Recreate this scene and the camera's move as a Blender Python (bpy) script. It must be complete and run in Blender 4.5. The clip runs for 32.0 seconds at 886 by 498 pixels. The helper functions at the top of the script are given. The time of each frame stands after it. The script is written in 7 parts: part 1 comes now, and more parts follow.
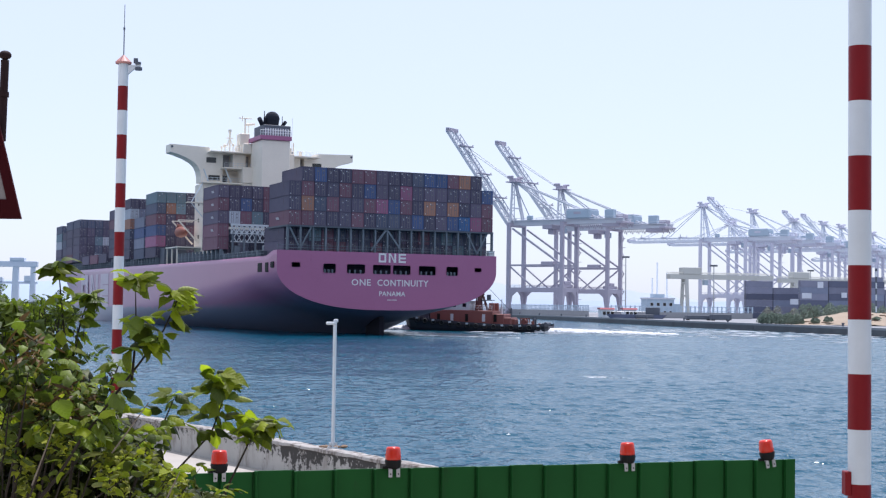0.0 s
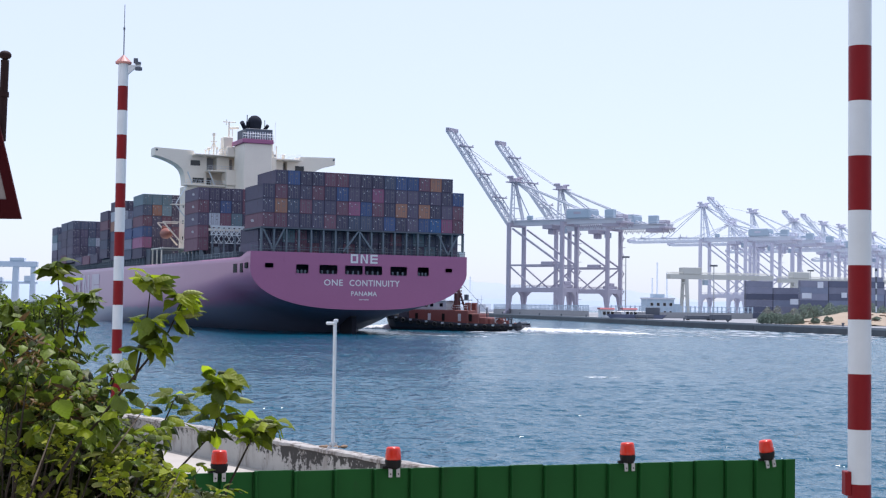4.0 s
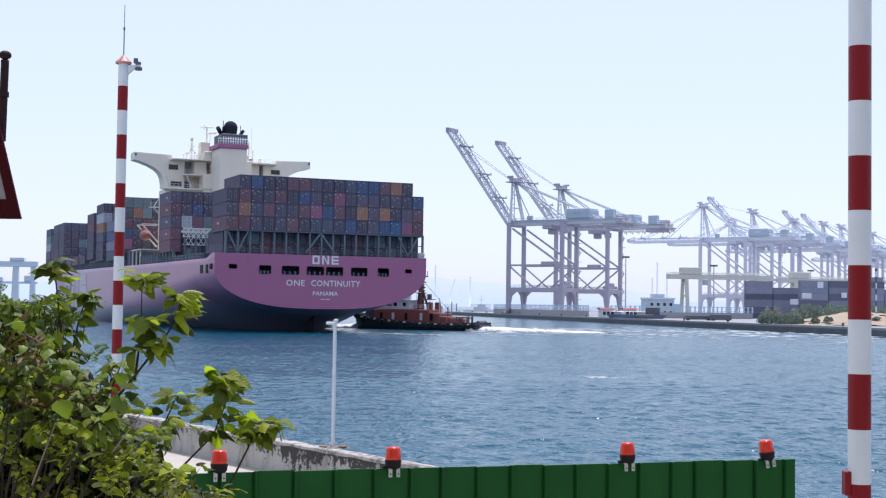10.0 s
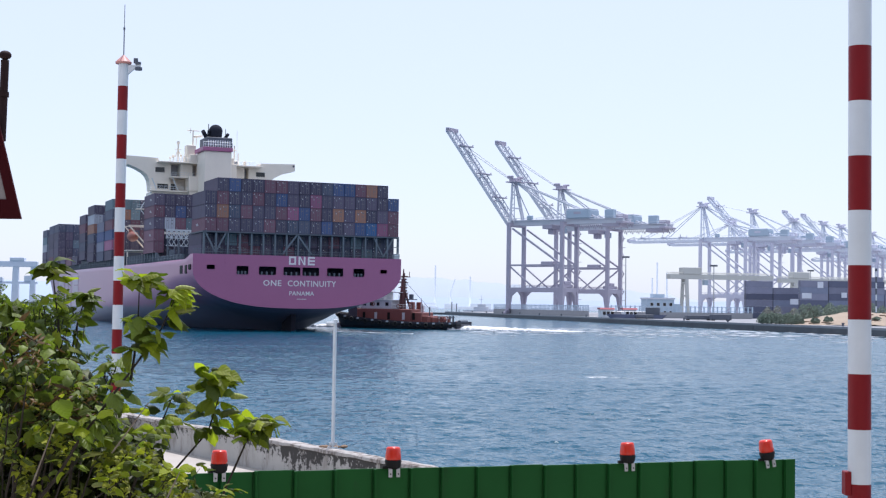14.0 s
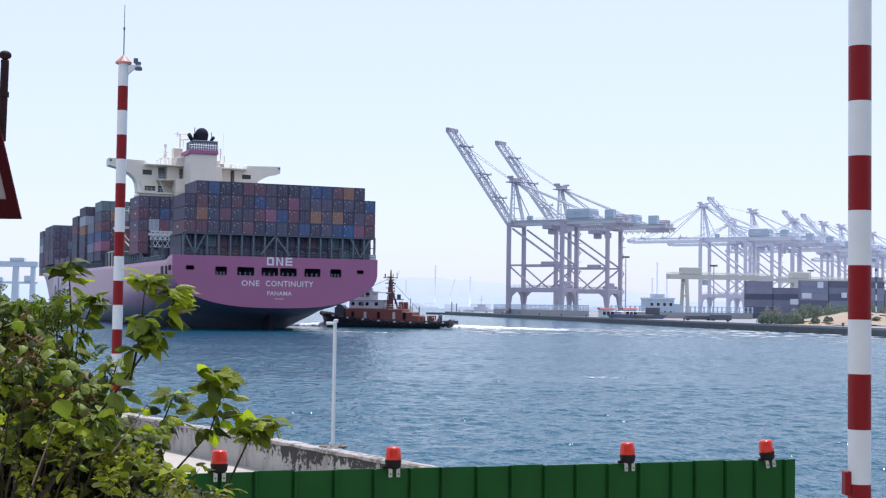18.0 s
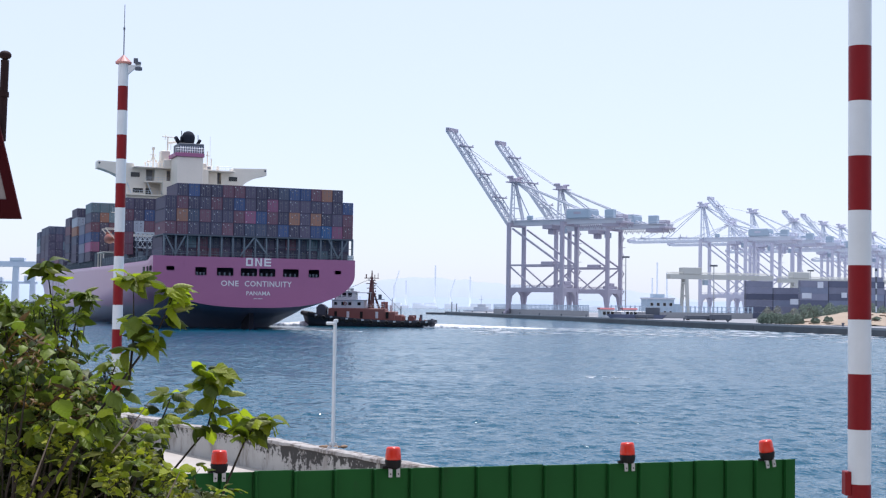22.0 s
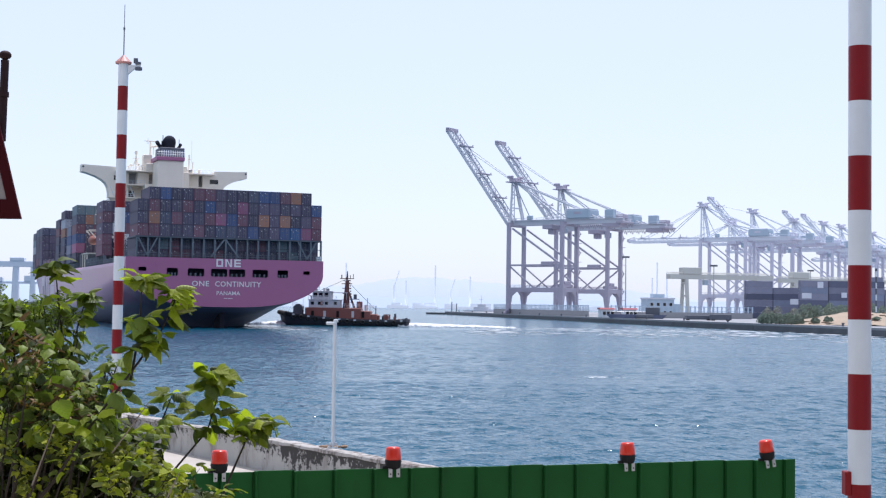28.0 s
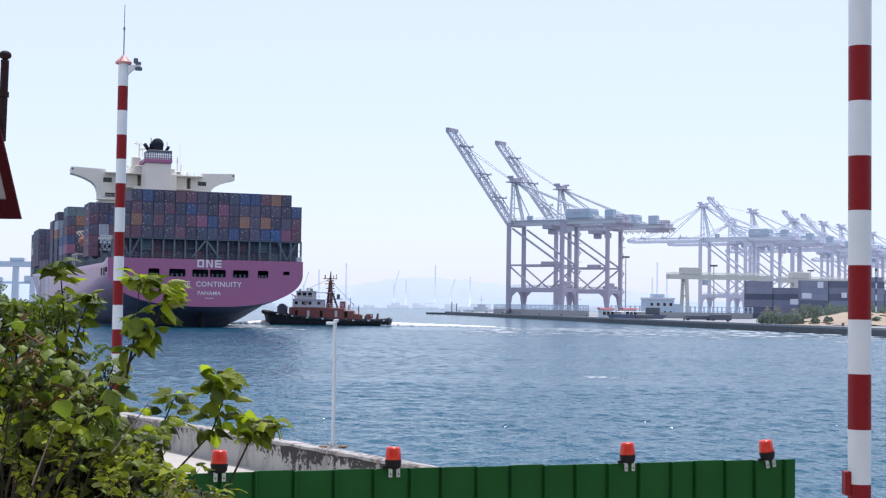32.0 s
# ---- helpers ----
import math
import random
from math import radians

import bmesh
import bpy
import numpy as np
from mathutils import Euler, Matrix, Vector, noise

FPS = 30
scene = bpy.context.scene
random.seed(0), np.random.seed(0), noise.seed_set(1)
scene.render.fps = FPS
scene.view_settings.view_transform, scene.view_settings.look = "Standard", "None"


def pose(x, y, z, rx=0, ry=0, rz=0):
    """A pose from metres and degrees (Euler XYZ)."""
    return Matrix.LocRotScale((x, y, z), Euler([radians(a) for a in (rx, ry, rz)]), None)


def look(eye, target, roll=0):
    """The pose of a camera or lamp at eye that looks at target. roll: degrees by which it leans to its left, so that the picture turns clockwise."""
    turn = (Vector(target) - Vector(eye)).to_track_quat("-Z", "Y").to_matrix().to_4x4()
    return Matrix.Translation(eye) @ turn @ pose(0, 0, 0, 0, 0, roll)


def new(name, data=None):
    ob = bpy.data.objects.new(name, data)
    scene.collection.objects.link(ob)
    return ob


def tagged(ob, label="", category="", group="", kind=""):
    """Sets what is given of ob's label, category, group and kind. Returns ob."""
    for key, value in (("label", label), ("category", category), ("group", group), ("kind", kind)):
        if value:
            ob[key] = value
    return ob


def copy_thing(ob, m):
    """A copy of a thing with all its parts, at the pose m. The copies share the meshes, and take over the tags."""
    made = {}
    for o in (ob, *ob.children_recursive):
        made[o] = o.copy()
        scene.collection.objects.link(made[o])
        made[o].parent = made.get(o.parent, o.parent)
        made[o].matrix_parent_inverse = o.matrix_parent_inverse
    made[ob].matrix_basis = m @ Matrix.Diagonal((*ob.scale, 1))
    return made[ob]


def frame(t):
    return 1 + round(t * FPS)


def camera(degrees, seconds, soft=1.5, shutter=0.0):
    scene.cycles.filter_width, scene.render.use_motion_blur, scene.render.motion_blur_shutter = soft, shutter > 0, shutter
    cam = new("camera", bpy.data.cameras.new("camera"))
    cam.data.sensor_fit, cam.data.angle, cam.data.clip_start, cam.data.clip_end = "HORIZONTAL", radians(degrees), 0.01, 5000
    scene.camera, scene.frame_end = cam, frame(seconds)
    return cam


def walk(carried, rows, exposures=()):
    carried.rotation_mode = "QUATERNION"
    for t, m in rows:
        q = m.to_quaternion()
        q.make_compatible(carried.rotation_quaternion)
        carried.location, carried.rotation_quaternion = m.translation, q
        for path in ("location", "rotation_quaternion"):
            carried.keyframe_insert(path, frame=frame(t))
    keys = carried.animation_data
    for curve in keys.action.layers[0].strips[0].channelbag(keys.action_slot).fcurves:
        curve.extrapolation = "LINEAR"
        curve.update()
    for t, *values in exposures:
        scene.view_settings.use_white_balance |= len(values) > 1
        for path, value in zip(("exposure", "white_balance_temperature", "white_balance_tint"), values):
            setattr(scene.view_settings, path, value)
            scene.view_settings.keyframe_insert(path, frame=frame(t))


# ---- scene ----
# camera: stands still on an upper storey by the harbour
EYE = (0.0, 0.0, 5.85)
cam = camera(36.18, 32.0, soft=1.25)
VIEW = look(EYE, (0.0, 100.0, 5.85 + 4.136), 0.8)
walk(cam, [(0.0, VIEW), (32.0, VIEW)], exposures=[(0.0, 0.93, 6080, 17), (32.0, 0.93, 6080, 17)])

# ---- light: high hazy sun ahead of the camera, pale sky
SUN_EL, SUN_AZ = 69.0, 12.0   # azimuth in degrees from +y, positive to the right
world = bpy.data.worlds.new("sky")
scene.world = world
world.use_nodes = True
wn = world.node_tree.nodes
wbg = wn["Background"]
sky = wn.new("ShaderNodeTexSky")
sky.sky_type = "NISHITA"
sky.sun_disc = False
sky.sun_elevation = radians(SUN_EL)
sky.sun_rotation = radians(SUN_AZ)
sky.air_density, sky.dust_density, sky.ozone_density = 1.0, 1.0, 2.0
hazy = wn.new("ShaderNodeMix")   # sea haze whitens the whole sky
hazy.data_type = "RGBA"
hazy.inputs[0].default_value = 0.78
world.node_tree.links.new(sky.outputs[0], hazy.inputs[6])
hazy.inputs[7].default_value = (3.42, 3.72, 4.06, 1)
world.node_tree.links.new(hazy.outputs[2], wbg.inputs[0])
wbg.inputs[1].default_value = 0.12
sun = new("sun", bpy.data.lights.new("sun", "SUN"))
sun.data.energy = 2.2
sun.data.angle = radians(0.6)
sun.data.color = (1.0, 0.95, 0.88)
_d = Vector((math.sin(radians(SUN_AZ)) * math.cos(radians(SUN_EL)), math.cos(radians(SUN_AZ)) * math.cos(radians(SUN_EL)), math.sin(radians(SUN_EL))))
sun.matrix_world = look(_d * 100, (0, 0, 0))


# ---- materials
def mat(name, color, rough=0.6, metal=0.0, var=0.12, scale=3.0, fine=40.0, bump=0.15, dist=0.01, vary=0.0, coord="Object", stain=None, stain_scale=0.6, stain_cut=0.62, spec=0.5, run=0.35):
    """A painted or mineral surface: base colour with broad and fine variation, optional stains, fine relief."""
    m = bpy.data.materials.new(name)
    m.use_nodes = True
    nt = m.node_tree
    n, l = nt.nodes, nt.links
    b = n["Principled BSDF"]
    b.inputs["Roughness"].default_value = rough
    b.inputs["Metallic"].default_value = metal
    b.inputs["Specular IOR Level"].default_value = spec
    tc = n.new("ShaderNodeTexCoord")
    n1, n2 = n.new("ShaderNodeTexNoise"), n.new("ShaderNodeTexNoise")
    n1.inputs["Scale"].default_value, n2.inputs["Scale"].default_value = scale, fine
    n1.inputs["Detail"].default_value, n2.inputs["Detail"].default_value = 5, 3
    for q in (n1, n2):
        l.new(tc.outputs[coord], q.inputs["Vector"])
    add = n.new("ShaderNodeMath")
    add.operation = "MULTIPLY_ADD"
    l.new(n2.outputs[0], add.inputs[0])
    add.inputs[1].default_value = 0.5
    l.new(n1.outputs[0], add.inputs[2])
    if vary:
        oi = n.new("ShaderNodeObjectInfo")
        ma = n.new("ShaderNodeMath")
        ma.operation = "MULTIPLY_ADD"
        l.new(oi.outputs["Random"], ma.inputs[0])
        ma.inputs[1].default_value = vary / max(var, 0.01)
        l.new(add.outputs[0], ma.inputs[2])
        add = ma
    mr = n.new("ShaderNodeMapRange")
    l.new(add.outputs[0], mr.inputs[0])
    mr.inputs[1].default_value, mr.inputs[2].default_value = 0.35, 1.15 + (vary / max(var, 0.01) if vary else 0)
    mr.inputs[3].default_value, mr.inputs[4].default_value = 1 - var - vary, 1 + var + vary
    mul = n.new("ShaderNodeVectorMath")
    mul.operation = "SCALE"
    mul.inputs[0].default_value = color
    l.new(mr.outputs[0], mul.inputs["Scale"])
    out = mul.outputs[0]
    if stain:
        n3 = n.new("ShaderNodeTexNoise")
        n3.inputs["Scale"].default_value, n3.inputs["Detail"].default_value = stain_scale, 10
        n3.inputs["Roughness"].default_value = 0.68
        mp = n.new("ShaderNodeMapping")
        mp.inputs["Scale"].default_value = (1, 1, run)
        l.new(tc.outputs[coord], mp.inputs[0])
        l.new(mp.outputs[0], n3.inputs["Vector"])
        r3 = n.new("ShaderNodeMapRange")
        l.new(n3.outputs[0], r3.inputs[0])
        r3.inputs[1].default_value, r3.inputs[2].default_value = stain_cut - 0.06, stain_cut + 0.06
        mx = n.new("ShaderNodeMix")
        mx.data_type = "RGBA"
        l.new(r3.outputs[0], mx.inputs[0])
        l.new(out, mx.inputs[6])
        mx.inputs[7].default_value = (*stain, 1)
        out = mx.outputs[2]
    l.new(out, b.inputs["Base Color"])
    if bump:
        bp = n.new("ShaderNodeBump")
        bp.inputs["Strength"].default_value, bp.inputs["Distance"].default_value = bump, dist
        l.new(n2.outputs[0], bp.inputs["Height"])
        l.new(bp.outputs[0], b.inputs["Normal"])
    return m


# ---- mesh tools
def part(name, bm, material, parent=None, label="", smooth=False):
    """Links a bmesh as one mesh object under a thing or a part."""
    me = bpy.data.meshes.new(name)
    bm.normal_update()
    bm.to_mesh(me)
    bm.free()
    me.materials.append(material)
    if smooth:
        me.shade_smooth()
    ob = new(name, me)
    if parent is not None:
        ob.parent = parent
    if label:
        ob["label"] = label
    return ob


def part_mesh(name, me, parent=None, m=None, label=""):
    ob = new(name, me)
    if parent is not None:
        ob.parent = parent
    if m is not None:
        ob.matrix_basis = m
    if label:
        ob["label"] = label
    return ob


def thing(name, m, label, category, group="", kind=""):
    e = new(name)
    e.empty_display_size = 0.2
    e.matrix_basis = m
    return tagged(e, label, category, group, kind)


def box(bm, x0, x1, y0, y1, z0, z1, bevel=0.0):
    r = bmesh.ops.create_cube(bm, size=1.0, matrix=Matrix.LocRotScale(((x0 + x1) / 2, (y0 + y1) / 2, (z0 + z1) / 2), None, (x1 - x0, y1 - y0, z1 - z0)))
    if bevel:
        es = {e for v in r["verts"] for e in v.link_edges}
        bmesh.ops.bevel(bm, geom=list(es), offset=bevel, segments=1, affect="EDGES")


def beam(bm, a, b, w, h=None):
    """A square bar from a to b, w wide and h high."""
    a, b = Vector(a), Vector(b)
    d = b - a
    q = d.to_track_quat("Y", "Z")
    bmesh.ops.create_cube(bm, size=1.0, matrix=Matrix.LocRotScale((a + b) / 2, q, (w, d.length, h or w)))


def rod(bm, a, b, r, r2=None, seg=8, caps=True):
    a, b = Vector(a), Vector(b)
    d = b - a
    q = d.to_track_quat("Z", "Y")
    bmesh.ops.create_cone(bm, cap_ends=caps, segments=seg, radius1=r, radius2=r if r2 is None else r2, depth=d.length, matrix=Matrix.LocRotScale((a + b) / 2, q, None))


def ball(bm, c, r, seg=12, sz=1.0):
    bmesh.ops.create_uvsphere(bm, u_segments=seg, v_segments=max(6, seg // 2), radius=r, matrix=Matrix.LocRotScale(c, None, (1, 1, sz)))


def prism(bm, pts, a, b, axis="x"):
    """A closed outline pulled from a to b along an axis; pts are the two other coordinates."""
    def co(p, k):
        return {"x": (k, p[0], p[1]), "y": (p[0], k, p[1]), "z": (p[0], p[1], k)}[axis]
    lo = [bm.verts.new(co(p, a)) for p in pts]
    hi = [bm.verts.new(co(p, b)) for p in pts]
    f = [bm.faces.new(lo), bm.faces.new(hi[::-1])]
    n = len(pts)
    for i in range(n):
        f.append(bm.faces.new((lo[i], hi[i], hi[(i + 1) % n], lo[(i + 1) % n])))
    bmesh.ops.recalc_face_normals(bm, faces=f)


def shape(fn, *a, **k):
    bm = bmesh.new()
    fn(bm, *a, **k)
    return bm


def boxes(*rows, bevel=0.0):
    bm = bmesh.new()
    for r in rows:
        box(bm, *r, bevel=bevel)
    return bm


def beams(*rows):
    bm = bmesh.new()
    for a, b, *w in rows:
        beam(bm, a, b, *w)
    return bm


def rods(*rows, seg=8):
    bm = bmesh.new()
    for a, b, *w in rows:
        rod(bm, a, b, *w, seg=seg)
    return bm


def words(name, text, size, m, material, parent, spread=1.0, width=0.0, label=""):
    """Lettering as a thin mesh, centred, in the xz plane of its pose; width scales it to a known width."""
    cu = bpy.data.curves.new(name, "FONT")
    cu.body, cu.size, cu.align_x, cu.align_y = text, size, "CENTER", "CENTER"
    cu.extrude, cu.space_character, cu.offset, cu.resolution_u = 0.02, spread, 0.012 * size, 2
    ob = new(name + "_curve", cu)
    bpy.context.view_layer.update()
    me = bpy.data.meshes.new_from_object(ob.evaluated_get(bpy.context.evaluated_depsgraph_get()))
    bpy.data.objects.remove(ob)
    xs = [v.co.x for v in me.vertices]
    k = width / (max(xs) - min(xs)) if width else 1.0
    for v in me.vertices:
        v.co.x *= k
    me.materials.clear()
    me.materials.append(material)
    return part_mesh(name, me, parent, m @ pose(0, 0, 0, 90, 0, 0), label)


M_CONC = mat("weathered_concrete", (0.34, 0.33, 0.32), 0.85, var=0.22, scale=1.2, fine=45, bump=0.5, stain=(0.06, 0.056, 0.055), stain_scale=2.8, stain_cut=0.51, run=0.5)
M_COPING = mat("pale_worn_coping", (0.40, 0.38, 0.36), 0.85, var=0.2, scale=2, fine=60, bump=0.5, stain=(0.13, 0.105, 0.09), stain_scale=5.0, stain_cut=0.54)
M_PAVE = mat("pale_concrete_ground", (0.42, 0.39, 0.35), 0.9, var=0.15, scale=0.8, fine=50, bump=0.4)
M_GREEN = mat("green_coated_steel", (0.010, 0.080, 0.017), 0.6, var=0.15, scale=2.0, fine=120, bump=0.05, stain=(0.018, 0.055, 0.020), stain_scale=2.2, stain_cut=0.66, spec=0.15)
M_WHITE = mat("white_gloss_paint", (0.62, 0.67, 0.71), 0.4, var=0.06, scale=4, fine=90, bump=0.05)
M_RED = mat("red_gloss_paint", (0.20, 0.006, 0.010), 0.45, var=0.12, scale=4, fine=90, bump=0.05, spec=0.25)
M_GALV = mat("galvanised_steel", (0.45, 0.46, 0.47), 0.45, 0.6, var=0.12, scale=20, fine=120, bump=0.05)
M_BLACK = mat("black_plastic", (0.010, 0.010, 0.011), 0.6, var=0.1, bump=0.05, spec=0.2)
M_PINK = mat("magenta_hull_paint", (0.375, 0.125, 0.252), 0.45, var=0.06, scale=0.15, fine=2.0, bump=0.03, dist=0.05, stain=(0.30, 0.08, 0.19), stain_scale=0.35, stain_cut=0.72)
# antifouling lifted towards blue-grey so haze sits in the colour
M_NAVY = mat("dark_antifouling_paint", (0.22, 0.24, 0.32), 0.6, var=0.25, scale=0.2, fine=2.0, bump=0.1, dist=0.05)
M_CREAM = mat("cream_ship_paint", (0.82, 0.755, 0.655), 0.5, var=0.06, scale=0.3, fine=3.0, bump=0.03)
# both steel tones are raised bluish to paint in distance haze
M_DARKGREY = mat("dark_grey_steel", (0.085, 0.10, 0.13), 0.6, var=0.2, scale=0.6, fine=6, bump=0.1)
M_STRUT = mat("grey_green_steel", (0.135, 0.165, 0.20), 0.6, var=0.2, scale=0.8, fine=8, bump=0.1)
# dark tone stands in for the shade inside the stern openings
M_VOID = mat("dark_opening_shade", (0.10, 0.10, 0.14), 1.0, var=0.1, bump=0, spec=0.05)
M_GLASSD = mat("dark_window_glass", (0.01, 0.012, 0.015), 0.08, var=0.05, bump=0)
# crane paints chosen paler so that distance haze sits in the colour
M_CRANE = mat("hazed_pale_crane_paint", (0.60, 0.625, 0.69), 0.6, var=0.08, scale=0.1, fine=1.5, bump=0.03)
M_CRANE2 = mat("hazed_rose_crane_paint", (0.42, 0.395, 0.48), 0.6, var=0.1, scale=0.1, fine=1.5, bump=0.03)
# ---- water: one sheet to the horizon, waves modelled where it lies near
def water_material():
    m = bpy.data.materials.new("harbour_water")
    m.use_nodes = True
    n, l = m.node_tree.nodes, m.node_tree.links
    b = n["Principled BSDF"]
    b.inputs["Base Color"].default_value = (0.0, 0.066, 0.114, 1)
    b.inputs["Roughness"].default_value = 0.15
    b.inputs["IOR"].default_value = 1.33
    tc = n.new("ShaderNodeTexCoord")
    # gusts: broad patches where the chop stands higher or lies down
    gm = n.new("ShaderNodeMapping")
    gm.inputs["Scale"].default_value = (0.3, 1, 1)
    l.new(tc.outputs["Object"], gm.inputs[0])
    gust = n.new("ShaderNodeTexNoise")
    gust.inputs["Scale"].default_value, gust.inputs["Detail"].default_value = 0.05, 5
    l.new(gm.outputs[0], gust.inputs["Vector"])
    gr = n.new("ShaderNodeMapRange")
    l.new(gust.outputs[0], gr.inputs[0])
    gr.inputs[1].default_value, gr.inputs[2].default_value, gr.inputs[3].default_value, gr.inputs[4].default_value = 0.36, 0.62, 0.5, 1.0
    prev = None
    for sc, stretch, dist, det, turn in ((0.06, 0.4, 0.6, 2, 0.2), (0.22, 0.9, 0.42, 2, 0.3), (0.62, 1.4, 0.40, 2, 0.1), (1.4, 1.6, 0.26, 2, 0.3), (3.0, 1.5, 0.05, 1, 0.2)):
        mp = n.new("ShaderNodeMapping")
        mp.inputs["Rotation"].default_value = (0, 0, turn)
        mp.inputs["Scale"].default_value = (stretch, 1, 1)
        l.new(tc.outputs["Object"], mp.inputs[0])
        t = n.new("ShaderNodeTexNoise")
        t.inputs["Scale"].default_value, t.inputs["Detail"].default_value = sc, det
        l.new(mp.outputs[0], t.inputs["Vector"])
        bp = n.new("ShaderNodeBump")
        bp.inputs["Strength"].default_value, bp.inputs["Distance"].default_value = 0.9, dist
        l.new(t.outputs[0], bp.inputs["Height"])
        if sc > 0.1:
            l.new(gr.outputs[0], bp.inputs["Strength"])
        if prev:
            l.new(prev.outputs[0], bp.inputs["Normal"])
        prev = bp
    l.new(prev.outputs[0], b.inputs["Normal"])
    return m


M_WATER = water_material()


def water_sheet():
    ys = np.concatenate([[-4500, -400, 5], np.arange(18, 38, 0.5), np.arange(38, 110, 0.22), np.arange(110, 330, 0.7), [340, 380, 450, 600, 900, 1500, 2600, 4500]])
    us = np.concatenate([[-6, -2, -1], np.linspace(-0.45, 0.45, 380), [1, 2, 6]])
    Y, U = np.meshgrid(ys, us, indexing="ij")
    X = U * np.maximum(np.abs(Y), 60) * np.where(np.abs(U) > 0.6, 1.6, 1.0)
    X = np.where(np.abs(U) == 6, np.sign(U) * 4500, X)
    Z = np.zeros_like(X)
    amp = np.where((Y > 15) & (Y < 335), 1.0, 0.0) * np.where(np.abs(U) < 0.56, 1, 0)
    rng = random.Random(5)
    for k in range(22):
        wl = 0.9 * 1.1 ** k
        a = rng.gauss(math.pi / 2 + 0.25, 0.8)
        kx, ky = math.cos(a) * 2 * math.pi / wl, math.sin(a) * 2 * math.pi / wl
        s = np.sin(kx * X + ky * Y + rng.random() * 6.28)
        Z += 0.0053 * wl ** 0.82 * (1 - np.sqrt(s * s + 0.2)) * 2.2 * np.clip(1.6 - Y / (wl * 90), 0, 1)
    Z = (Z - Z[(Y > 20) & (Y < 100)].mean()) * amp
    nu = len(us)
    i = np.arange(len(ys) - 1)[:, None] * nu + np.arange(nu - 1)[None, :]
    F = np.stack([i, i + 1, i + nu + 1, i + nu], -1).reshape(-1, 4)
    me = bpy.data.meshes.new("water")
    V = np.stack([X, Y, Z], -1).reshape(-1, 3)
    me.vertices.add(len(V))
    me.vertices.foreach_set("co", V.ravel())
    me.loops.add(F.size)
    me.loops.foreach_set("vertex_index", F.ravel())
    me.polygons.add(len(F))
    me.polygons.foreach_set("loop_start", np.arange(0, F.size, 4))
    me.update()
    me.validate()
    me.shade_smooth()
    me.materials.append(M_WATER)
    return tagged(new("water", me), "choppy blue harbour water with small wind waves", "water", kind="structure")


water = water_sheet()

# ---- near quay: ground, sea wall, fence
WA, WB = Vector((-8.3, 34.0, 0)), Vector((-0.23, 23.2, 0))
WD = (WB - WA).normalized()
WN = Vector((-WD.y, WD.x, 0))   # towards the water
GZ, WZ = 2.45, 3.1


def near_ground():
    far, near_ = WA, WB + WD * 45
    pts = [(far.x, far.y), (near_.x, near_.y), (near_.x, -60), (-90, -60), (-90, far.y + 1.0), (far.x, far.y + 1.0)]
    bm = bmesh.new()
    prism(bm, pts, -3.0, GZ, "z")
    return tagged(part("ground", bm, M_PAVE), "pale sunlit concrete quay ground", "ground", kind="structure")


near_ground()


def wall_material():
    """Grey plaster, whitewashed in places; soot-black growth hangs from the coping in ragged drips over the last stretch."""
    m = mat("stained_sea_wall", (0.40, 0.39, 0.37), 0.88, var=0.16, scale=1.6, fine=45, bump=0.5, stain=(0.24, 0.22, 0.20), stain_scale=2.2, stain_cut=0.56)
    n, l = m.node_tree.nodes, m.node_tree.links
    b = n["Principled BSDF"]
    base = b.inputs["Base Color"].links[0].from_socket
    tc = n.new("ShaderNodeTexCoord")
    sp = n.new("ShaderNodeSeparateXYZ")
    l.new(tc.outputs["Object"], sp.inputs[0])

    def op(kind, a, c):
        q = n.new("ShaderNodeMath")
        q.operation = kind
        for i, v in enumerate((a, c)):
            if isinstance(v, (int, float)):
                q.inputs[i].default_value = v
            else:
                l.new(v, q.inputs[i])
        return q.outputs[0]

    def noise_at(scale, sz, detail):
        mp = n.new("ShaderNodeMapping")
        mp.inputs["Scale"].default_value = (1, 1, sz)
        l.new(tc.outputs["Object"], mp.inputs[0])
        t = n.new("ShaderNodeTexNoise")
        t.inputs["Scale"].default_value, t.inputs["Detail"].default_value, t.inputs["Roughness"].default_value = scale, detail, 0.7
        l.new(mp.outputs[0], t.inputs["Vector"])
        return t.outputs[0]
    drip = noise_at(5.0, 0.25, 5)
    fleck = noise_at(9.0, 1.0, 4)
    broad = noise_at(1.1, 0.6, 3)
    depth = op("SUBTRACT", WZ, sp.outputs[2])                      # below the coping
    reach = op("SUBTRACT", op("ADD", op("MULTIPLY", drip, 1.2), op("MULTIPLY", broad, 0.9)), 0.70)
    along = op("MINIMUM", op("MAXIMUM", op("MULTIPLY", op("ADD", sp.outputs[0], 3.9), 1.6), 0.0), 1.0)
    f = op("SUBTRACT", op("MULTIPLY", reach, op("ADD", op("MULTIPLY", along, 0.62), 0.4)), depth)
    f = op("ADD", f, op("MULTIPLY", op("SUBTRACT", fleck, 0.5), 1.3))
    f = op("MINIMUM", op("MAXIMUM", op("MULTIPLY", f, 9.0), 0.0), 0.95)
    mx = n.new("ShaderNodeMix")
    mx.data_type = "RGBA"
    l.new(f, mx.inputs[0])
    l.new(base, mx.inputs[6])
    mx.inputs[7].default_value = (0.03, 0.028, 0.027, 1)
    l.new(mx.outputs[2], b.inputs["Base Color"])
    return m


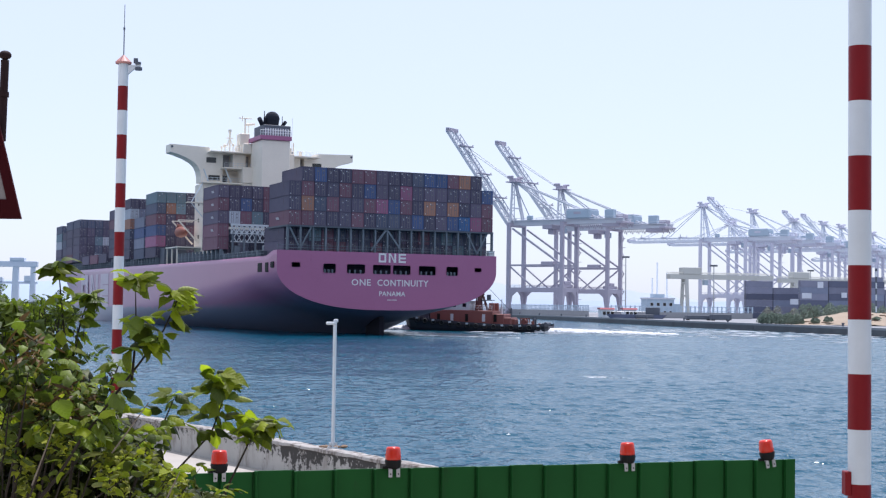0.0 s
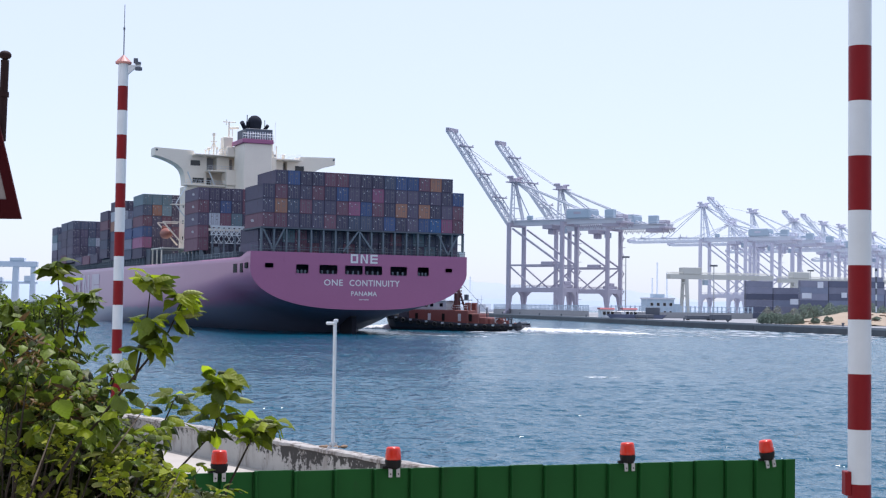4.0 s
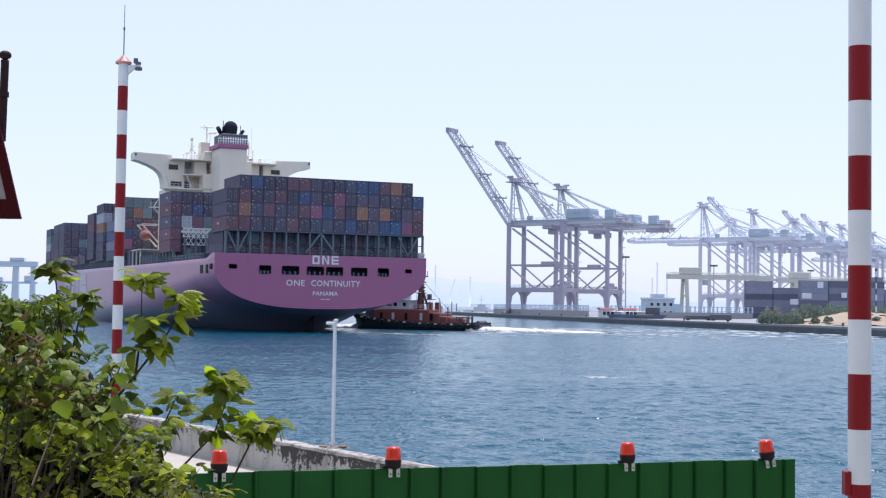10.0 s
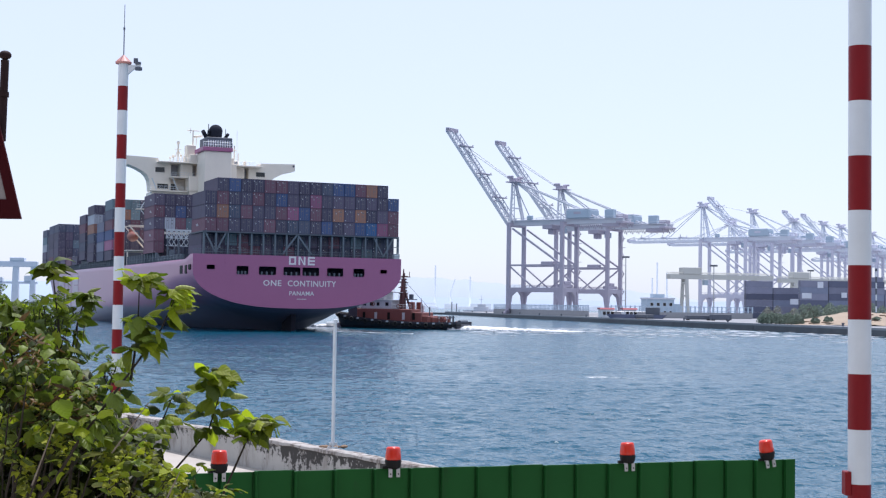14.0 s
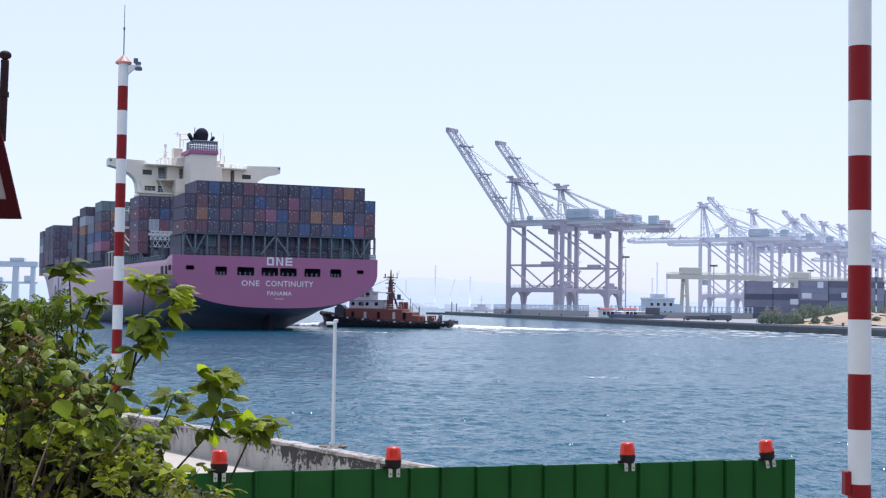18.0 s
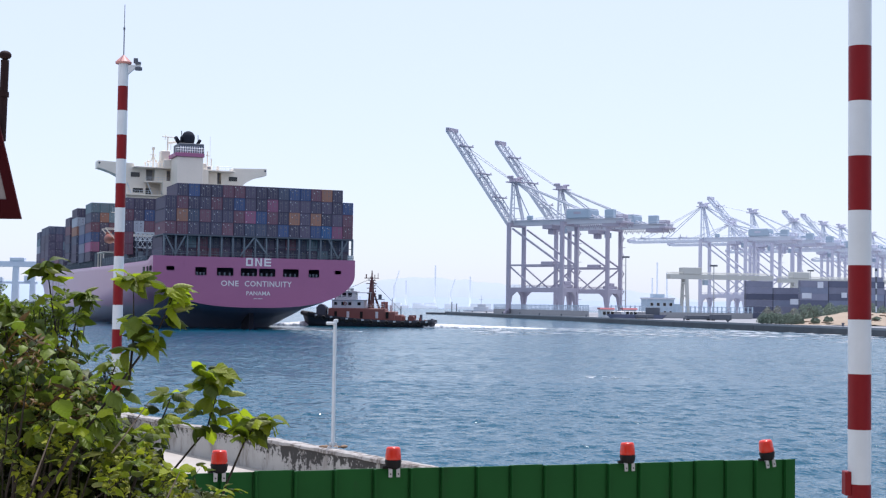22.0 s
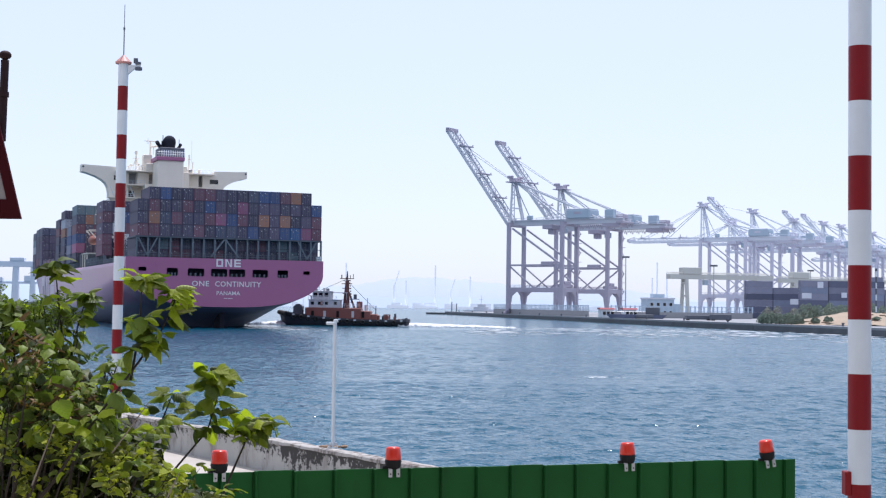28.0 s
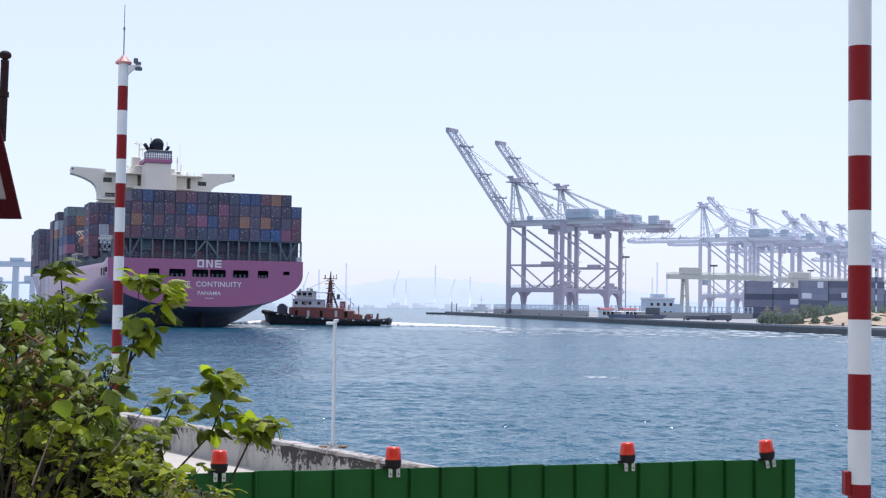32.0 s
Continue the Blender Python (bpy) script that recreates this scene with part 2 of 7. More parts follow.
def sea_wall():
    w = thing("sea_wall", Matrix.Identity(4), "weathered concrete sea wall with black stains and pale coping", "wall", kind="structure")
    M_WALL = wall_material()
    L = (WB - WA).length + 40
    rng = random.Random(3)
    bm = bmesh.new()
    n = 220
    rows = []
    for i in range(n + 1):
        d = L * i / n
        j = [rng.uniform(-0.012, 0.012) for _ in range(5)]
        prof = [(-0.02, -2.8), (-0.02, WZ - 0.10 + j[4]), (-0.05 + j[4], WZ - 0.07 + j[0]), (-0.045, WZ - 0.015 + j[1]), (-0.01, WZ + j[1] * 0.6), (0.20, WZ + j[2]), (0.23, WZ - 0.07 + j[3]), (0.26, -2.8)]
        rows.append([bm.verts.new(WA + WD * d + WN * p[0] + Vector((0, 0, p[1]))) for p in prof])
    for a, b in zip(rows, rows[1:]):
        for k in range(7):
            fc = bm.faces.new((a[k], b[k], b[k + 1], a[k + 1]))
            fc.material_index = 1 if 2 <= k <= 5 else 0
    bm.faces.new(rows[0])
    bm.faces.new(rows[-1][::-1])
    bmesh.ops.recalc_face_normals(bm, faces=bm.faces[:])
    part("wall_body", bm, M_WALL, w).data.materials.append(M_COPING)
    # return block at the far end
    bm = bmesh.new()
    box(bm, WA.x - 3.0, WA.x + 0.3, WA.y - 0.1, WA.y + 0.5, -2.5, WZ + 0.02, 0.02)
    part("wall_return", bm, M_CONC, w)
    bm = bmesh.new()
    box(bm, WA.x - 0.35, WA.x + 0.75, WA.y - 1.6, WA.y - 0.6, GZ, WZ - 0.02, 0.03)
    part("mast_plinth", bm, M_COPING, w, "pale concrete plinth of the banded mast")


sea_wall()

FA, FB = Vector((-3.6, 11.9, 0)), Vector((3.711, 14.207, 0))
FT = 4.3


def site_fence():
    d = (FB - FA).normalized()
    yaw = math.degrees(math.atan2(d.y, d.x))
    f = thing("site_fence", pose(FA.x, FA.y, GZ, 0, 0, yaw), "dark green ribbed steel site fence on the quay", "fence")
    L, H = (FB - FA).length, FT - GZ
    joints = [0.0, 0.33, 0.66, 1.0, 1.34, 1.68, 1.994, 2.362, 2.741, 3.122, 3.476, 3.785, 4.145, 4.493, 4.841, 5.176, 5.523, 5.862, 6.219, 6.486, 6.834, 7.174, 7.519, L]
    n = len(joints) - 1
    rng = random.Random(8)
    for i in range(n):
        bm = bmesh.new()
        x0, x1 = joints[i], joints[i + 1]
        pts = [(x0, 0), (x0 + 0.006, -0.034), (x0 + 0.022, -0.034), (x0 + 0.030, 0), (x1 - 0.022, 0), (x1 - 0.016, 0.02), (x1 - 0.0004, 0.02), (x1 - 0.0004, 0.026), (x0, 0.026)]
        t = rng.uniform(-0.006, 0.006)
        prism(bm, pts, 0.05, H + t, "z")
        part("panel", bm, M_GREEN, f)
    part("top_rail", boxes((0, L, 0.03, 0.07, H - 0.12, H - 0.07), (0, L, 0.03, 0.07, 0.9, 0.95)), M_GREEN, f)
    for i in range(0, n + 1, 5):
        part("rear_post", boxes((joints[i] - 0.03, joints[i] + 0.03, 0.072, 0.13, 0, H - 0.05)), M_GREEN, f)
    return f


site_fence()


def barrier_pole(name, x, y, z0, z1, r, bands, label, first_red=True):
    """A round pole painted in red and white bands; bands: the heights at which the colour changes."""
    p = thing(name, pose(x, y, z0), label, "pole")
    zs = [z0] + [b for b in bands if z0 < b < z1] + [z1]
    red = first_red
    for a, b in zip(zs, zs[1:]):
        part("red_band" if red else "white_band", rods(((0, 0, a - z0), (0, 0, b - z0), r), seg=32), M_RED if red else M_WHITE, p, smooth=False)
        red = not red
    return p


# unseen house front added at the camera's back to hold back skylight
def rear_blocker():
    h = thing("rear_facade", Matrix.Identity(4), "unseen plastered house front added to block skylight", "building", kind="structure")
    part("wall", boxes((-30, 30, -4.4, -4.0, GZ, 14.0)), mat("beige_plaster", (0.30, 0.27, 0.24), 0.9, var=0.15, scale=0.5, fine=20, bump=0.3), h)


rear_blocker()
# ---- container ship, in its own space: x to starboard, y forward from the transom, z up from the waterline
CW, CH, CL = 2.5, 2.75, 12.2


def lerp(a, b, t):
    return a + (b - a) * max(0.0, min(1.0, t))


def piecewise(rows, y):
    for (a, va), (b, vb) in zip(rows, rows[1:]):
        if y <= b:
            t = max(0.0, (y - a) / (b - a))
            t = t * t * (3 - 2 * t) * 0.4 + t * 0.6
            return va + (vb - va) * t
    return rows[-1][1]


DECK = [(0, 15.6), (2.0, 15.55), (6.0, 14.6), (60, 14.7), (140, 15.1), (230, 15.4), (262, 16.2), (268, 19.0), (316, 20.0)]
BOTTOM = [(0, 4.7), (6, 3.1), (12, 1.1), (20, -1.3), (31, -4.0), (300, -4.0), (306, -4.0)]
HALF_DECK = [(0, 22.6), (6, 22.8), (230, 22.8), (255, 21.0), (280, 16.0), (300, 8.5), (311, 3.0), (316, 0.4)]
FULL = [(0, 0.0), (12, 0.14), (30, 0.36), (60, 0.68), (95, 0.92), (125, 1.0), (200, 1.0), (235, 0.86), (265, 0.55), (290, 0.22), (306, 0.02), (316, 0.0)]


def hull_section(y, zs):
    """Half-breadths at the heights zs."""
    zb, hd, f = piecewise(BOTTOM, y), piecewise(HALF_DECK, y), piecewise(FULL, y)
    zd = piecewise(DECK, y)
    out = []
    for z in zs:
        if y < 126:
            # counter: a bowl that deepens into straight sides
            top = lerp(12.3, 3.6, y / 125)
            u = max(0.0, min(1.0, (z - zb) / max(0.5, top - zb)))
            p = lerp(2.7, 0.85, y / 14) if y < 14 else lerp(0.85, 2.2, (y - 14) / 110)
            bowl = (1 - (1 - u) ** 2) ** (1 / p)
            out.append(hd * max(bowl, 0.0) if z > zb else 0.0)
        else:
            u = max(0.0, min(1.0, (z + 1) / (zd + 1)))
            flare = f + (1 - f) * u ** 1.6
            if y > 296:
                flare *= max(0.0, min(1.0, (z + 2 - (y - 300) * 1.25) / 6)) if z < (y - 298) * 1.25 else 1.0
            out.append(hd * flare)
    return out


def hull_mesh():
    ys = [0, 0.4, 1, 2, 3.5, 5, 7, 9, 12, 16, 20, 26, 34, 44, 56, 70, 85, 100, 125, 150, 180, 210, 230, 245, 258, 262, 265, 268, 276, 286, 294, 300, 305, 309, 313, 316]
    bm = bmesh.new()
    rows = []
    PAINT = 4.55
    for y in ys:
        zb, zd = piecewise(BOTTOM, y), piecewise(DECK, y)
        zb = max(zb, -3.0)
        n0, n1 = 7, 14
        cut = max(PAINT, zb + 0.001)
        low = [zb + (cut - zb) * (i / n0) for i in range(n0)]
        high = [cut + (zd - cut) * (i / n1) ** 1.35 for i in range(n1 + 1)]
        zs = low + high
        hs = hull_section(y, zs)
        rows.append([[bm.verts.new((s * max(h, 0.02), y, z)) for h, z in zip(hs, zs)] for s in (-1, 1)])
    n = len(rows[0][0])
    for a, b in zip(rows, rows[1:]):
        for s in (0, 1):
            for k in range(n - 1):
                q = (a[s][k], b[s][k], b[s][k + 1], a[s][k + 1])
                fc = bm.faces.new(q if s == 1 else q[::-1])
                fc.smooth = True
        bm.faces.new((a[0][0], a[1][0], b[1][0], b[0][0])).material_index = 1
        bm.faces.new((a[0][-1], b[0][-1], b[1][-1], a[1][-1])).material_index = 2 if a[0][-1].co.y < 257 else 0
    # transom plate between the two edges
    bmesh.ops.recalc_face_normals(bm, faces=bm.faces[:])
    return bm


# openings in the transom: centre, half-width, low, high
PORTS = [(-18.9, 0.85, 12.5, 13.4), (-12.3, 1.25, 11.55, 13.3), (-7.0, 1.85, 11.55, 13.3), (-1.75, 1.85, 11.55, 13.3), (2.35, 1.85, 11.55, 13.3), (7.7, 1.8, 11.55, 13.3), (13.0, 1.25, 11.55, 13.3), (18.6, 0.75, 12.4, 13.2)]


def transom_mesh():
    """The stern plate with its mooring openings cut through, 6 cm thick."""
    bm = bmesh.new()
    def half(z):
        return hull_section(0, [z])[0]
    zs = sorted({4.701, 4.71, 4.73, 4.76, 4.8, 4.88, 5.0, 5.15, 5.35, 5.6, 5.9, 6.3, 6.8, 7.3, 7.9, 8.5, 9.1, 9.7, 10.3, 10.8, 11.3, 11.7, 12.0, 12.3, 15.6} | {p[2] for p in PORTS} | {p[3] for p in PORTS})
    for z0, z1 in zip(zs, zs[1:]):
        cuts = [(p[0] - p[1], p[0] + p[1]) for p in PORTS if p[2] <= z0 + 1e-6 and p[3] >= z1 - 1e-6]
        edges = [None] + [c for ab in cuts for c in ab] + [None]
        for a, b in zip(edges[::2], edges[1::2]):
            q = [(-half(z0) if a is None else a, z0), (half(z0) if b is None else b, z0), (half(z1) if b is None else b, z1), (-half(z1) if a is None else a, z1)]
            bm.faces.new([bm.verts.new((x, -0.03, z)) for x, z in q])
    bmesh.ops.remove_doubles(bm, verts=bm.verts[:], dist=0.001)
    return bm


def hull_paint():
    """Magenta topsides over dark antifouling; the soft line between them lifts under the counter to paint its shade."""
    m = M_PINK.copy()
    m.name = "two_tone_hull_paint"
    n, l = m.node_tree.nodes, m.node_tree.links
    b = n["Principled BSDF"]
    pink = b.inputs["Base Color"].links[0].from_socket
    tc = n.new("ShaderNodeTexCoord")
    sp = n.new("ShaderNodeSeparateXYZ")
    l.new(tc.outputs["Object"], sp.inputs[0])

    def op(kind, a, c):
        q = n.new("ShaderNodeMath")
        q.operation = kind
        for i, v in enumerate((a, c)):
            if isinstance(v, (int, float)):
                q.inputs[i].default_value = v
            else:
                l.new(v, q.inputs[i])
        return q.outputs[0]
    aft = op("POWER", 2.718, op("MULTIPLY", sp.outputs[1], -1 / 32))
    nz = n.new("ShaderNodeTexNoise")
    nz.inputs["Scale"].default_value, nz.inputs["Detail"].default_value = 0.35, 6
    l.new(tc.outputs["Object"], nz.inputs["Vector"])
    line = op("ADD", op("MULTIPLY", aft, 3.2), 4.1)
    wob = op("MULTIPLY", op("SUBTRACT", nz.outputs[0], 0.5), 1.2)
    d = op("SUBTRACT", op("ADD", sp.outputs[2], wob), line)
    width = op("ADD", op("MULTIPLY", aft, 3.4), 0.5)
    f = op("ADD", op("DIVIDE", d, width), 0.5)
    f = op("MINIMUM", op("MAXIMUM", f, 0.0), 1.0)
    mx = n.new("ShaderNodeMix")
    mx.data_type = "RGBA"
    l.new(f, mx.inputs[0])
    # antifouling tone lifted bluish to carry haze
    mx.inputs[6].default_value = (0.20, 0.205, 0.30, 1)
    # haze put into the colour: the topsides pale to lavender towards the bow
    bow_haze = n.new("ShaderNodeMix")
    bow_haze.data_type = "RGBA"
    l.new(op("MINIMUM", op("MAXIMUM", op("MULTIPLY", op("SUBTRACT", sp.outputs[1], 15.0), 1 / 260), 0.0), 0.6), bow_haze.inputs[0])
    l.new(pink, bow_haze.inputs[6])
    bow_haze.inputs[7].default_value = (0.42, 0.28, 0.42, 1)
    l.new(bow_haze.outputs[2], mx.inputs[7])
    b.inputs["Roughness"].default_value = 0.34
    l.new(mx.outputs[2], b.inputs["Base Color"])
    return m


def container_meshes():
    """Boxes with frame, corrugated sides and door bars; one mesh for each colour."""
    cols = {
        "d": (0.074, 0.052, 0.074), "r": (0.165, 0.055, 0.066), "k": (0.070, 0.073, 0.105), "b": (0.042, 0.068, 0.165), "B": (0.02, 0.10, 0.26),
        "o": (0.33, 0.13, 0.05), "p": (0.30, 0.075, 0.15), "m": (0.105, 0.072, 0.105), "g": (0.12, 0.19, 0.215), "w": (0.36, 0.38, 0.42), "e": (0.09, 0.06, 0.078),
        # keys 1 to 4: yard tones paled to carry distance haze
        "1": (0.16, 0.165, 0.22), "2": (0.22, 0.17, 0.20), "3": (0.15, 0.175, 0.245), "4": (0.48, 0.51, 0.56)}
    WLAB = mat("white_box_plates", (0.62, 0.64, 0.68), 0.6, var=0.1, bump=0)
    bar = mat("container_door_bars", (0.20, 0.19, 0.21), 0.5, 0.3, var=0.2, bump=0)
    out = {}
    for key, c in cols.items():
        lum = sum(c) / 3   # greyed and lifted bluish to put sea haze into the paint
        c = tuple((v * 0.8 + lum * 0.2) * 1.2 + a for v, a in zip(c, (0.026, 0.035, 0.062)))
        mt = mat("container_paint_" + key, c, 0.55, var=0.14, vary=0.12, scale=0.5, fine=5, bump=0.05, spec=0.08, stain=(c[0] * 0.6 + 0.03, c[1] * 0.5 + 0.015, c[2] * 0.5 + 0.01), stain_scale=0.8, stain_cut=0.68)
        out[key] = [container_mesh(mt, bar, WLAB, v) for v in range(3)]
    return out


def container_mesh(mt, bar, plates, seed):
    rng = random.Random(seed)
    bm = bmesh.new()
    w, h, L = CW / 2 - 0.05, CH - 0.06, CL
    box(bm, -w + 0.05, w - 0.05, 0.06, L - 0.06, 0.08, h - 0.05)
    for sx in (-1, 1):
        for y in (0, L - 0.14):
            box(bm, sx * w - (0.12 if sx > 0 else 0), sx * w + (0.12 if sx < 0 else 0), y, y + 0.14, 0, h)
        x0 = sx * w - (0.1 if sx > 0 else 0)
        box(bm, x0, x0 + 0.1, 0.14, L - 0.14, 0, 0.14)
        box(bm, x0, x0 + 0.1, 0.14, L - 0.14, h - 0.1, h)
    for y in (0, L - 0.1):
        box(bm, -w + 0.12, w - 0.12, y, y + 0.1, 0, 0.14)
        box(bm, -w + 0.12, w - 0.12, y, y + 0.1, h - 0.12, h)
    nb = len(bm.faces)
    for x in (-0.72, -0.3, 0.3, 0.72):
        box(bm, x - 0.028, x + 0.028, 0.005, 0.055, 0.1, h - 0.1)
    for x, z, s in ((-0.62, 1.95, 0.18), (0.55, 2.05, 0.22), (0.5, 1.25, 0.15)):
        box(bm, x - s, x + s, 0.04, 0.058, z - 0.09, z + 0.09)
    nl = len(bm.faces)
    for x, z in ((-0.95, 2.3), (0.9, 2.35), (-0.9, 0.3), (0.15, 2.2), (0.5, 1.4), (-0.5, 1.7)):
        if rng.random() < 0.6:
            a = rng.uniform(0.05, 0.1)
            box(bm, x - a, x + a, 0.03, 0.05, z - 0.09, z + 0.09)
    bm.faces.ensure_lookup_table()
    for i in range(nb, len(bm.faces)):
        bm.faces[i].material_index = 1 if i < nl else 2
    me = bpy.data.meshes.new("container")
    bm.to_mesh(me)
    bm.free()
    me.materials.append(mt)
    me.materials.append(bar)
    me.materials.append(plates)
    return me


def build_ship():
    s = thing("container_ship", Matrix.Identity(4), "magenta container ship with stacked boxes and cream bridge under way", "ship")
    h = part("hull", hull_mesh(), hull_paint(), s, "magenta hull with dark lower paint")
    h.data.materials.append(M_NAVY)
    h.data.materials.append(M_DARKGREY)
    part("transom", transom_mesh(), M_PINK, s)
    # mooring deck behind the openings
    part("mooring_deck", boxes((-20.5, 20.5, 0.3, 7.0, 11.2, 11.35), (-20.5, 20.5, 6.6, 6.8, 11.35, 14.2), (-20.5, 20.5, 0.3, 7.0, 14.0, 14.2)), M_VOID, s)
    for x, hw, z0, z1 in PORTS:
        bm = bmesh.new()
        t = 0.11
        box(bm, x - hw - t, x + hw + t, -0.09, 0.12, z1, z1 + t)
        box(bm, x - hw - t, x + hw + t, -0.09, 0.12, z0 - t, z0)
        box(bm, x - hw - t, x - hw, -0.09, 0.12, z0, z1)
        box(bm, x + hw, x + hw + t, -0.09, 0.12, z0, z1)
        for sx, sz in ((-1, 0), (1, 0), (-1, 1), (1, 1)):   # rounded corners
            cx_, cz_ = x + sx * hw, (z1 if sz else z0)
            q = 0.34 if hw > 1 else 0.22
            dz = -1 if sz else 1
            prism(bm, [(cx_, cz_), (cx_ - sx * q, cz_), (cx_ - sx * q * 0.42, cz_ + dz * q * 0.16), (cx_ - sx * q * 0.16, cz_ + dz * q * 0.42), (cx_, cz_ + dz * q)], -0.02, 0.1, "y")
        op = part("mooring_opening", bm, M_PINK, s)
        if hw > 1:
            for k in range(3):
                bm = bmesh.new()
                xx = x - hw * 0.6 + hw * 0.6 * k
                rod(bm, (xx, 0.5, z0 - 0.3), (xx, 0.5, z0 + 0.45 + 0.12 * (k % 2)), 0.16, 0.2)
                ball(bm, (xx, 0.5, z0 + 0.5), 0.24, 8)
                part("roller", bm, M_STRUT, op)
    # solid black blocks on the plating stand in for shaded fairlead openings
    for y0, y1, z0 in ((1.3, 3.3, 12.3), (4.4, 6.5, 11.5), (8.2, 11.2, 11.5)):
        part("side_fairlead", boxes((-22.86, -22.0, y0, y1, z0, 13.5), bevel=0.2), M_BLACK, s)
    return s


ship = build_ship()
boxes_of = container_meshes()


def stow(x, y, z, key):
    return part_mesh("container", boxes_of[key][int(abs(x * 1.7 + z * 2.3 + y)) % 3], ship, pose(x, y, z))


def aft_stack():
    """The stack over the transom, tier by tier from below, columns from port."""
    tiers = ["rrdddrdkkdbdmbBpr", "dokrddrpbrdomodmr", "drddrdbmdpdmmdmdb", " dbddrrmddkbbrod"]
    for k, row in enumerate(tiers):
        for i, c in enumerate(row):
            if c != " ":
                stow(-20 + CW * (i + 0.5), 1.5, 20.45 + CH * k, c)


aft_stack()


FLASH = mat("worn_white_box_mark", (0.42, 0.41, 0.44), 0.6, var=0.1, bump=0)
for y, z in ((8.0, 20.45), (46.0, 22.55), (46.0, 25.3), (46.0, 28.05), (46.0, 19.8)):
    bm = bmesh.new()
    x = -20.02 if y < 20 else -22.42
    prism(bm, [(y - 1.2, z + 1.1), (y + 0.7, z + 1.15), (y + 1.2, z + 1.6), (y - 0.4, z + 1.65)], x - 0.03, x, "x")
    part("box_mark", bm, FLASH, ship, "worn white mark on a box side")


RW = ["ddddrdkmdrddgdmrdd", "edbdrdrkdmrddkbdrd", "dwrgdmkrdmgddrpdmd", "edbdgdrkdmrddkbdrd", "dddrdmkdrdgdmdrkdd"]


def second_bay():
    """Bay between the aft stack and the bridge: two full columns to port, the rest stands on a lashing bridge."""
    for k, row in enumerate(RW[::-1]):
        for i, c in enumerate(row):
            if k > 1 or i < 1:
                stow((i - 8.5) * CW, 41.5, 17.05 + CH * k, "rrmrm"[k] if i == 0 else c)
            else:
                stow((i - 8.5) * CW, 43.2, 16.0 + CH * k, "kdmkdekrkd1d"[(i * 5 + k * 3) % 12])


second_bay()
# bays forward of the bridge: aft end, foot, tiers, columns shown on the aft face; the stow steps down towards the bow
BAYS = ((98.8, 16.8, 6, 7, "gkrbpd"), (112.4, 16.8, 4, 1, ""), (130.0, 17.1, 6, 5, "dwokdd"), (146.6, 18.0, 5, 4, "drdkdd"), (162.0, 16.9, 1, 1, ""),
        (176.0, 16.9, 1, 1, ""), (190.0, 16.9, 1, 1, ""), (207.6, 18.2, 5, 8, "kddmde"), (220.6, 18.2, 5, 1, "kddmrd"), (236.2, 18.2, 4, 1, ""), (250.0, 18.1, 5, 5, "kgwmdd"))
AFT_A = ["dgddeddr", "mdedrdkd", "rdkrdmde", "edredrdm", "dogdkdre", "gggddrdb"]


def forward_bays():
    for j, (y, z, tiers, aft, side) in enumerate(BAYS):
        rng = random.Random(10 + j)
        cols = 18 if y < 225 else 17
        for k in range(tiers):
            for i in range(cols):
                if i >= max(1, aft) and k < tiers - 1:
                    continue
                if i == 0 and side:
                    c = side[tiers - 1 - k]
                elif j == 0 and i < 8:
                    c = AFT_A[k][i]
                elif y > 200:
                    c = rng.choice("dkkmdgwkdm")
                else:
                    c = rng.choice("dddrrmkkbgmpe1")
                stow((i - (cols - 1) / 2) * CW, y, z + CH * k, c)


forward_bays()


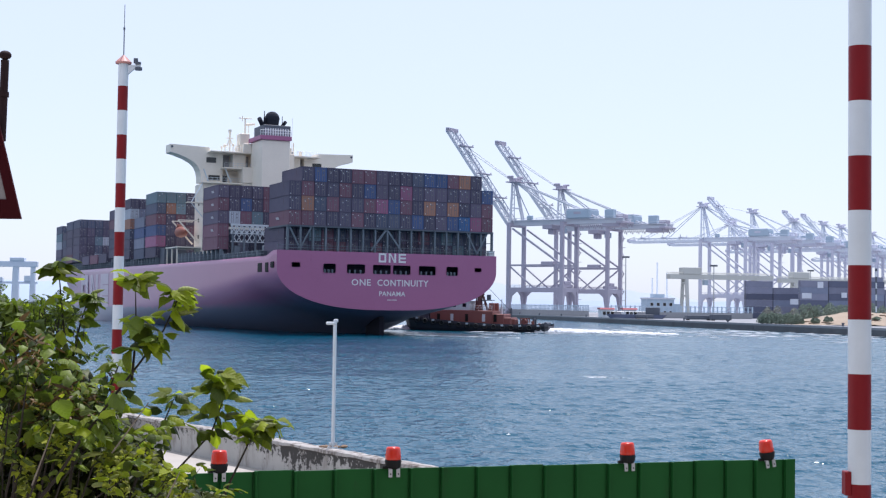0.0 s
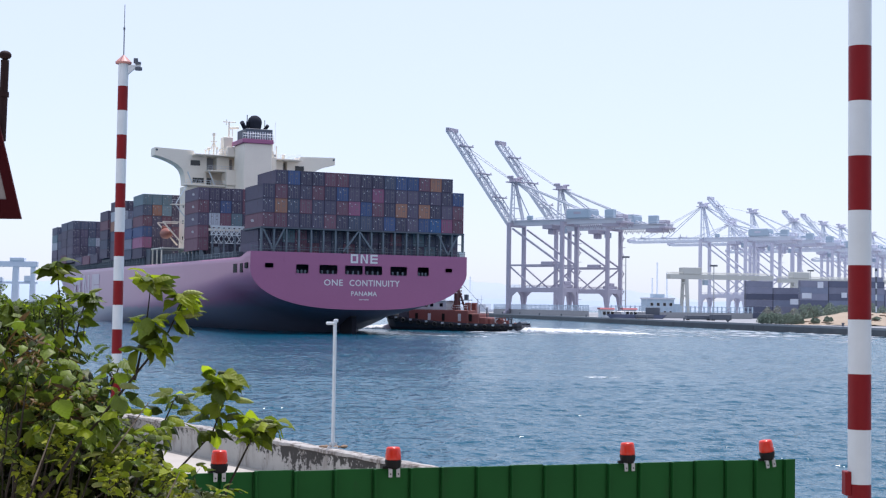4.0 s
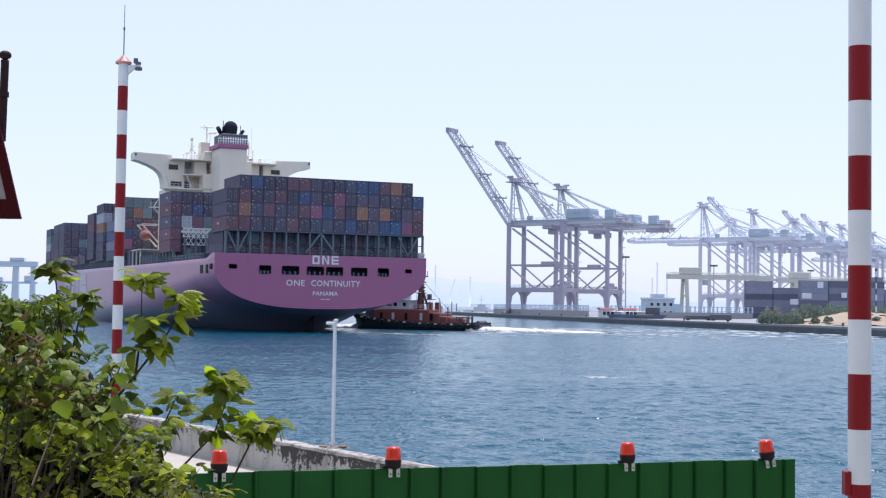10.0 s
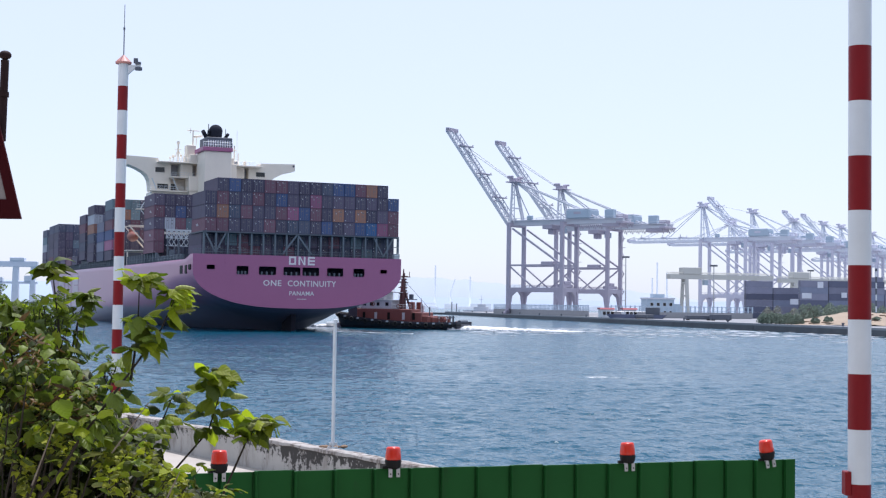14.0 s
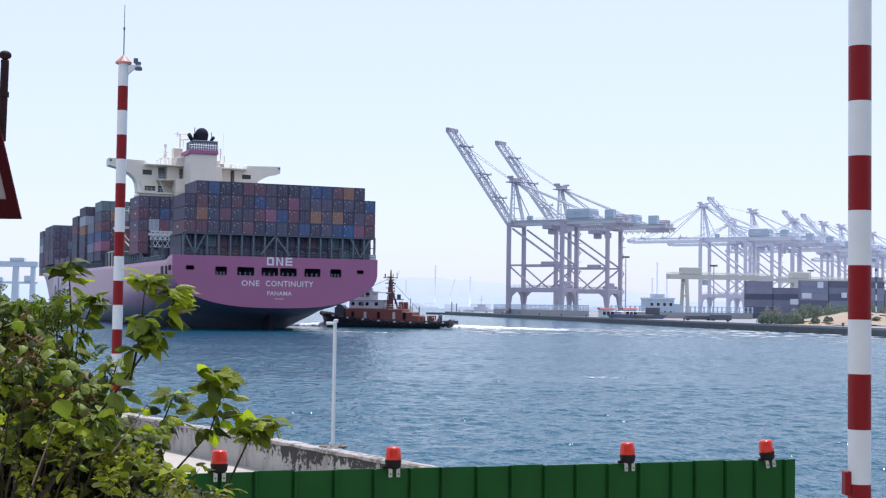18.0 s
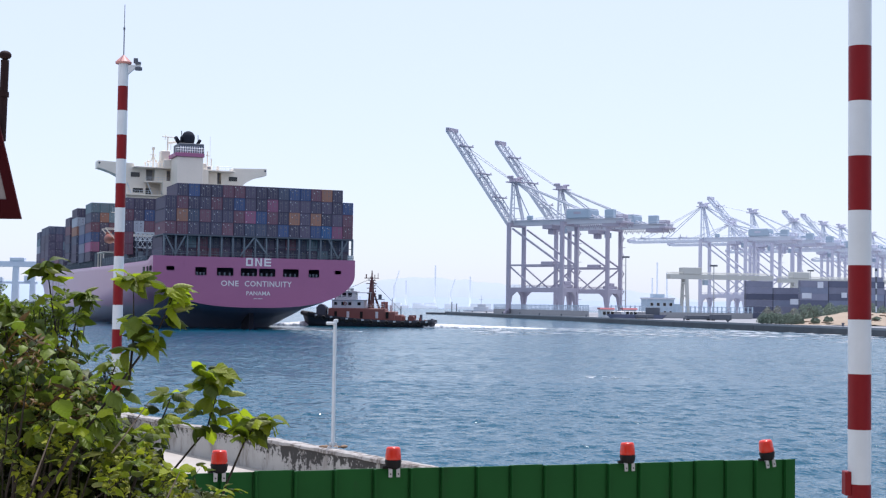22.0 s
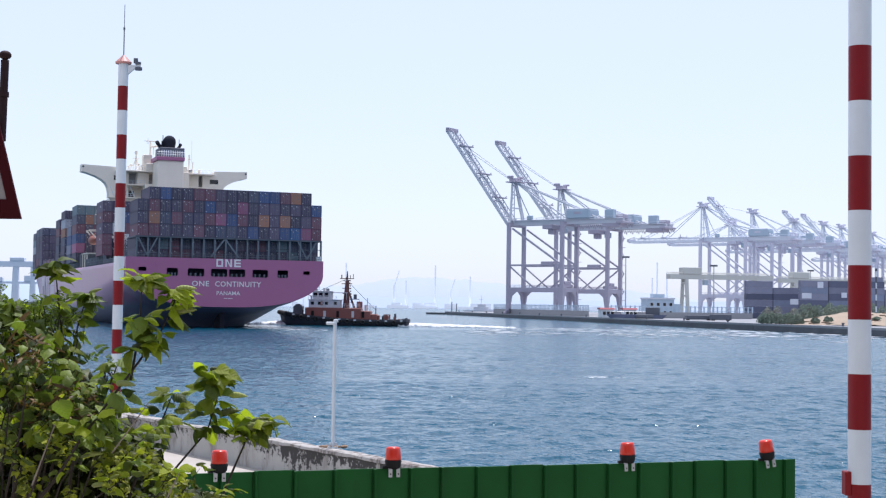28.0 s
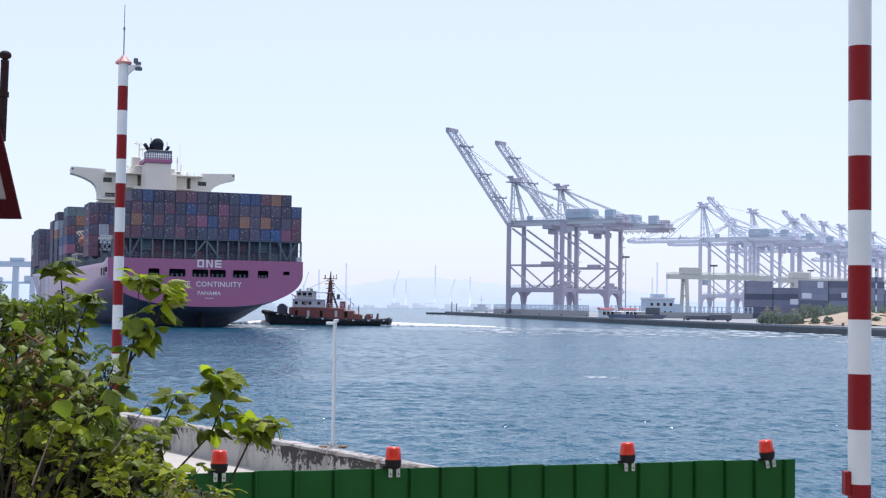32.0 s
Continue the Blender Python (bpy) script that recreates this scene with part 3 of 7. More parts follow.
def lashing():
    """Steel frames that carry the aft stack, deck posts and lashing bridges."""
    for i in range(18):
        x = -20 + i * CW
        part("frame_post", boxes((x - 0.17, x + 0.17, 1.6, 2.2, 15.5, 20.1)), M_STRUT, ship)
    for x0, x1 in ((-19.8, -15.4), (-10.9 + 8.5, -10.9 + 12.9), (16.8, 21.4)):
        xm = (x0 + x1) / 2
        part("frame_brace", beams(((x0, 1.7, 20.2), (xm, 1.7, 16.0), 0.3), ((x1, 1.7, 20.2), (xm, 1.7, 16.0), 0.3)) if abs(xm) > 5 else beams(((x0 - 1, 1.7, 16.0), (xm, 1.7, 20.2), 0.35), ((x1 + 1, 1.7, 16.0), (xm, 1.7, 20.2), 0.35)), M_STRUT, ship)
    part("frame_beam", boxes((-20.3, 22.6, 1.4, 13.6, 20.1, 20.42)), M_DARKGREY, ship)
    part("frame_tie", boxes((-20.3, 22.6, 1.75, 2.05, 18.1, 18.22)), M_DARKGREY, ship)
    bm = rods(((-22.4, 0.4, 16.6), (22.4, 0.4, 16.6), 0.05), ((-22.4, 0.4, 16.1), (22.4, 0.4, 16.1), 0.05), seg=6)
    for i in range(24):
        x = -22.3 + i * 1.94
        rod(bm, (x, 0.4, 15.6), (x, 0.4, 16.6), 0.04, seg=6)
    part("stern_rail", bm, M_STRUT, ship)
    rng = random.Random(77)
    for i in range(17):
        for z in (14.95, 17.65):
            stow(-20 + CW * (i + 0.5), 4.2, z, "d" if i < 2 else rng.choice("dkdrmgkdkk"))
    # white mesh lashing bridge before the second bay
    bm = bmesh.new()
    for i in range(28):
        x = -19.6 + i * 1.15
        beam(bm, (x, 40.9, 18.7), (x + 1.1, 40.9, 20.5), 0.14)
        beam(bm, (x + 1.1, 40.9, 18.7), (x, 40.9, 20.5), 0.14)
        beam(bm, (x, 41.0, 20.5), (x + 1.1, 41.0, 22.3), 0.2)
        beam(bm, (x + 1.1, 41.0, 20.5), (x, 41.0, 22.3), 0.2)
        beam(bm, (x, 41.0, 20.5), (x, 41.0, 22.3), 0.16)
    box(bm, -19.8, 13.0, 40.9, 41.1, 22.1, 22.5)
    box(bm, -19.8, 13.0, 40.9, 41.1, 20.4, 20.6)
    box(bm, -19.8, 13.0, 40.8, 41.0, 18.6, 18.75)
    part("lashing_bridge", bm, M_WHITE, ship, "white lattice lashing bridge")
    bm = bmesh.new()
    for i in range(14):
        x = -19.5 + i * 2.5
        box(bm, x, x + 0.4, 40.7, 41.2, 14.7, 20.4)
        if i % 3 == 0:
            box(bm, x + 0.5, x + 1.7, 40.4, 41.4, 14.7, 17.8)
    part("bridge_posts", bm, M_STRUT, ship)
    # posts along the port side under the boxes
    pm = bpy.data.meshes.new("deck_post")
    bm = boxes((-0.25, 0.25, -0.35, 0.35, 0, 1.0), (-0.1, 0.45, -0.6, -0.4, 0, 0.8))
    bm.to_mesh(pm)
    bm.free()
    pm.materials.append(M_STRUT)
    y = 14.0
    while y < 264:
        zd = piecewise(DECK, y)
        top = 15.9 if y < 40 else 16.95 + 0.012 * max(0, y - 200) * 1.5
        if not 78 < y < 99:
            o = part_mesh("deck_post", pm, ship, pose(0.9 - piecewise(HALF_DECK, y), y, zd - 0.1))
            o.scale = (1, 1, max(1.2, top - zd + 0.15))
        y += 3.3
    for y0, y1 in ((8, 78), (99, 262)):
        bm = bmesh.new()
        for k in range(int((y1 - y0) / 6)):
            a, b = y0 + k * 6, y0 + k * 6 + 6
            za, zb = piecewise(DECK, a), piecewise(DECK, b)
            xa, xb = 0.2 - piecewise(HALF_DECK, a), 0.2 - piecewise(HALF_DECK, b)
            for h in (0.55, 1.1):
                rod(bm, (xa, a, za + h), (xb, b, zb + h), 0.04, seg=5)
            for q in range(3):
                rod(bm, (xa + (xb - xa) * q / 3, a + 2 * q, za), (xa + (xb - xa) * q / 3, a + 2 * q, za + 1.1), 0.04, seg=5)
        part("side_rail", bm, M_STRUT, ship)
    # hatch coaming and covers under the stacks
    part("hatch_covers", boxes((-21.4, 21.4, 14.5, 78, 14.2, 15.9), (-21.4, 21.4, 98, 145, 14.5, 16.75), (-21.4, 21.4, 145, 160.5, 14.6, 17.95), (-21.4, 21.4, 160.6, 206, 14.6, 16.8), (-21.0, 21.0, 206.1, 263, 15, 18.05)), M_DARKGREY, ship)
    # mooring gear on the poop
    part("mooring_winch", boxes((-19, -15, 18, 21, 14.7, 17.2), (-12, -9, 17, 20, 14.7, 16.6), (4, 9, 18, 21, 14.7, 17.0), bevel=0.2), M_STRUT, ship)
    part("ensign_box", boxes((21.2, 22.4, 0.6, 1.6, 15.6, 16.7), bevel=0.05), M_WHITE, ship, "white locker at the stern rail")


lashing()


def rail(name, a, b, h, n, material, parent=None, r=0.04):
    """Two bars and n posts from a to b."""
    a, b = Vector(a), Vector(b)
    up = Vector((0, 0, h))
    bm = rods((a + up, b + up, r), (a + up * 0.5, b + up * 0.5, r * 0.8), seg=5)
    for k in range(n):
        p = a.lerp(b, k / (n - 1))
        rod(bm, p, p + up, r, seg=5)
    return part(name, bm, material, parent or ship)


def house():
    """Bridge house, wings, funnel casing and masts."""
    part("accommodation", boxes((-15.7, 15.7, 80, 87.5, 14.5, 34.3), (-11.2, 11.2, 84.2, 88, 34.3, 42.0), bevel=0.08), M_CREAM, ship, "cream accommodation block")
    for s, name in ((-1, "bridge_wing"), (1, "bridge_wing")):
        bm = bmesh.new()
        out = [(23.3, 43.5), (23.3, 41.6), (21.6, 41.2), (19.4, 40.45), (17.6, 39.5), (16.6, 38.6), (16.0, 37.4), (15.75, 36.0), (15.7, 34.62), (10.4, 34.62), (10.4, 42.0), (13.4, 42.2), (13.8, 43.2)]
        prism(bm, [(s * x, z) for x, z in out], 82.0, 86.6, "y")
        part(name, bm, M_CREAM, ship)
        part("wing_lamp", rods(((s * 22.9, 81.9, 42.9), (s * 22.9, 82.1, 42.9), 0.28), seg=10), M_DARKGREY, ship)
    part("boat_deck_edge", boxes((-16.4, 16.4, 78.6, 82, 34.3, 34.62), bevel=0.04), M_CREAM, ship)
    rail("deck_rail", (-16.2, 78.8, 34.6), (-6.6, 78.8, 34.6), 1.05, 9, M_WHITE)
    part("bulwark", boxes((-6.6, -2.6, 77.2, 77.5, 34.6, 38.4), (-6.6, -6.3, 77.5, 82, 34.6, 38.4), bevel=0.05), M_CREAM, ship)
    part("upper_deck", boxes((-11.0, -2.6, 78.4, 84.2, 38.0, 38.3), (4.8, 11.2, 78.6, 84.2, 38.0, 38.3), bevel=0.03), M_CREAM, ship)
    rail("deck_rail", (-10.9, 78.6, 38.3), (-4.4, 78.6, 38.3), 1.05, 7, M_WHITE)
    part("chart_house", boxes((-8.2, -5.0, 80.8, 84.3, 38.3, 41.8), bevel=0.05), M_CREAM, ship)
    part("radio_house", boxes((5.4, 9.2, 81.6, 84.3, 38.3, 41.8), bevel=0.05), M_CREAM, ship)
    # grey panels paint in the shade of the deck recesses
    M_BULK = mat("shaded_grey_bulkhead", (0.30, 0.30, 0.32), 0.6, var=0.15, bump=0.05)
    for x0, x1 in ((-10.3, -8.3), (-4.9, -3.4), (9.4, 10.3)):
        part("bulkhead_door", boxes((x0, x1, 84.05, 84.18, 38.3, 41.7)), M_BULK, ship)
    part("bridge_deck", boxes((-14.2, -3.4, 78.4, 88.4, 41.85, 42.15), (-3.4, 5.2, 79.5, 88.4, 41.85, 42.15), (5.2, 13.4, 78.6, 88.4, 41.8, 42.1), bevel=0.04), M_CREAM, ship)
    rail("monkey_island_rail", (-10.6, 78.7, 42.15), (-4.5, 78.7, 42.15), 1.1, 8, M_WHITE)
    rail("monkey_island_rail", (5.3, 78.8, 42.1), (13.2, 78.8, 42.1), 1.1, 8, M_WHITE)
    for x0, x1, z0, z1, y in ((-14.5, -12.1, 39.5, 40.8, 82.0), (-13.9, -11.1, 35.25, 36.5, 82.0), (-10.3, -8.6, 35.1, 36.8, 84.2), (12.5, 14.9, 39.6, 40.8, 82.0), (7.6, 9.2, 35.2, 36.5, 84.2), (11.5, 14.0, 35.2, 36.5, 82.0)):
        w_ = part("window_frame", boxes((x0 - 0.12, x1 + 0.12, y - 0.07, y + 0.05, z0 - 0.12, z1 + 0.12)), M_CREAM, ship)
        part("pane", boxes((x0, x1, y - 0.09, y - 0.02, z0, z1)), M_GLASSD, w_)
    for z in (21, 25, 29):
        part("porthole", boxes((-13.2, -12.6, 79.95, 80.05, z, z + 0.8)), M_GLASSD, ship)
        part("side_window", boxes((-15.76, -15.6, 83.0, 83.8, z, z + 0.9)), M_GLASSD, ship)
    for a, b in (((-15.9, 78.9, 37.6), (-14.7, 78.9, 34.7)), ((-10.6, 78.9, 38.0), (-9.2, 78.9, 34.7)), ((-18.6, 79.4, 29.6), (-15.9, 79.4, 34.3)), ((-18.8, 79.4, 29.6), (-15.9, 79.4, 26.2))):
        part("stairway", beams((a, b, 0.6, 0.14)), M_WHITE, ship)
    part("stair_landing", boxes((-19.6, -15.7, 79.0, 81.0, 29.4, 29.6)), M_CREAM, ship)
    rail("landing_rail", (-19.5, 79.1, 29.6), (-16, 79.1, 29.6), 1.0, 4, M_WHITE)
    part("funnel_casing", boxes((-4.3, 2.7, 70, 79, 14.5, 44.5), bevel=0.15), M_CREAM, ship)
    part("side_vent", boxes((2.7, 4.8, 73, 79, 30.0, 41.8), (2.7, 4.4, 74, 79, 41.8, 43.4), bevel=0.1), M_CREAM, ship)
    part("casing_shoulder", boxes((-6.4, -4.3, 77.6, 83, 14.5, 34.6), (-6.2, -4.3, 78.5, 83, 42.15, 44.3), bevel=0.1), M_CREAM, ship)
    part("funnel_band", boxes((-4.9, 2.9, 69.5, 79.1, 44.5, 45.5), bevel=0.05), M_PINK, ship, "magenta funnel band")
    part("funnel", boxes((-3.7, 3.0, 70.8, 78.6, 45.5, 48.2), bevel=0.1), M_DARKGREY, ship)
    part("funnel_louvre", boxes(*[(-3.4 + k * 0.62, -3.1 + k * 0.62, 70.6, 70.82, 45.7, 47.4) for k in range(10)]), M_CRANE, ship, "pale funnel louvres")
    rail("funnel_rail", (-4.8, 69.7, 45.5), (2.8, 69.7, 45.5), 1.3, 13, M_WHITE, r=0.06)
    M_SOOT = mat("sooty_black_steel", (0.03, 0.032, 0.045), 0.85, var=0.2, bump=0, spec=0.1)
    bm = bmesh.new()
    rod(bm, (-0.65, 74, 48.0), (-0.65, 74, 50.0), 1.5, 1.75, seg=18)
    ball(bm, (-0.65, 74, 50.1), 1.78, 20)
    part("exhaust_uptake", bm, M_SOOT, ship)
    for a, b, r in (((-2.9, 74, 48.1), (-4.4, 72.2, 49.7), 0.55), ((1.6, 74, 48.1), (2.3, 72.6, 49.4), 0.42), ((-2.3, 75, 48.1), (-2.3, 75, 52.0), 0.1), ((2.2, 75, 48.1), (2.2, 75, 51.0), 0.08), ((-2.6, 74, 48.1), (-2.6, 73.4, 50.2), 0.35)):
        part("exhaust_pipe", rods((a, b, r), seg=10), M_SOOT, ship)
    part("vent_trunk", boxes((-6.7, -4.3, 80.2, 83.2, 42.15, 46.9), (-7.2, -6.7, 80.6, 82.8, 42.15, 44.0), bevel=0.1), M_CREAM, ship)
    part("signal_mast", rods(((-4.1, 85, 42.1), (-4.1, 85, 51.4), 0.3, 0.2), ((-5.7, 85, 51.3), (-2.4, 85, 51.3), 0.14), ((-4.1, 85, 49.7), (-1.6, 85, 50.0), 0.3), ((-4.8, 85, 50.5), (-4.8, 85, 51.9), 0.1), ((-3.2, 85, 49.9), (-3.2, 85, 47.6), 0.1), seg=8), M_CREAM, ship)
    part("radar_mast", rods(((-8.2, 84, 42.1), (-8.2, 84, 47.4), 0.22), ((-8.2, 84, 47.4), (-8.2, 84, 48.1), 0.42), ((-9.0, 84, 46.0), (-7.4, 84, 46.0), 0.12), ((-8.9, 84, 44.0), (-8.2, 84, 46.0), 0.12), ((-7.4, 84, 44.0), (-8.2, 84, 46.0), 0.12), seg=8), M_CREAM, ship)
    for x, z, r in ((-9.6, 44.0, 0.45), (-7.5, 44.3, 0.35), (-10.4, 43.6, 0.3), (-6.9, 43.3, 0.25)):
        bm = rods(((x, 83.4, 42.1), (x, 83.4, z - r), 0.12), seg=6)
        ball(bm, (x, 83.4, z), r, 10)
        part("satellite_dome", bm, M_CREAM, ship)
    part("vent_mast", rods(((6.4, 82, 42.1), (6.4, 82, 47.6), 0.18), ((5.9, 82, 46.4), (6.9, 82, 46.4), 0.12), ((7.5, 82, 42.1), (7.5, 82, 45.6), 0.16), ((7.1, 82, 42.1), (7.1, 82, 51.7), 0.04), seg=8), M_CREAM, ship)
    part("vent_head", boxes((5.9, 7.6, 81.4, 82.6, 42.1, 43.5), (9.0, 9.7, 81.4, 82.4, 42.1, 43.6), bevel=0.15), M_CREAM, ship)
    part("vent_grille", boxes((6.2, 7.2, 81.3, 81.42, 42.6, 43.2)), M_DARKGREY, ship)
    # lifeboat in its davits on the port side
    M_ORANGE = mat("faded_orange_lifeboat", (0.30, 0.10, 0.07), 0.5, var=0.1, bump=0.03)
    bm = bmesh.new()
    bmesh.ops.create_uvsphere(bm, u_segments=16, v_segments=10, radius=1, matrix=Matrix.LocRotScale((-19.0, 87, 22.7), None, (1.4, 4.0, 1.35)))
    box(bm, -19.7, -18.3, 88, 90, 23.7, 24.6)
    part("lifeboat", bm, M_ORANGE, ship, "orange enclosed lifeboat", smooth=True)
    part("lower_deckhouse", boxes((-18.6, -15.4, 84, 93, 14.5, 17.0), bevel=0.05), M_STRUT, ship)
    part("store_container", boxes((-21.4, -15.8, 94, 99.5, 14.6, 19.0), bevel=0.08), M_DARKGREY, ship)
    for y in (83, 89):
        part("davit", beams(((-15.7, y, 19.9), (-20.8, y, 25.4), 0.32), ((-15.7, y, 25.4), (-20.8, y, 25.4), 0.24)), M_CREAM, ship)
    part("boat_deck", boxes((-21.6, -15.4, 80.5, 92, 18.7, 18.95), (-21.5, -21.2, 81, 81.3, 14.6, 18.7), (-21.5, -21.2, 91, 91.3, 14.6, 18.7), (-21.5, -21.2, 86, 86.3, 14.6, 18.7)), M_CREAM, ship)
    part("provision_crane", beams(((-18.5, 66, 15), (-18.5, 66, 22.4), 0.9), ((-18.5, 66, 22.2), (-19.5, 56, 23.5), 0.5)), M_CREAM, ship)


house()
WH = mat("white_lettering_paint", (0.72, 0.70, 0.72), 0.5, var=0.05, bump=0)
words("ship_name", "ONE", 1.7, pose(-5.95, -0.06, 9.85), WH, ship, 1.08, 3.9, "white painted first word of the ship name")
words("ship_name", "CONTINUITY", 1.7, pose(2.6, -0.06, 9.85), WH, ship, 1.08, 10.6, "white painted second word of the ship name")
words("home_port", "PANAMA", 1.25, pose(0.4, -0.06, 7.8), WH, ship, 1.05, 5.4, "white painted home port")


# the line's mark as plain blocks: a ring, two bars and a step, three bars
def mark_blocks(name, w, h, t, m, material, label):
    a = w * 0.27
    ring = bmesh.new()
    x = -w / 2
    for q in ((x, x + a, 0, t), (x, x + a, h - t, h), (x, x + t, t, h - t), (x + a - t, x + a, t, h - t)):
        box(ring, q[0], q[1], -0.02, 0.02, q[2], q[3])
    x += a + w * 0.095
    pair = bmesh.new()
    for q in ((x, x + t), (x + a - t, x + a)):
        box(pair, q[0], q[1], -0.02, 0.02, 0, h)
    prism(pair, [(x + t * 0.5, h), (x + t * 1.2, h), (x + a - t * 0.4, 0), (x + a - t * 1.1, 0)], -0.019, 0.021, "y")
    x += a + w * 0.095
    comb = bmesh.new()
    for q in ((0, t), (h / 2 - t / 2, h / 2 + t / 2), (h - t, h)):
        box(comb, x + t - 0.01, x + a, -0.02, 0.02, q[0], q[1])
    box(comb, x, x + t, -0.02, 0.02, 0, h)
    for bm in (ring, pair, comb):
        part(name, bm, material, ship, label).matrix_basis = m


mark_blocks("stern_mark", 5.6, 1.75, 0.36, pose(0.35, -0.08, 13.78), WH, "white block of the stern mark")
mark_blocks("side_mark", 44, 9.6, 3.0, pose(-22.86, 178, 4.0, 0, 0, -90), mat("pale_side_lettering", (0.62, 0.53, 0.60), 0.5, var=0.1, scale=0.2, fine=2, bump=0), "large pale block of the side mark")
o = part("port_number_bars", boxes((-1.0, -0.2, -0.01, 0.01, 0, 0.14), (-0.1, 1.0, -0.01, 0.01, 0, 0.14)), WH, ship)
o.matrix_basis = pose(0.4, -0.08, 6.6)
bm = bmesh.new()
prism(bm, [(-0.5, -3), (0.5, -3), (0.5, 3.4), (-0.5, 3.4)], 4.0, 11.0, "y")
part("rudder", bm, mat("black_rudder_paint", (0.02, 0.02, 0.03), 0.8, var=0.1, bump=0, spec=0.1), ship)
# ---- tug, in its own space: x forward (bow), y to port, z up
M_TUGRED = mat("orange_red_tug_paint", (0.24, 0.082, 0.070), 0.5, var=0.12, scale=0.5, fine=6, bump=0.05)
M_TYRE = mat("black_rubber", (0.02, 0.02, 0.022), 0.85, var=0.2, scale=3, fine=20, bump=0.2)
M_TUGHULL = mat("black_tug_hull", (0.048, 0.050, 0.066), 0.6, var=0.2, scale=0.5, fine=5, bump=0.1)
M_TUGWHITE = mat("white_tug_paint", (0.62, 0.62, 0.66), 0.5, var=0.08, scale=0.5, fine=6, bump=0.05)


def strip(line, w, h):
    """One continuous plank, w thick across y and h high, along a line of places."""
    bm = bmesh.new()
    rows = [[bm.verts.new((x, y + a * w / 2, z + b * h / 2)) for a, b in ((-1, -1), (1, -1), (1, 1), (-1, 1))] for x, y, z in line]
    for a, b in zip(rows, rows[1:]):
        for k in range(4):
            bm.faces.new((a[k], b[k], b[(k + 1) % 4], a[(k + 1) % 4]))
    bm.faces.new(rows[0])
    bm.faces.new(rows[-1])
    bmesh.ops.recalc_face_normals(bm, faces=bm.faces[:])
    return bm


def build_tug():
    t = thing("tugboat", Matrix.Identity(4), "orange and white harbour tug with black tyre-hung hull", "tug")
    xs = [-17.5, -16.8, -15, -10, -4, 2, 7, 11, 14, 16, 17.0, 17.5]
    hb = [3.2, 4.4, 4.9, 5.2, 5.2, 5.2, 5.0, 4.5, 3.6, 2.4, 1.2, 0.3]
    zt = [1.5, 1.45, 1.35, 1.3, 1.4, 1.7, 2.1, 2.5, 2.85, 3.15, 3.3, 3.35]
    bm = bmesh.new()
    rows = []
    for x, h, z in zip(xs, hb, zt):
        r = max(0, x - 9) * 0.22
        rows.append([bm.verts.new(p) for p in ((x - r, -h * 0.72, -1.2), (x - r * 0.4, -h * 0.95, 0.6), (x, -h, z), (x, h, z), (x - r * 0.4, h * 0.95, 0.6), (x - r, h * 0.72, -1.2))])
    for a, b in zip(rows, rows[1:]):
        for k in range(5):
            bm.faces.new((a[k], b[k], b[k + 1], a[k + 1]))
    bm.faces.new(rows[0])
    bm.faces.new(rows[-1])
    bmesh.ops.recalc_face_normals(bm, faces=bm.faces[:])
    part("hull", bm, M_TUGHULL, t)
    for s in (-1, 1):
        part("bulwark", strip([(x, s * h, z + 0.2) for x, h, z in zip(xs, hb, zt)], 0.16, 0.45), M_TUGHULL, t)
        part("rubbing_strake", strip([(x, s * (h + 0.1), z - 0.4) for x, h, z in zip(xs, hb, zt)], 0.3, 0.35), M_TYRE, t)
    # tyres round the hull
    tm = bpy.data.meshes.new("tyre_fender")
    bm = bmesh.new()
    ring = [(math.cos(a), math.sin(a)) for a in [i * math.pi / 6 for i in range(12)]]
    vs = [[bm.verts.new((c * (0.5 + 0.2 * p), q, s_ * (0.5 + 0.2 * p))) for p, q in ((1, 0), (0, 0.2), (-1, 0), (0, -0.2))] for c, s_ in ring]
    for i in range(12):
        for k in range(4):
            bm.faces.new((vs[i][k], vs[(i + 1) % 12][k], vs[(i + 1) % 12][(k + 1) % 4], vs[i][(k + 1) % 4]))
    bm.to_mesh(tm)
    bm.free()
    tm.materials.append(M_TYRE)
    for s in (-1, 1):
        for i in range(15):
            x = -15.5 + i * 2.05
            h = np.interp(x, xs, hb)
            z = np.interp(x, xs, zt)
            part_mesh("tyre_fender", tm, t, pose(x, s * (h + 0.35), z - 0.35))
            if s == 1 and i % 2 == 0:
                part("fender_patch", boxes((x - 0.3, x + 0.3, h + 0.52, h + 0.58, z - 0.1, z + 0.3)), M_WHITE, t)
    part("bow_fender", rods(((15.4, -3.0, 3.0), (17.6, 0, 3.4), 0.6), ((15.4, 3.0, 3.0), (17.6, 0, 3.4), 0.6), seg=10), M_TYRE, t)
    bm = boxes((-4.6, 10.2, -3.7, 3.7, 1.3, 4.75), (-7.2, -4.5, -3.5, 3.5, 1.3, 4.0), (-8.8, -7.1, -3.2, 3.2, 1.3, 3.2), bevel=0.15)
    part("deckhouse", bm, M_TUGRED, t, "orange deckhouse")
    for x in (8.2, 5.0, 1.5, -2.5, -5.2):
        part("deckhouse_door", boxes((x - 0.35, x + 0.35, 3.66, 3.74, 2.2, 3.9)), M_TUGWHITE if x in (5.0, -2.5) else M_BLACK, t)
    up = part("upper_house", boxes((1.0, 9.3, -3.3, 3.3, 4.75, 6.9), (0.4, 9.6, -3.6, 3.6, 6.8, 6.95), bevel=0.06), M_TUGWHITE, t, "white upper house")
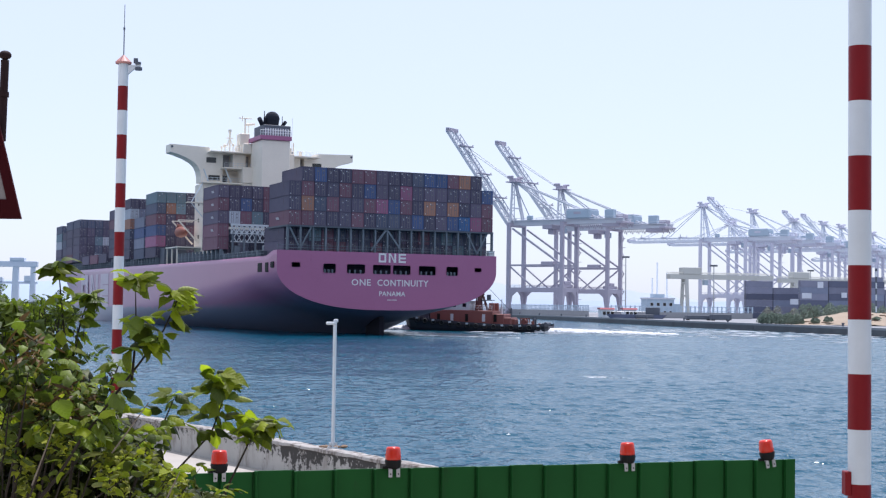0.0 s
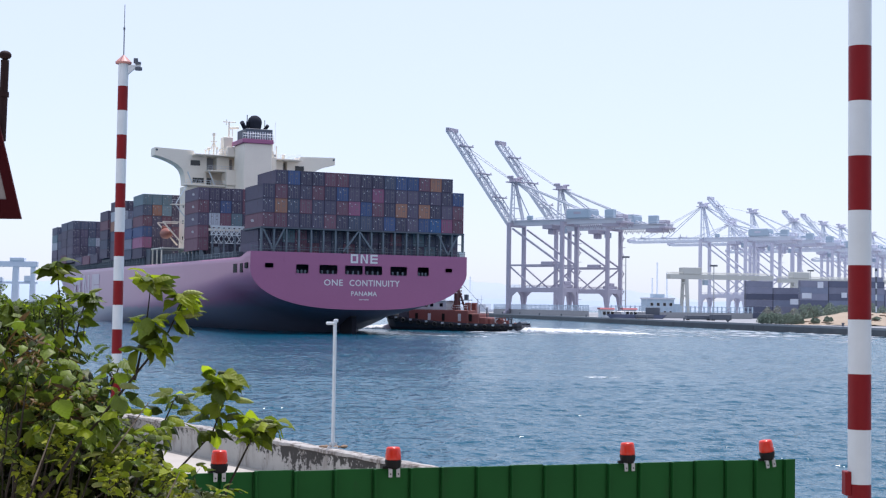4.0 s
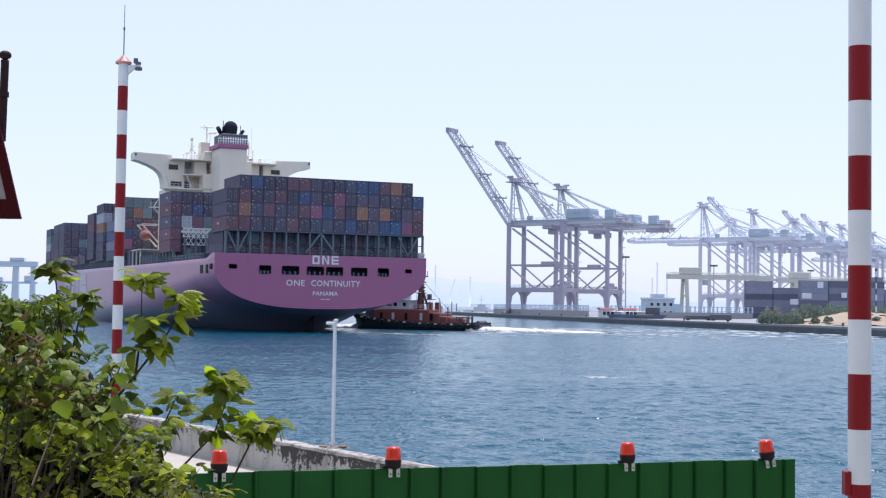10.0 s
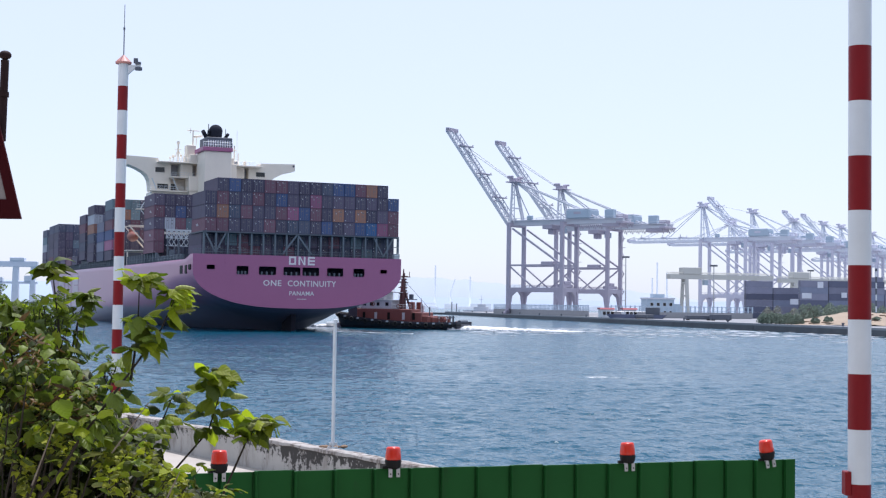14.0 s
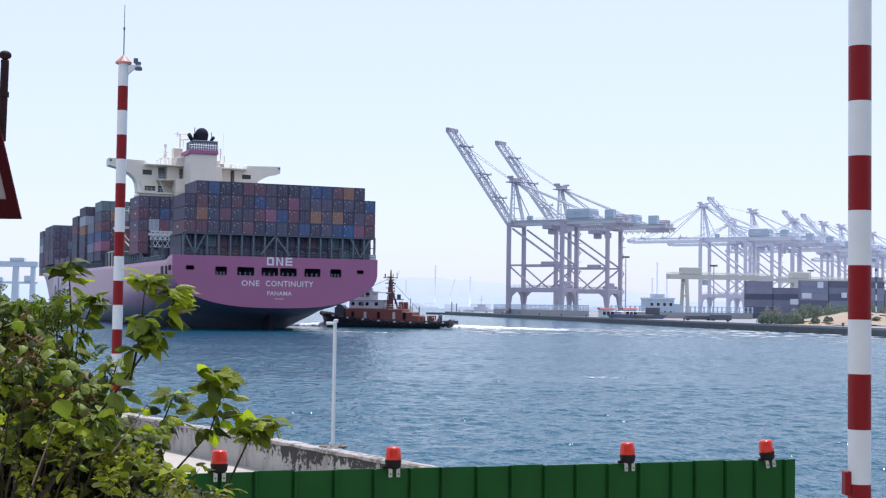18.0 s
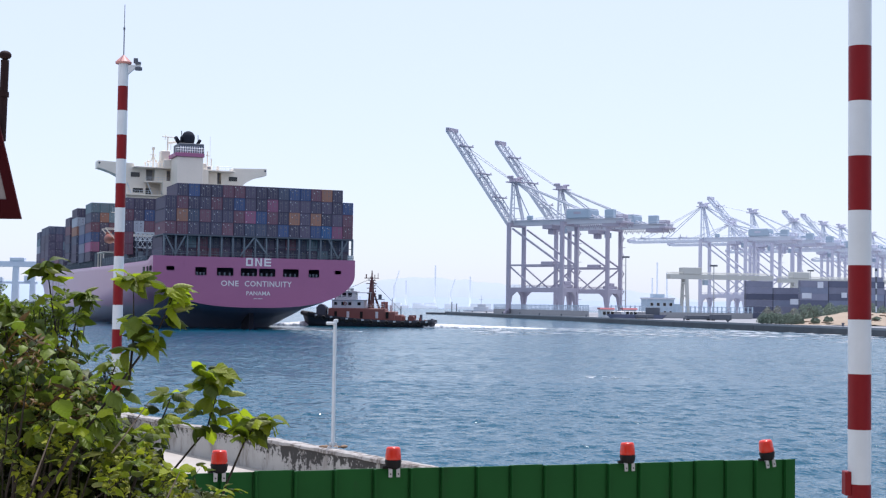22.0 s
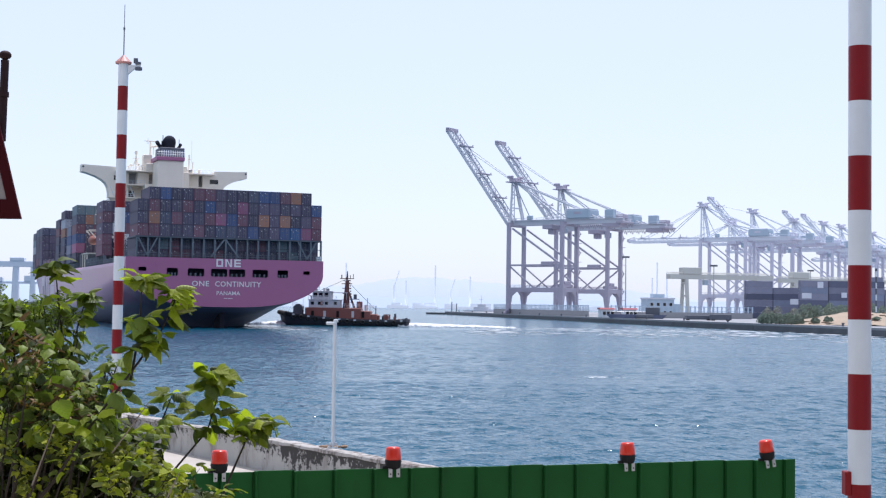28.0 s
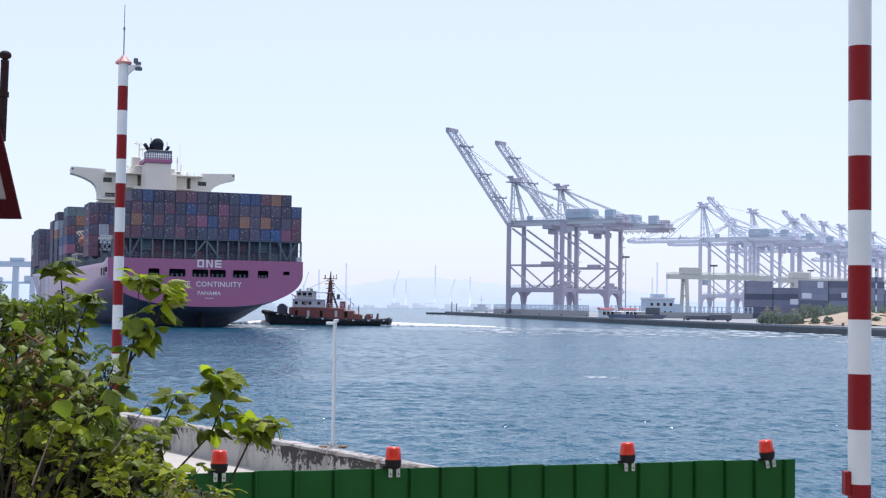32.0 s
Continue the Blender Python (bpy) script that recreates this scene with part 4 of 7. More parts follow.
    for x in (8.3, 6.4, 4.6, 2.2):
        part("pane", boxes((x - 0.4, x + 0.4, 3.26, 3.34, 5.5, 6.3)), M_GLASSD, up)
    wh = part("wheelhouse", boxes((3.4, 8.4, -2.6, 2.6, 6.9, 9.0), (3.0, 8.8, -2.9, 2.9, 9.0, 9.2), bevel=0.06), M_TUGWHITE, t)
    for x in (7.6, 6.2, 4.7):
        part("wheelhouse_pane", boxes((x - 0.5, x + 0.5, 2.56, 2.64, 7.7, 8.7)), M_GLASSD, wh)
    part("awning", boxes((-0.8, 3.2, -2.6, 2.6, 8.7, 8.85), (-0.7, -0.6, 2.4, 2.5, 6.9, 8.7), (-0.7, -0.6, -2.5, -2.4, 6.9, 8.7)), M_TUGWHITE, t)
    bm = rods(((-0.4, 0, 4.7), (-0.6, 0, 12.0), 0.95, 0.5), ((-0.6, 0, 12.0), (-0.6, 0, 14.6), 0.3, 0.12), ((-2.6, 0, 4.7), (-0.9, 0, 9.5), 0.3, 0.2), ((-1.5, 1.2, 12.6), (-1.5, 1.2, 13.5), 0.1), ((0.9, 0, 12.6), (0.9, 0, 13.6), 0.16), ((-2.2, 0, 12.7), (-2.2, 0, 13.9), 0.08), seg=10)
    for k in range(9):
        beam(bm, (-1.5, 0.3, 6.2 + k * 0.72), (-2.0 + 0.08 * k, 0.3, 6.2 + k * 0.72), 0.14)
        ball(bm, (-1.9 + 0.08 * k, 0.3, 6.35 + k * 0.72), 0.2, 6)
    for z, w in ((8.6, 1.1), (10.0, 1.2), (11.2, 1.4), (12.6, 1.9)):
        beam(bm, (-0.5 - w, 0, z), (-0.5 + w, 0, z), 0.2)
        beam(bm, (-0.5, -w * 1.4, z + 0.2), (-0.5, w * 1.4, z + 0.2), 0.18)
    part("mast", bm, mat("dark_red_mast_paint", (0.13, 0.05, 0.05), 0.55, bump=0.05), t, "dark red-brown mast with yards")
    part("searchlight_platform", boxes((-3.9, -1.3, -1.2, 1.2, 7.0, 7.2), (-3.2, -2.4, -0.5, 0.5, 7.2, 8.4), bevel=0.05), M_DARKGREY, t)
    for y in (1.6, -2.6):
        part("funnel", boxes((-4.6, -3.4, y, y + 1.0, 4.75, 6.5), bevel=0.1), M_TUGRED, t)
    part("vent", rods(((-6.2, 1.5, 3.9), (-6.2, 1.5, 7.4), 0.12), seg=8), M_TUGWHITE, t)
    part("vent", rods(((-5.6, -1, 3.9), (-5.6, -1, 5.6), 0.3), seg=8), M_TUGWHITE, t)
    part("antenna", rods(((6.8, 0.5, 9.2), (6.8, 0.5, 11.0), 0.06), ((5.6, -0.6, 9.2), (5.6, -0.6, 10.0), 0.35), seg=8), M_TUGWHITE, t)
    for x, z in ((5.8, 5.9), (-1.0, 5.4)):
        bm = bmesh.new()
        for k in range(10):
            a0, a1 = k * 0.628, k * 0.628 + 0.628
            rod(bm, (x + 0.42 * math.cos(a0), 3.62, z + 0.42 * math.sin(a0)), (x + 0.42 * math.cos(a1), 3.62, z + 0.42 * math.sin(a1)), 0.09, seg=6)
        part("life_ring", bm, M_TUGRED, t)
    part("rope_locker", boxes((-9.4, -7.4, -1.6, 1.6, 1.4, 2.9), bevel=0.1), M_TUGRED, t)
    part("stern_roller", rods(((-16.6, -2.2, 1.9), (-16.6, 2.2, 1.9), 0.4), seg=10), M_DARKGREY, t)
    part("fire_monitor", rods(((9.0, 0, 6.9), (9.0, 0, 7.8), 0.16), ((9.0, 0, 7.7), (10.1, 0, 8.3), 0.12), seg=8), M_TUGRED, t)
    part("radar_scanner", boxes((-1.6, 0.4, -0.12, 0.12, 11.9, 12.15), (-0.7, -0.4, -0.15, 0.15, 11.5, 11.9)), M_TUGWHITE, t)
    part("bow_winch", rods(((12.4, -1.4, 4.6), (12.4, 1.4, 4.6), 1.1), seg=14), M_DARKGREY, t)
    for y in (-1.8, 1.5):
        part("winch_cheek", boxes((11.2, 13.6, y, y + 0.3, 2.6, 5.0)), M_DARKGREY, t)
    part("stern_winch", rods(((-11.3, -1.1, 2.3), (-11.3, 1.1, 2.3), 0.6), seg=12), M_TUGRED, t)
    for y in (-1.2, 1.2):
        part("winch_frame", beams(((-12.1, y, 1.4), (-12.1, y, 3.0), 0.24), ((-10.6, y, 1.4), (-10.6, y, 3.0), 0.24), ((-12.2, y, 3.0), (-10.5, y, 3.0), 0.24)), M_TUGRED, t)
    part("tow_bitts", rods(((-13.6, -1, 1.8), (-13.6, -1, 3.3), 0.25), ((-13.6, 1, 1.8), (-13.6, 1, 3.3), 0.25), ((-13.6, -1.6, 2.9), (-13.6, 1.6, 2.9), 0.15), seg=8), M_DARKGREY, t)
    for s in (-1, 1):
        bm = bmesh.new()
        for z in (5.3, 5.8):
            rod(bm, (-4.4, s * 3.5, z), (1.0, s * 3.5, z), 0.04, seg=5)
        for k in range(6):
            rod(bm, (-4.4 + k * 1.05, s * 3.5, 4.7), (-4.4 + k * 1.05, s * 3.5, 5.8), 0.04, seg=5)
        part("deck_rail", bm, M_TUGWHITE, t)
    # gear on deck: capstans, hose reels, awning poles and a derrick aft
    rng = random.Random(44)
    for k in range(9):
        x, y = -16 + k * 1.1, rng.uniform(-2.4, 2.6)
        part("deck_gear", boxes((x, x + rng.uniform(0.4, 0.9), y, y + rng.uniform(0.4, 1.0), 1.3, 1.9 + rng.random() * 0.9), bevel=0.08), rng.choice((M_TUGWHITE, M_DARKGREY, M_TUGRED, M_STRUT)), t)
    part("stay_wire", rods(((-0.6, 0, 12.0), (-8.4, 0, 4.2), 0.05), ((-0.6, 0, 12.6), (6.6, 0, 9.3), 0.05), ((-4.2, 2.6, 4.7), (-4.2, 2.6, 6.8), 0.06), ((-7.0, 2.6, 3.9), (-7.0, 2.6, 6.0), 0.06), ((-8.5, 1.6, 3.2), (-8.5, 1.6, 5.4), 0.14), seg=6), M_DARKGREY, t)
    bm = rods(((2.0, 3.2, 7.9), (9.4, 3.2, 7.9), 0.05), ((2.0, 3.2, 7.4), (9.4, 3.2, 7.4), 0.04), seg=5)
    for k in range(8):
        rod(bm, (2.0 + k * 1.05, 3.2, 6.9), (2.0 + k * 1.05, 3.2, 7.9), 0.05, seg=5)
    part("bridge_rail", bm, M_TUGWHITE, t)
    part("roof_gear", boxes((4.2, 5.0, -0.6, 0.6, 9.2, 9.9), (7.2, 7.8, 0.8, 1.6, 9.2, 9.7), bevel=0.05), M_STRUT, t)
    return t


tug = build_tug()
M_FOAM = mat("white_water_foam", (0.80, 0.83, 0.85), 0.8, var=0.1, scale=1.5, fine=8, bump=0.6, dist=0.1)


def foam(name, length, width, height, count, seed, label, fade=1.0, grain=1.0):
    """Churned white water: many low, uneven clumps that lie in the surface, thinning out along x."""
    rng = random.Random(seed)
    bm = bmesh.new()
    for i in range(count):
        u = rng.random() ** fade
        x, y = u * length, rng.gauss(0, width * (0.35 + 0.3 * u))
        r = grain * rng.uniform(0.25, 1.1) * (1.15 - 0.6 * u)
        bmesh.ops.create_icosphere(bm, subdivisions=1, radius=1, matrix=Matrix.LocRotScale((x, y, 0.0), Euler((0, 0, rng.random() * 3)), (r * rng.uniform(1.2, 3), r, height * rng.uniform(0.3, 1.0) * (1.1 - 0.8 * u))))
    for v in bm.verts:
        v.co += Vector(noise.noise_vector(v.co * 1.3)) * 0.12 * grain
    return tagged(part(name, bm, M_FOAM, smooth=True), label, "foam", kind="stuff")


stern_wash = foam("propeller_wash", 29, 3.8, 1.05, 620, 4, "white propeller wash trailing behind the tug", 1.2)
# white clumps by the bow stand in for the sky's bright reflection
bow_wash = foam("bow_wash", 11, 2.4, 1.3, 320, 6, "white clumps standing in for sky-bright water between tug and ship")
ship_wash = foam("rudder_wash", 26, 1.6, 0.07, 60, 9, "broken foam in the wake under the ship's stern", 1.0)


def foam_streaks():
    """Scattered pale foam clumps that also stand in for sun glitter on the open water."""
    rng = random.Random(31)
    vs = bmesh.new()
    for i in range(430):
        y = rng.choice((rng.gauss(300, 9), rng.gauss(330, 8), rng.gauss(355, 6), rng.uniform(240, 400)))
        x = (112 - 105 * rng.random() ** 1.5) * y / 330
        r = rng.uniform(0.2, 0.5)
        bmesh.ops.create_icosphere(vs, subdivisions=1, radius=1, matrix=Matrix.LocRotScale((x, y, 0.0), Euler((0, 0, rng.gauss(0, 0.2))), (r * rng.uniform(2.5, 9), r, rng.uniform(0.04, 0.11))))
    return tagged(part("foam_streaks", vs, M_FOAM, smooth=True), "pale scattered streaks of foam and painted glitter on the water", "foam", kind="stuff")


streaks = foam_streaks()
boil = foam("surface_boil", 3.4, 1.6, 0.035, 90, 14, "pale boil of broken water in mid-channel", 1.0, 0.16)
boil.matrix_basis = pose(12.2, 113.6, 0, 0, 0, 8)
# ---- far terminal: quay, cranes, yard
M_QUAYWALL = mat("dark_quay_wall", (0.10, 0.11, 0.12), 0.8, var=0.3, scale=0.2, fine=2, bump=0.3)
M_QUAYTOP = mat("pale_quay_concrete", (0.27, 0.28, 0.30), 0.9, var=0.15, scale=0.05, fine=1, bump=0.2)
M_SAND = mat("tan_sand_bank", (0.36, 0.29, 0.22), 0.95, var=0.2, scale=0.15, fine=2.5, bump=0.5, dist=0.2, stain=(0.16, 0.15, 0.09), stain_scale=0.2, stain_cut=0.66)
M_BLUEHOUSE = mat("pale_blue_machinery_house", (0.40, 0.50, 0.60), 0.6, var=0.06, scale=0.2, fine=2, bump=0)
M_YELLOW = mat("cream_yellow_crane_paint", (0.52, 0.53, 0.50), 0.6, var=0.08, scale=0.2, fine=2, bump=0)


def terminal():
    q = thing("quay", Matrix.Identity(4), "grey concrete container quay across the water", "quay", kind="structure")
    out = [(118, 220), (99, 319), (75, 437), (47, 605), (2, 840), (40, 930), (500, 1650), (1500, 1650), (1500, 220)]
    part("quay_body", shape(prism, out, -3, 1.85, "z"), M_QUAYTOP, q)
    # coping and dark face, segment by segment
    for a, b in zip(out[:5], out[1:5]):
        a, b = Vector((*a, 0)), Vector((*b, 0))
        d = (b - a).normalized()
        n = Vector((-d.y, d.x, 0))
        L = (b - a).length
        k = max(1, int(L / 26))
        for i in range(k):
            p0, p1 = a + d * (L * i / k + 0.1), a + d * (L * (i + 1) / k - 0.1)
            bm = bmesh.new()
            v = [(p0 + n * 0.35), (p1 + n * 0.35), (p1 - n * 1.0), (p0 - n * 1.0)]
            prism(bm, [(c.x, c.y) for c in v], -3, 1.45, "z")
            part("quay_block", bm, M_QUAYWALL, q)
            bm = bmesh.new()
            prism(bm, [(c.x, c.y) for c in v], 1.454, 2.0, "z")
            part("coping", bm, M_QUAYTOP, q)
    return q


terminal()
ROW = Vector((0.567, 0.824, 0))    # along the crane rails
OUT = Vector((-0.824, 0.567, 0))   # from land to water


def crane_at(s):
    """Pose of a crane s metres along the rails: x along the rails, y towards the water."""
    p = Vector((34, 700, 1.85)) + ROW * s
    return Matrix(((ROW.x, OUT.x, 0, p.x), (ROW.y, OUT.y, 0, p.y), (0, 0, 1, p.z), (0, 0, 0, 1)))


def gantry_crane(m, up, H=47, L=66, lift=52.8, apex=22):
    """up: 1 raised, 0.5 half-raised, 0 lowered; H: height of the girder; L: length of the boom, lifted by so many degrees."""
    c = thing("quay_crane", m, "pale steel ship-to-shore gantry crane with " + ("raised" if up == 1 else "half-raised" if up else "lowered") + " boom", "crane", "quay cranes")
    W, G = 15, 31.5
    for x in (0, W):
        for y in (0, -G):
            part("leg", beams(((x, y, 1.5), (x, y, H), 1.5, 1.9)), M_CRANE2, c)
            part("bogie", boxes((x - 3.4, x + 3.4, y - 0.8, y + 0.8, 0.0, 1.3), (x - 2.2, x + 2.2, y - 0.7, y + 0.7, 1.3, 2.6), bevel=0.2), M_CRANE2, c)
    for y in (0, -G):
        for z, w, h in ((12.5, 1.6, 2.2), (H - 1, 1.4, 2.0)):
            part("portal_beam", beams(((0, y, z), (W, y, z), w, h)), M_CRANE2, c)
        for x, sg in ((0, 1), (W, -1)):
            part("portal_knee", shape(prism, [(x, 11.6), (x + sg * 5.2, 11.6), (x + sg * 2.4, 9.4), (x + sg * 1.3, 4.0), (x, 3.0)], y - 0.55, y + 0.55, "y"), M_CRANE2, c)
    for x in (0, W):
        part("sill_beam", beams(((x, 0, 12.5), (x, -G, 12.5), 1.4, 2.2)), M_CRANE2, c)
        rl = rods(*[((x, -0.5, 13.6 + q), (x, -G + 0.5, 13.6 + q), 0.09) for q in (0.6, 1.2)], seg=5)
        for k in range(11):
            rod(rl, (x, -1 - k * 2.9, 13.6), (x, -1 - k * 2.9, 14.8), 0.09, seg=5)
        part("sill_rail", rl, M_CRANE2, c)
        bm = bmesh.new()
        for k in (0, 1):
            y = -G * k
            sg = 1 if k == 0 else -1
            prism(bm, [(y, 11.6), (y - sg * 5, 11.6), (y - sg * 2.2, 9.2), (y - sg * 1.2, 3.5), (y, 3.0)], x - 0.5, x + 0.5, "x")
        part("knee_plate", bm, M_CRANE2, c)
        for a, b, w in (((x, -2, H - 3), (x, -G, 25), 0.9), ((x, 0, 25), (x, -G, 25), 0.9), ((x, 0, 25), (x, -G / 2, 13), 0.7), ((x, -G, 25), (x, -G / 2, 13), 0.7)):
            part("side_brace", beams((a, b, w)), M_CRANE2, c)
    for q in ((3.2, 4.6, -64, 2, H - 1.2, H + 1.2), (10.4, 11.8, -64, 2, H - 1.2, H + 1.2)):
        part("girder", boxes(q), M_CRANE, c)
    bm = bmesh.new()
    for k in range(14):
        beam(bm, (4.2, 1 - k * 4.7, H), (10.8, 1 - k * 4.7, H), 0.5, 0.8)
    for x in (2.4, 12.6):
        for z in (1.2, 2.2):
            rod(bm, (x, 1, H + z), (x, -64, H + z), 0.12, seg=5)
        for k in range(17):
            rod(bm, (x, 1 - k * 4, H + 1.2), (x, 1 - k * 4, H + 2.2), 0.1, seg=5)
        box(bm, x - 0.6, x + 0.6, -64, 1, H + 1.0, H + 1.2)
    part("girder_walkway", bm, M_CRANE, c)
    # festoon loops and hangers under the girder
    bm = bmesh.new()
    for k in range(26):
        y = -G - 2 - k * 1.2
        rod(bm, (12.4, y, H - 1.2), (12.4, y - 0.6, H - 2.6 - 0.5 * (k % 3)), 0.16, seg=5)
        rod(bm, (12.4, y - 0.6, H - 2.6 - 0.5 * (k % 3)), (12.4, y - 1.2, H - 1.2), 0.16, seg=5)
    part("festoon", bm, M_CRANE2, c)
    top = H + apex
    part("a_frame", beams(((1, 0, H), (6.2, 2, top), 1.0), ((14, 0, H), (8.8, 2, top), 1.0), ((2.2, -1.8, H), (6.4, 1, top), 0.5), ((12.8, -1.8, H), (8.6, 1, top), 0.5), *[((1 + 5.2 * q, 2 * q, H + apex * q), (2.2 + 4.2 * q, -1.8 + 2.8 * q, H + apex * (q + 0.07)), 0.35) for q in (0.1, 0.25, 0.4, 0.55, 0.7, 0.85)], ((2.9, 0.8, H + 8), (12.1, 0.8, H + 8), 0.6), ((4.6, 1.4, H + 15), (10.4, 1.4, H + 15), 0.6)), M_CRANE, c)
    part("rear_strut", beams(((7.5, 1.5, top - 1), (9.5, -8.0, H + 1), 0.55)), M_CRANE, c)
    part("sheave_platform", boxes((3.2, 11.8, -2.6, 4.6, top - 0.6, top - 0.1), (4.6, 10.4, -0.8, 3.2, top - 0.1, top + 1.6), bevel=0.1), M_CRANE2, c)
    part("lift_sheave", boxes((4.4, 5.8, 1.0, 4.4, top + 1.6, top + 3.0), bevel=0.2), M_CRANE2, c)
    part("lift_sheave", boxes((9.4, 10.8, -2.0, 1.4, top + 1.6, top + 2.6), bevel=0.2), M_CRANE2, c)
    for x, sx in ((4.0, 6.6), (11.0, 8.4)):
        part("backstay", beams(((sx, 1, top), (x, -50, H + 1.4), 0.75)), M_CRANE, c)
        part("backstay", beams(((sx, 1, top), (x, -29, H + 1.4), 0.6)), M_CRANE, c)
    mh = part("machinery_house", boxes((1.6, 12.0, -46, -32.5, H + 1.4, H + 6.0), bevel=0.5), M_BLUEHOUSE, c, "pale blue machinery house")
    part("house_roof", boxes((1.9, 11.7, -45.7, -32.8, H + 6.0, H + 6.6), bevel=0.3), M_CRANE, mh)
    part("house_louvre", boxes((1.5, 1.62, -41, -37, H + 3.6, H + 4.8)), M_CRANE2, mh)
    part("trolley", boxes((3.0, 12.0, -24, -18, H - 3.4, H - 1.3), (5.4, 9.4, -23, -20, H - 6, H - 3.4), bevel=0.2), M_CRANE2, c)
    part("operator_cab", boxes((9.4, 12.4, -27.5, -24.5, H - 5.5, H - 2.6), bevel=0.3), M_BLUEHOUSE, c)
    part("power_house", boxes((-1.5, 1.5, -27, -20, 24.6, 26.8), bevel=0.2), M_CRANE2, c)
    part("spreader", boxes((1.5, 13.5, -G + 1.0, -G + 3.4, 13.8, 15.4), (5, 10, -G + 0.8, -G + 3.6, 15.4, 17.0), bevel=0.15), M_CRANE2, c)
    for k in range(9):
        z0 = 3 + k * 4.8
        part("stair_flight", beams(((W + 1.6, -G - 1.4 + 2.8 * (k % 2), z0), (W + 1.6, -G + 1.4 - 2.8 * (k % 2), z0 + 4.8), 0.6, 0.25)), M_CRANE2, c)
        part("stair_landing", boxes((W + 0.9, W + 2.3, -G - 1.9, -G + 1.9, z0 - 0.1, z0 + 0.1)), M_CRANE2, c)
    an = radians(lift if up else 0.0)
    d = Vector((0, math.cos(an), math.sin(an)))
    nrm = Vector((0, -d.z, d.y))
    h0 = Vector((0, 2.5, H))
    for x in (4.0, 11.0):
        bm = bmesh.new()
        b0 = h0 + Vector((x, 0, 0))
        beam(bm, b0 - nrm * 0.9, b0 - nrm * 0.9 + d * L, 1.3, 1.5)
        beam(bm, b0 + nrm * 1.3, b0 + nrm * 1.3 + d * (L - 3), 0.5, 0.5)
        n_ = int(L / 4.2)
        for k in range(n_):
            p0, p1 = b0 + d * (k * L / (n_ + 0.5)), b0 + d * ((k + 0.5) * L / (n_ + 0.5))
            beam(bm, p0 - nrm * 0.9, p1 + nrm * 1.3, 0.3)
            beam(bm, p1 + nrm * 1.3, p0 + d * (L / (n_ + 0.5)) - nrm * 0.9, 0.3)
        part("boom", bm, M_CRANE, c)
    for k in range(13):
        p = h0 + d * (k * L / 12)
        part("boom_tie", beams((p + Vector((4.0, 0, 0)) - nrm * 0.9, p + Vector((11.0, 0, 0)) - nrm * 0.9, 0.5)), M_CRANE2, c)
    for k, u in enumerate((0.25, 0.5, 0.8)):
        p = h0 + d * (L * u)
        part("boom_platform", beams((p + Vector((1.6, 0, 0)) + nrm * 1.8, p + Vector((13.4, 0, 0)) + nrm * 1.8, 2.4, 0.5), (p + Vector((2.4, 0, 0)) + nrm * 1.8, p + Vector((2.4, 0, 0)) + nrm * 3.6, 0.4), (p + Vector((12.6, 0, 0)) + nrm * 1.8, p + Vector((12.6, 0, 0)) + nrm * 3.4, 0.4)), M_CRANE2, c)
    for q in ((2.4, 5.4, -59, -54, H + 1.4, H + 5.6), (8, 12.6, -62, -57, H + 1.4, H + 3.4), (2.6, 4.2, -12, -9, H + 1.4, H + 3.6), (3.4, 11.6, -62, -52, H - 3.0, H - 1.3), (1.2, 13.8, -64.5, -61, H - 1.4, H - 0.4)):
        part("girder_gear", boxes(q, bevel=0.15), M_BLUEHOUSE if q[4] > H and q[1] < 6 else M_CRANE2, c)
    tip = h0 + d * L
    part("boom_tip", beams((tip + Vector((2.6, 0, 0)), tip + Vector((12.4, 0, 0)), 1.6, 2.0), (tip + Vector((3.4, 0, 0)) + nrm, tip + Vector((3.4, 0, 0)) - d * 5 + nrm * 2.4, 0.4)), M_CRANE2, c)
    m1, m2 = h0 + d * (L * 0.5), h0 + d * (L * 0.82)
    for x, sx in ((4.6, 6.4), (10.4, 8.6)):
        part("forestay", rods(((sx, 2, top), (x, m2.y, m2.z + 1), 0.22), seg=6), M_CRANE, c)
        if not up:
            part("forestay", rods(((sx, 2, top), (x, m1.y, m1.z + 1), 0.3), seg=6), M_CRANE, c)
    return c


# paler copies of the crane paints, haze included in the colour
M_CRANEFAR = mat("far_haze_white_paint", (0.70, 0.745, 0.83), 0.7, var=0.05, scale=0.1, fine=1.5, bump=0.0)
M_CRANEFAR2 = mat("far_haze_rose_paint", (0.58, 0.585, 0.69), 0.7, var=0.05, scale=0.1, fine=1.5, bump=0.0)


def paint_haze(c):
    """Swaps a far crane's paints for paler copies with distance haze in the colour."""
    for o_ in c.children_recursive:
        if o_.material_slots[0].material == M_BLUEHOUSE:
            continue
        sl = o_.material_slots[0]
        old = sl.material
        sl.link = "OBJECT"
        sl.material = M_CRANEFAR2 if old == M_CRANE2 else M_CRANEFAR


gantry_crane(crane_at(0), 1, L=64.6)
gantry_crane(crane_at(49), 1, L=63, lift=52.0)
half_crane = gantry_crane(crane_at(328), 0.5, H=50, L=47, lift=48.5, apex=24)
paint_haze(half_crane)
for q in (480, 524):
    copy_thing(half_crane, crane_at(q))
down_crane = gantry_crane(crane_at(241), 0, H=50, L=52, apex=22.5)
paint_haze(down_crane)
paint_haze(gantry_crane(crane_at(288), 0, H=50, L=44, apex=13))
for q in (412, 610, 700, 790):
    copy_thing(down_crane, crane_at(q))


